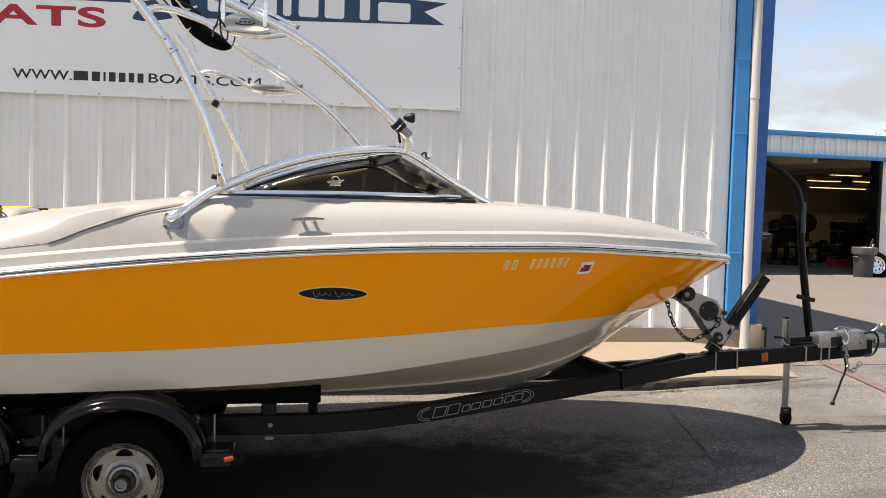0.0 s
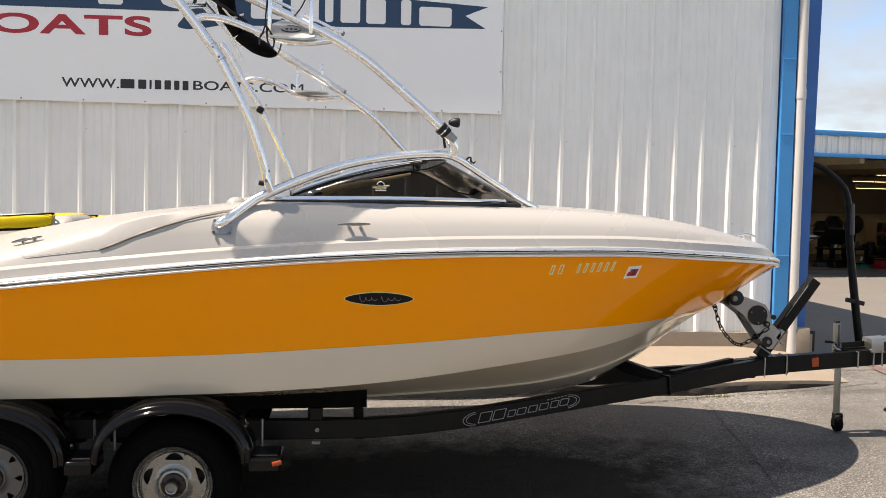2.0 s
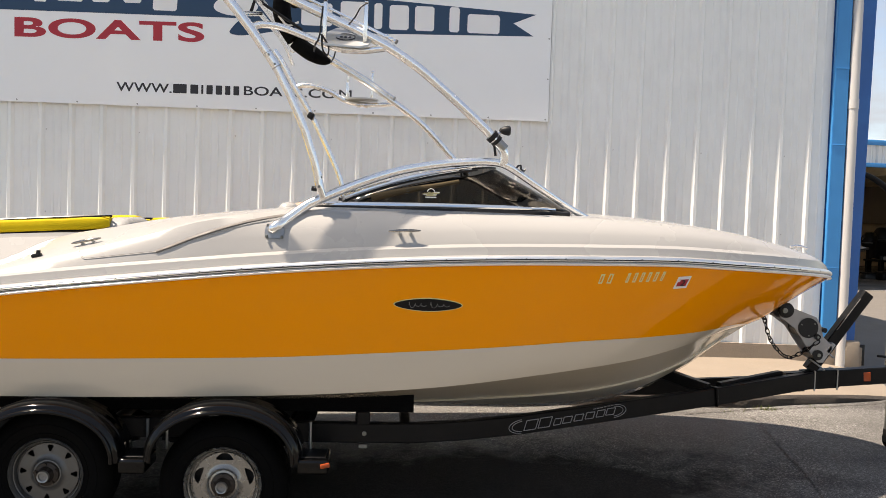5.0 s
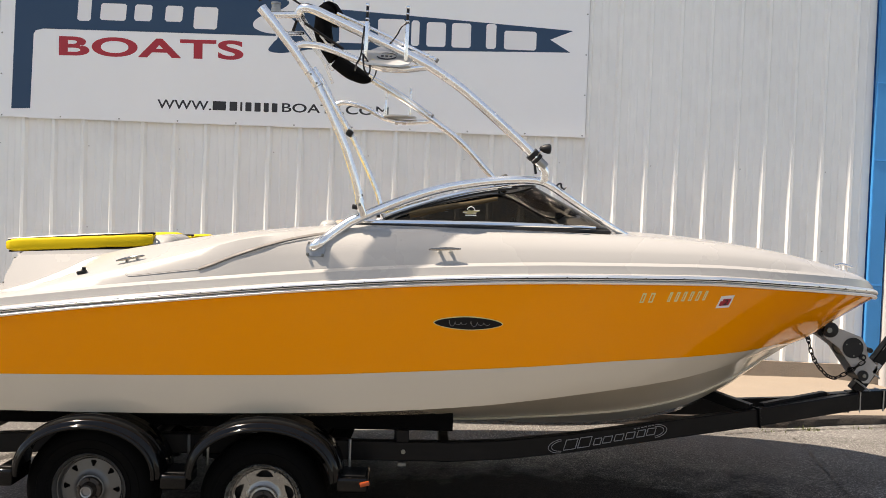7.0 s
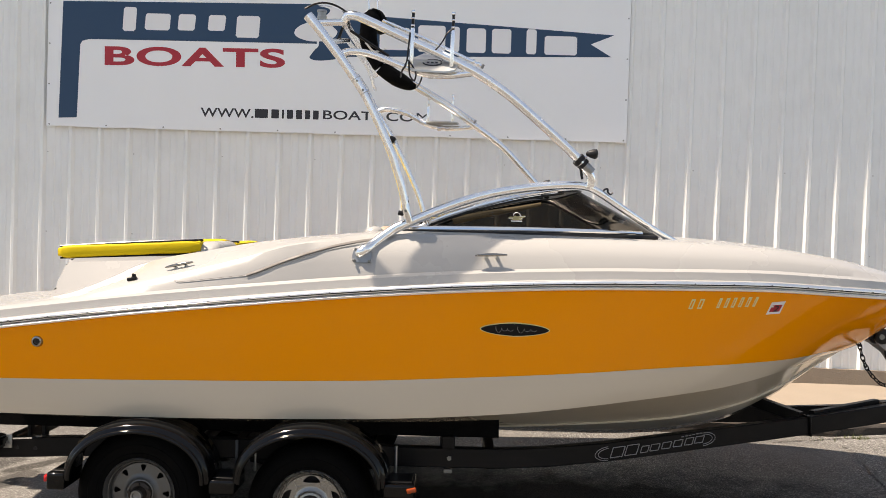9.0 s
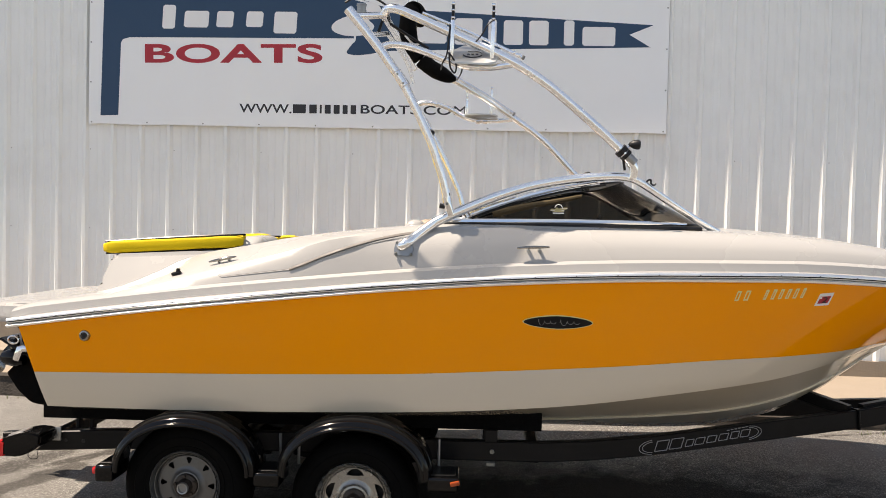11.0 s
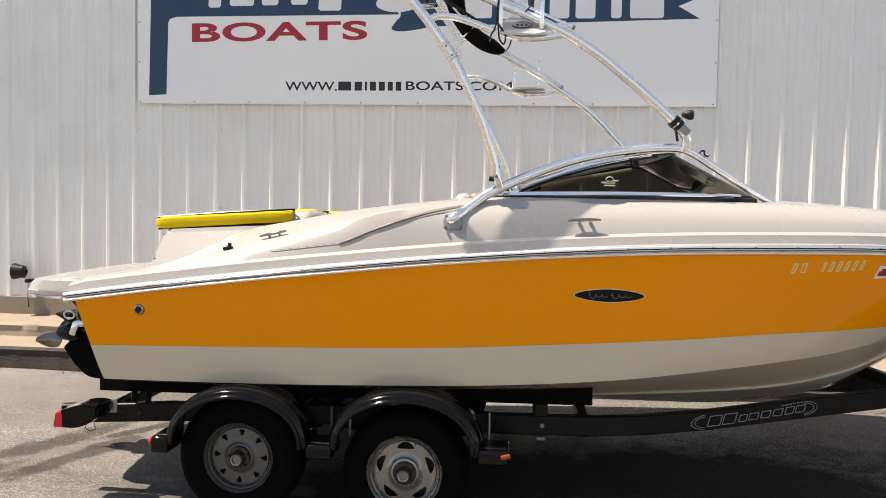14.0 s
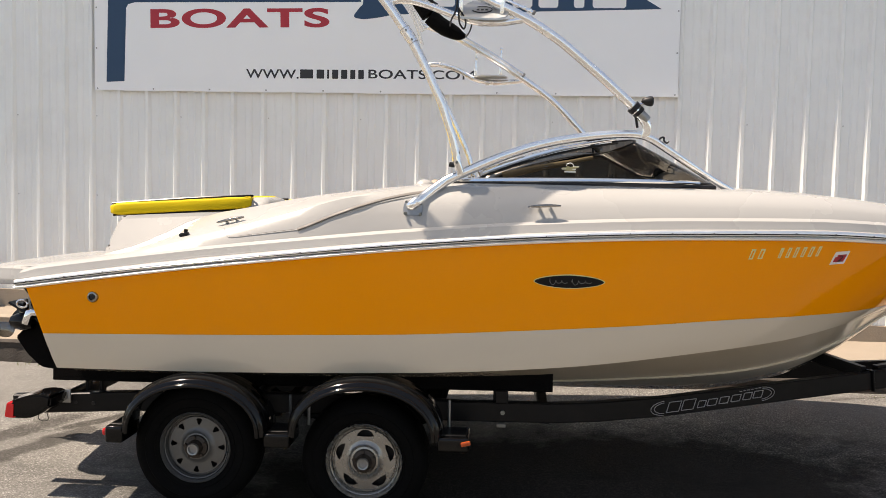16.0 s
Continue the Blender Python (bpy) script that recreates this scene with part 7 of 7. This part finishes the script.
for k in range(14):
    h, w = rnd.uniform(0.12, 0.3), rnd.uniform(0.08, 0.16)
    b = shop_thing("parts_bin", "small workshop container on a shelf", "container", 6.45 + 0.14 * (k % 5), 5.5 + rnd.uniform(-0.05, 0.05), [("tub", pot(w * 0.5, w * 0.55, h) if k % 2 else box((w, 0.16, h), (0, 0, h / 2), 0.012, 1), ("black", "frame", "banner_red", "kerb", "bin_grey", "black", "banner_blue")[k % 7])], group="workshop containers")
    b.location.z += (0.115, 0.515, 0.915)[k % 3]
shop_thing("trash_bin", "grey plastic bin with a clear liner outside the workshop door", "bin", 1.95, -0.82, [("body", lathe([(0.001, 0.0), (0.19, 0.0), (0.2, 0.02), (0.235, 0.66), (0.22, 0.66), (0.18, 0.03), (0.001, 0.03)], 32, "z"), "bin_grey"), ("rim", lathe([(0.235, 0.64), (0.26, 0.65), (0.26, 0.69), (0.22, 0.69)], 32, "z"), "bin_grey"), ("liner", loft([[Vector(((r + 0.012 * math.sin(7 * a) + 0.006 * math.sin(17 * a)) * math.cos(a), (r + 0.012 * math.sin(7 * a)) * math.sin(a), z)) for a in (2 * math.pi * q / 56 for q in range(56))] for r, z in ((0.258, 0.56), (0.272, 0.62), (0.27, 0.71), (0.24, 0.72), (0.2, 0.66))], cap=False), "liner"), ("handle", tube([(-0.23, -0.08, 0.5), (-0.27, 0, 0.5), (-0.23, 0.08, 0.5)], 0.015, 8), "bin_grey")] + [("caster", lathe([(0.01, -0.015), (0.04, -0.015), (0.04, 0.015), (0.01, 0.015)], 14, "y", (cx, -0.1, -0.0)), "rubber") for cx in (-0.15, 0.15)])
w = shop_thing("spare_wheel", "silver rimmed wheel leaning by the workshop door", "wheel", 2.25, -0.95, [("tyre", lathe([(0.2, 0.03), (0.21, 0.0), (0.24, -0.012), (0.29, -0.008), (0.32, 0.012), (0.33, 0.06), (0.33, 0.15), (0.31, 0.19), (0.2, 0.2)], 44, "y", (0, 0, 0.33)), "rubber"), ("rim", lathe([(0.001, 0.015), (0.05, 0.012), (0.06, 0.04), (0.1, 0.05), (0.16, 0.045), (0.175, 0.02), (0.205, 0.005)], 40, "y", (0, 0, 0.33)), "aluminium")] + [("rim_slot", box((0.035, 0.02, 0.05), (0.115 * math.cos(q), 0.05, 0.33 + 0.115 * math.sin(q)), 0.008, 1), "black") for q in (2 * math.pi * m / 8 for m in range(8))])
w.rotation_euler = (radians(-16), 0, radians(TURN - 18))
shop_thing("leaning_board", "pale board leaning behind the bin", "board", 2.35, -0.45, [("board", box((0.05, 0.02, 0.95), (0, 0, 0.46), 0.004, 1, (0, 24, 0)), "bin_grey"), ("batten", box((0.04, 0.02, 0.8), (0.09, 0.02, 0.4), 0.004, 1, (0, 20, 0)), "pipe")])
HULL = ((-2.5, 1.0), (-1.0, 1.0), (0.0, 0.92), (0.7, 0.7), (1.15, 0.4), (1.38, 0.12), (1.44, 0.03))
shop_thing("shop_boat", "white runabout parked inside the workshop", "boat", -0.1, 1.6, [("hull", loft([[Vector((x, math.cos(a) * 0.9 * w_, 0.88 + math.sin(a) * 0.3 * w_ + 0.04 * (1 - w_))) for a in np.linspace(math.pi, 2 * math.pi, 14)] for x, w_ in HULL]), "white"), ("deck", loft([[Vector((x, y * w_ * 0.9, 0.9 + 0.14 * (1 - y * y) * w_)) for y in np.linspace(-1, 1, 11)] for x, w_ in HULL], closed=False), "sticker_white"), ("stripe", tube([(-2.5, -0.91, 0.86), (0.0, -0.84, 0.86), (0.7, -0.65, 0.87), (1.15, -0.38, 0.885), (1.42, -0.08, 0.9)], 0.022, 8), "black"), ("cradle", box((2.4, 1.0, 0.5), (-0.9, 0, 0.25), 0.03, 1), "frame"), ("bow_rail", tube([(-0.2, -0.6, 1.0), (0.5, -0.5, 1.14), (1.2, -0.15, 1.16), (1.3, 0.0, 1.1)], 0.012, 8), "chrome"), ("windscreen_frame", tube([(-0.9, -0.7, 1.0), (-0.7, -0.5, 1.35), (-0.6, 0.3, 1.4)], 0.02, 8), "black")])
shop_thing("workbench", "low black workbench piled with tubs", "bench", 4.45, 4.5, [("top", box((1.3, 0.7, 0.05), (0, 0, 0.46), 0.01, 1), "frame"), ("back_box", box((1.0, 0.3, 0.5), (0.1, 0.32, 0.75), 0.03, 2), "black")] + [("leg", box((0.07, 0.07, 0.44), (sx * 0.58, sy * 0.28, 0.22), 0.006, 1), "frame") for sx in (-1, 1) for sy in (-1, 1)])
for k in range(12):
    h = rnd.uniform(0.08, 0.2)
    b = shop_thing("tub", "small pale tub on the workbench", "tub", 3.9 + 0.1 * k, 4.28 + rnd.uniform(-0.07, 0.07), [("cup", pot(0.04, 0.05, h), ("bin_grey", "pipe", "grey_paint", "cushion", "bin_grey", "black")[k % 6])], group="tubs on the workbench")
    b.location.z += 0.485
for k, (u, v, r, h, z) in enumerate(((4.1, 5.0, 0.22, 0.5, 0.75), (4.6, 5.1, 0.26, 0.6, 0.8), (5.0, 4.9, 0.2, 0.9, 0.0), (4.0, 3.6, 0.07, 0.35, 0.0), (4.45, 3.7, 0.08, 0.3, 0.0), (5.25, 4.3, 0.16, 0.7, 0.0))):
    dark = k not in (3, 4)
    b = shop_thing("outboard_cowl" if dark else "canister", "dark outboard motor cover among the clutter" if dark else "bright metal canister on the workshop floor", "motor cover" if dark else "canister", u, v, [("body", lathe([(0.001, 0.0), (r * 0.7, 0.0), (r, h * 0.3), (r, h * 0.7), (r * 0.6, h * 0.96), (0.001, h)], 20, "z"), "black" if dark else "galv"), ("band", lathe([(r, h * 0.35), (r + 0.01, h * 0.38), (r, h * 0.42)], 20, "z"), "grey_paint")], group="workshop clutter")
    b.location.z += z
    if z:
        part("stand", box((0.12, 0.12, z), (0, 0, -z / 2), 0.01, 1), "frame", b)
for u, v, s, mat in ((4.25, 2.55, 0.36, "banner_red"), (3.55, 2.6, 0.2, "teal"), (3.0, 2.9, 0.3, "black"), (5.0, 2.9, 0.3, "black"), (2.7, 3.2, 0.24, "bin_grey")):
    shop_thing("storage_tote", "coloured tote on the workshop floor", "tote", u, v, [("tub", box((s * 1.5, s, s * 0.7), (0, 0, s * 0.35), 0.05, 3), mat), ("lid", box((s * 1.56, s * 1.05, 0.04), (0, 0, s * 0.7 + 0.02), 0.015, 1), "black"), ("handle", tube([(-0.1, 0, s * 0.7 + 0.03), (0, 0, s * 0.7 + 0.1), (0.1, 0, s * 0.7 + 0.03)], 0.012, 8), "black")], group="totes")
shop_thing("shop_fan", "round drum fan on a stand", "fan", 5.4, 5.2, [("drum", lathe([(0.24, -0.1), (0.26, -0.1), (0.26, 0.1), (0.24, 0.1)], 28, "y", (0, 0, 1.15)), "kerb"), ("guard", lathe([(0.001, -0.11), (0.24, -0.1), (0.24, -0.09), (0.001, -0.1)], 28, "y", (0, 0, 1.15)), "kerb"), ("stand", tube([(0, 0.05, 0.0), (0, 0.05, 0.9)], 0.03, 8, curve=False), "black"), ("foot", box((0.5, 0.4, 0.04), (0, 0, 0.02), 0.01, 1), "black")])
for k in range(5):
    b = shop_thing("hanging_tool", "dark tool hung on the workshop back wall", "tool", 9.2 + 0.28 * k, 9.3, [("tool", tube([(0, 0, 0), (0.02, 0, 0.2 + 0.05 * (k % 3)), (0.06 * (k % 2), 0, 0.36)], 0.018, 8), "black")], group="hung tools")
    b.location.z += 0.8
    b.location = b.location + V * 0.16

# ---- trees behind the workshop ----
def tree(at, h, seed):
    r = random.Random(seed)
    e = thing("tree", "leafy green tree behind the workshop roof", "tree", at, group="far trees")
    part("trunk", tube([(0, 0, 0), (0.1, 0, h * 0.4), (0.0, 0.1, h * 0.8)], [0.16, 0.05], 10), "bark", e)
    for k in range(5):
        a = r.uniform(0, 6.28)
        part("limb", tube([(0.05, 0, h * (0.4 + 0.07 * k)), (math.cos(a) * h * 0.12, math.sin(a) * h * 0.12, h * (0.55 + 0.07 * k)), (math.cos(a) * h * 0.2, math.sin(a) * h * 0.2, h * (0.66 + 0.06 * k))], [0.06, 0.015], 7), "bark", e)
    verts, faces = [], []
    clumps = [(Vector((r.gauss(0, h * 0.13), r.gauss(0, h * 0.13), h * r.uniform(0.5, 0.98))), r.uniform(0.3, 0.7)) for _ in range(34)]
    for c, s in clumps:
        for _ in range(95):
            p = c + Vector((r.gauss(0, s * 0.5), r.gauss(0, s * 0.5), r.gauss(0, s * 0.4)))
            a = Vector((r.uniform(-1, 1), r.uniform(-1, 1), r.uniform(-1, 1))).normalized() * r.uniform(0.045, 0.085)
            b = a.orthogonal().normalized() * a.length * 0.55
            i = len(verts)
            verts += [p - a, p + b, p + a, p - b]
            faces.append((i, i + 1, i + 2, i + 3))
    me = bpy.data.meshes.new("crown")
    me.from_pydata([tuple(v) for v in verts], [], faces)
    me.materials.append(M["leaf"])
    ob = new("crown", me)
    ob.parent = e


tree((22.6, 28.6, 0.2), 4.25, 3)
tree((24.9, 29.0, 0.2), 4.6, 8)
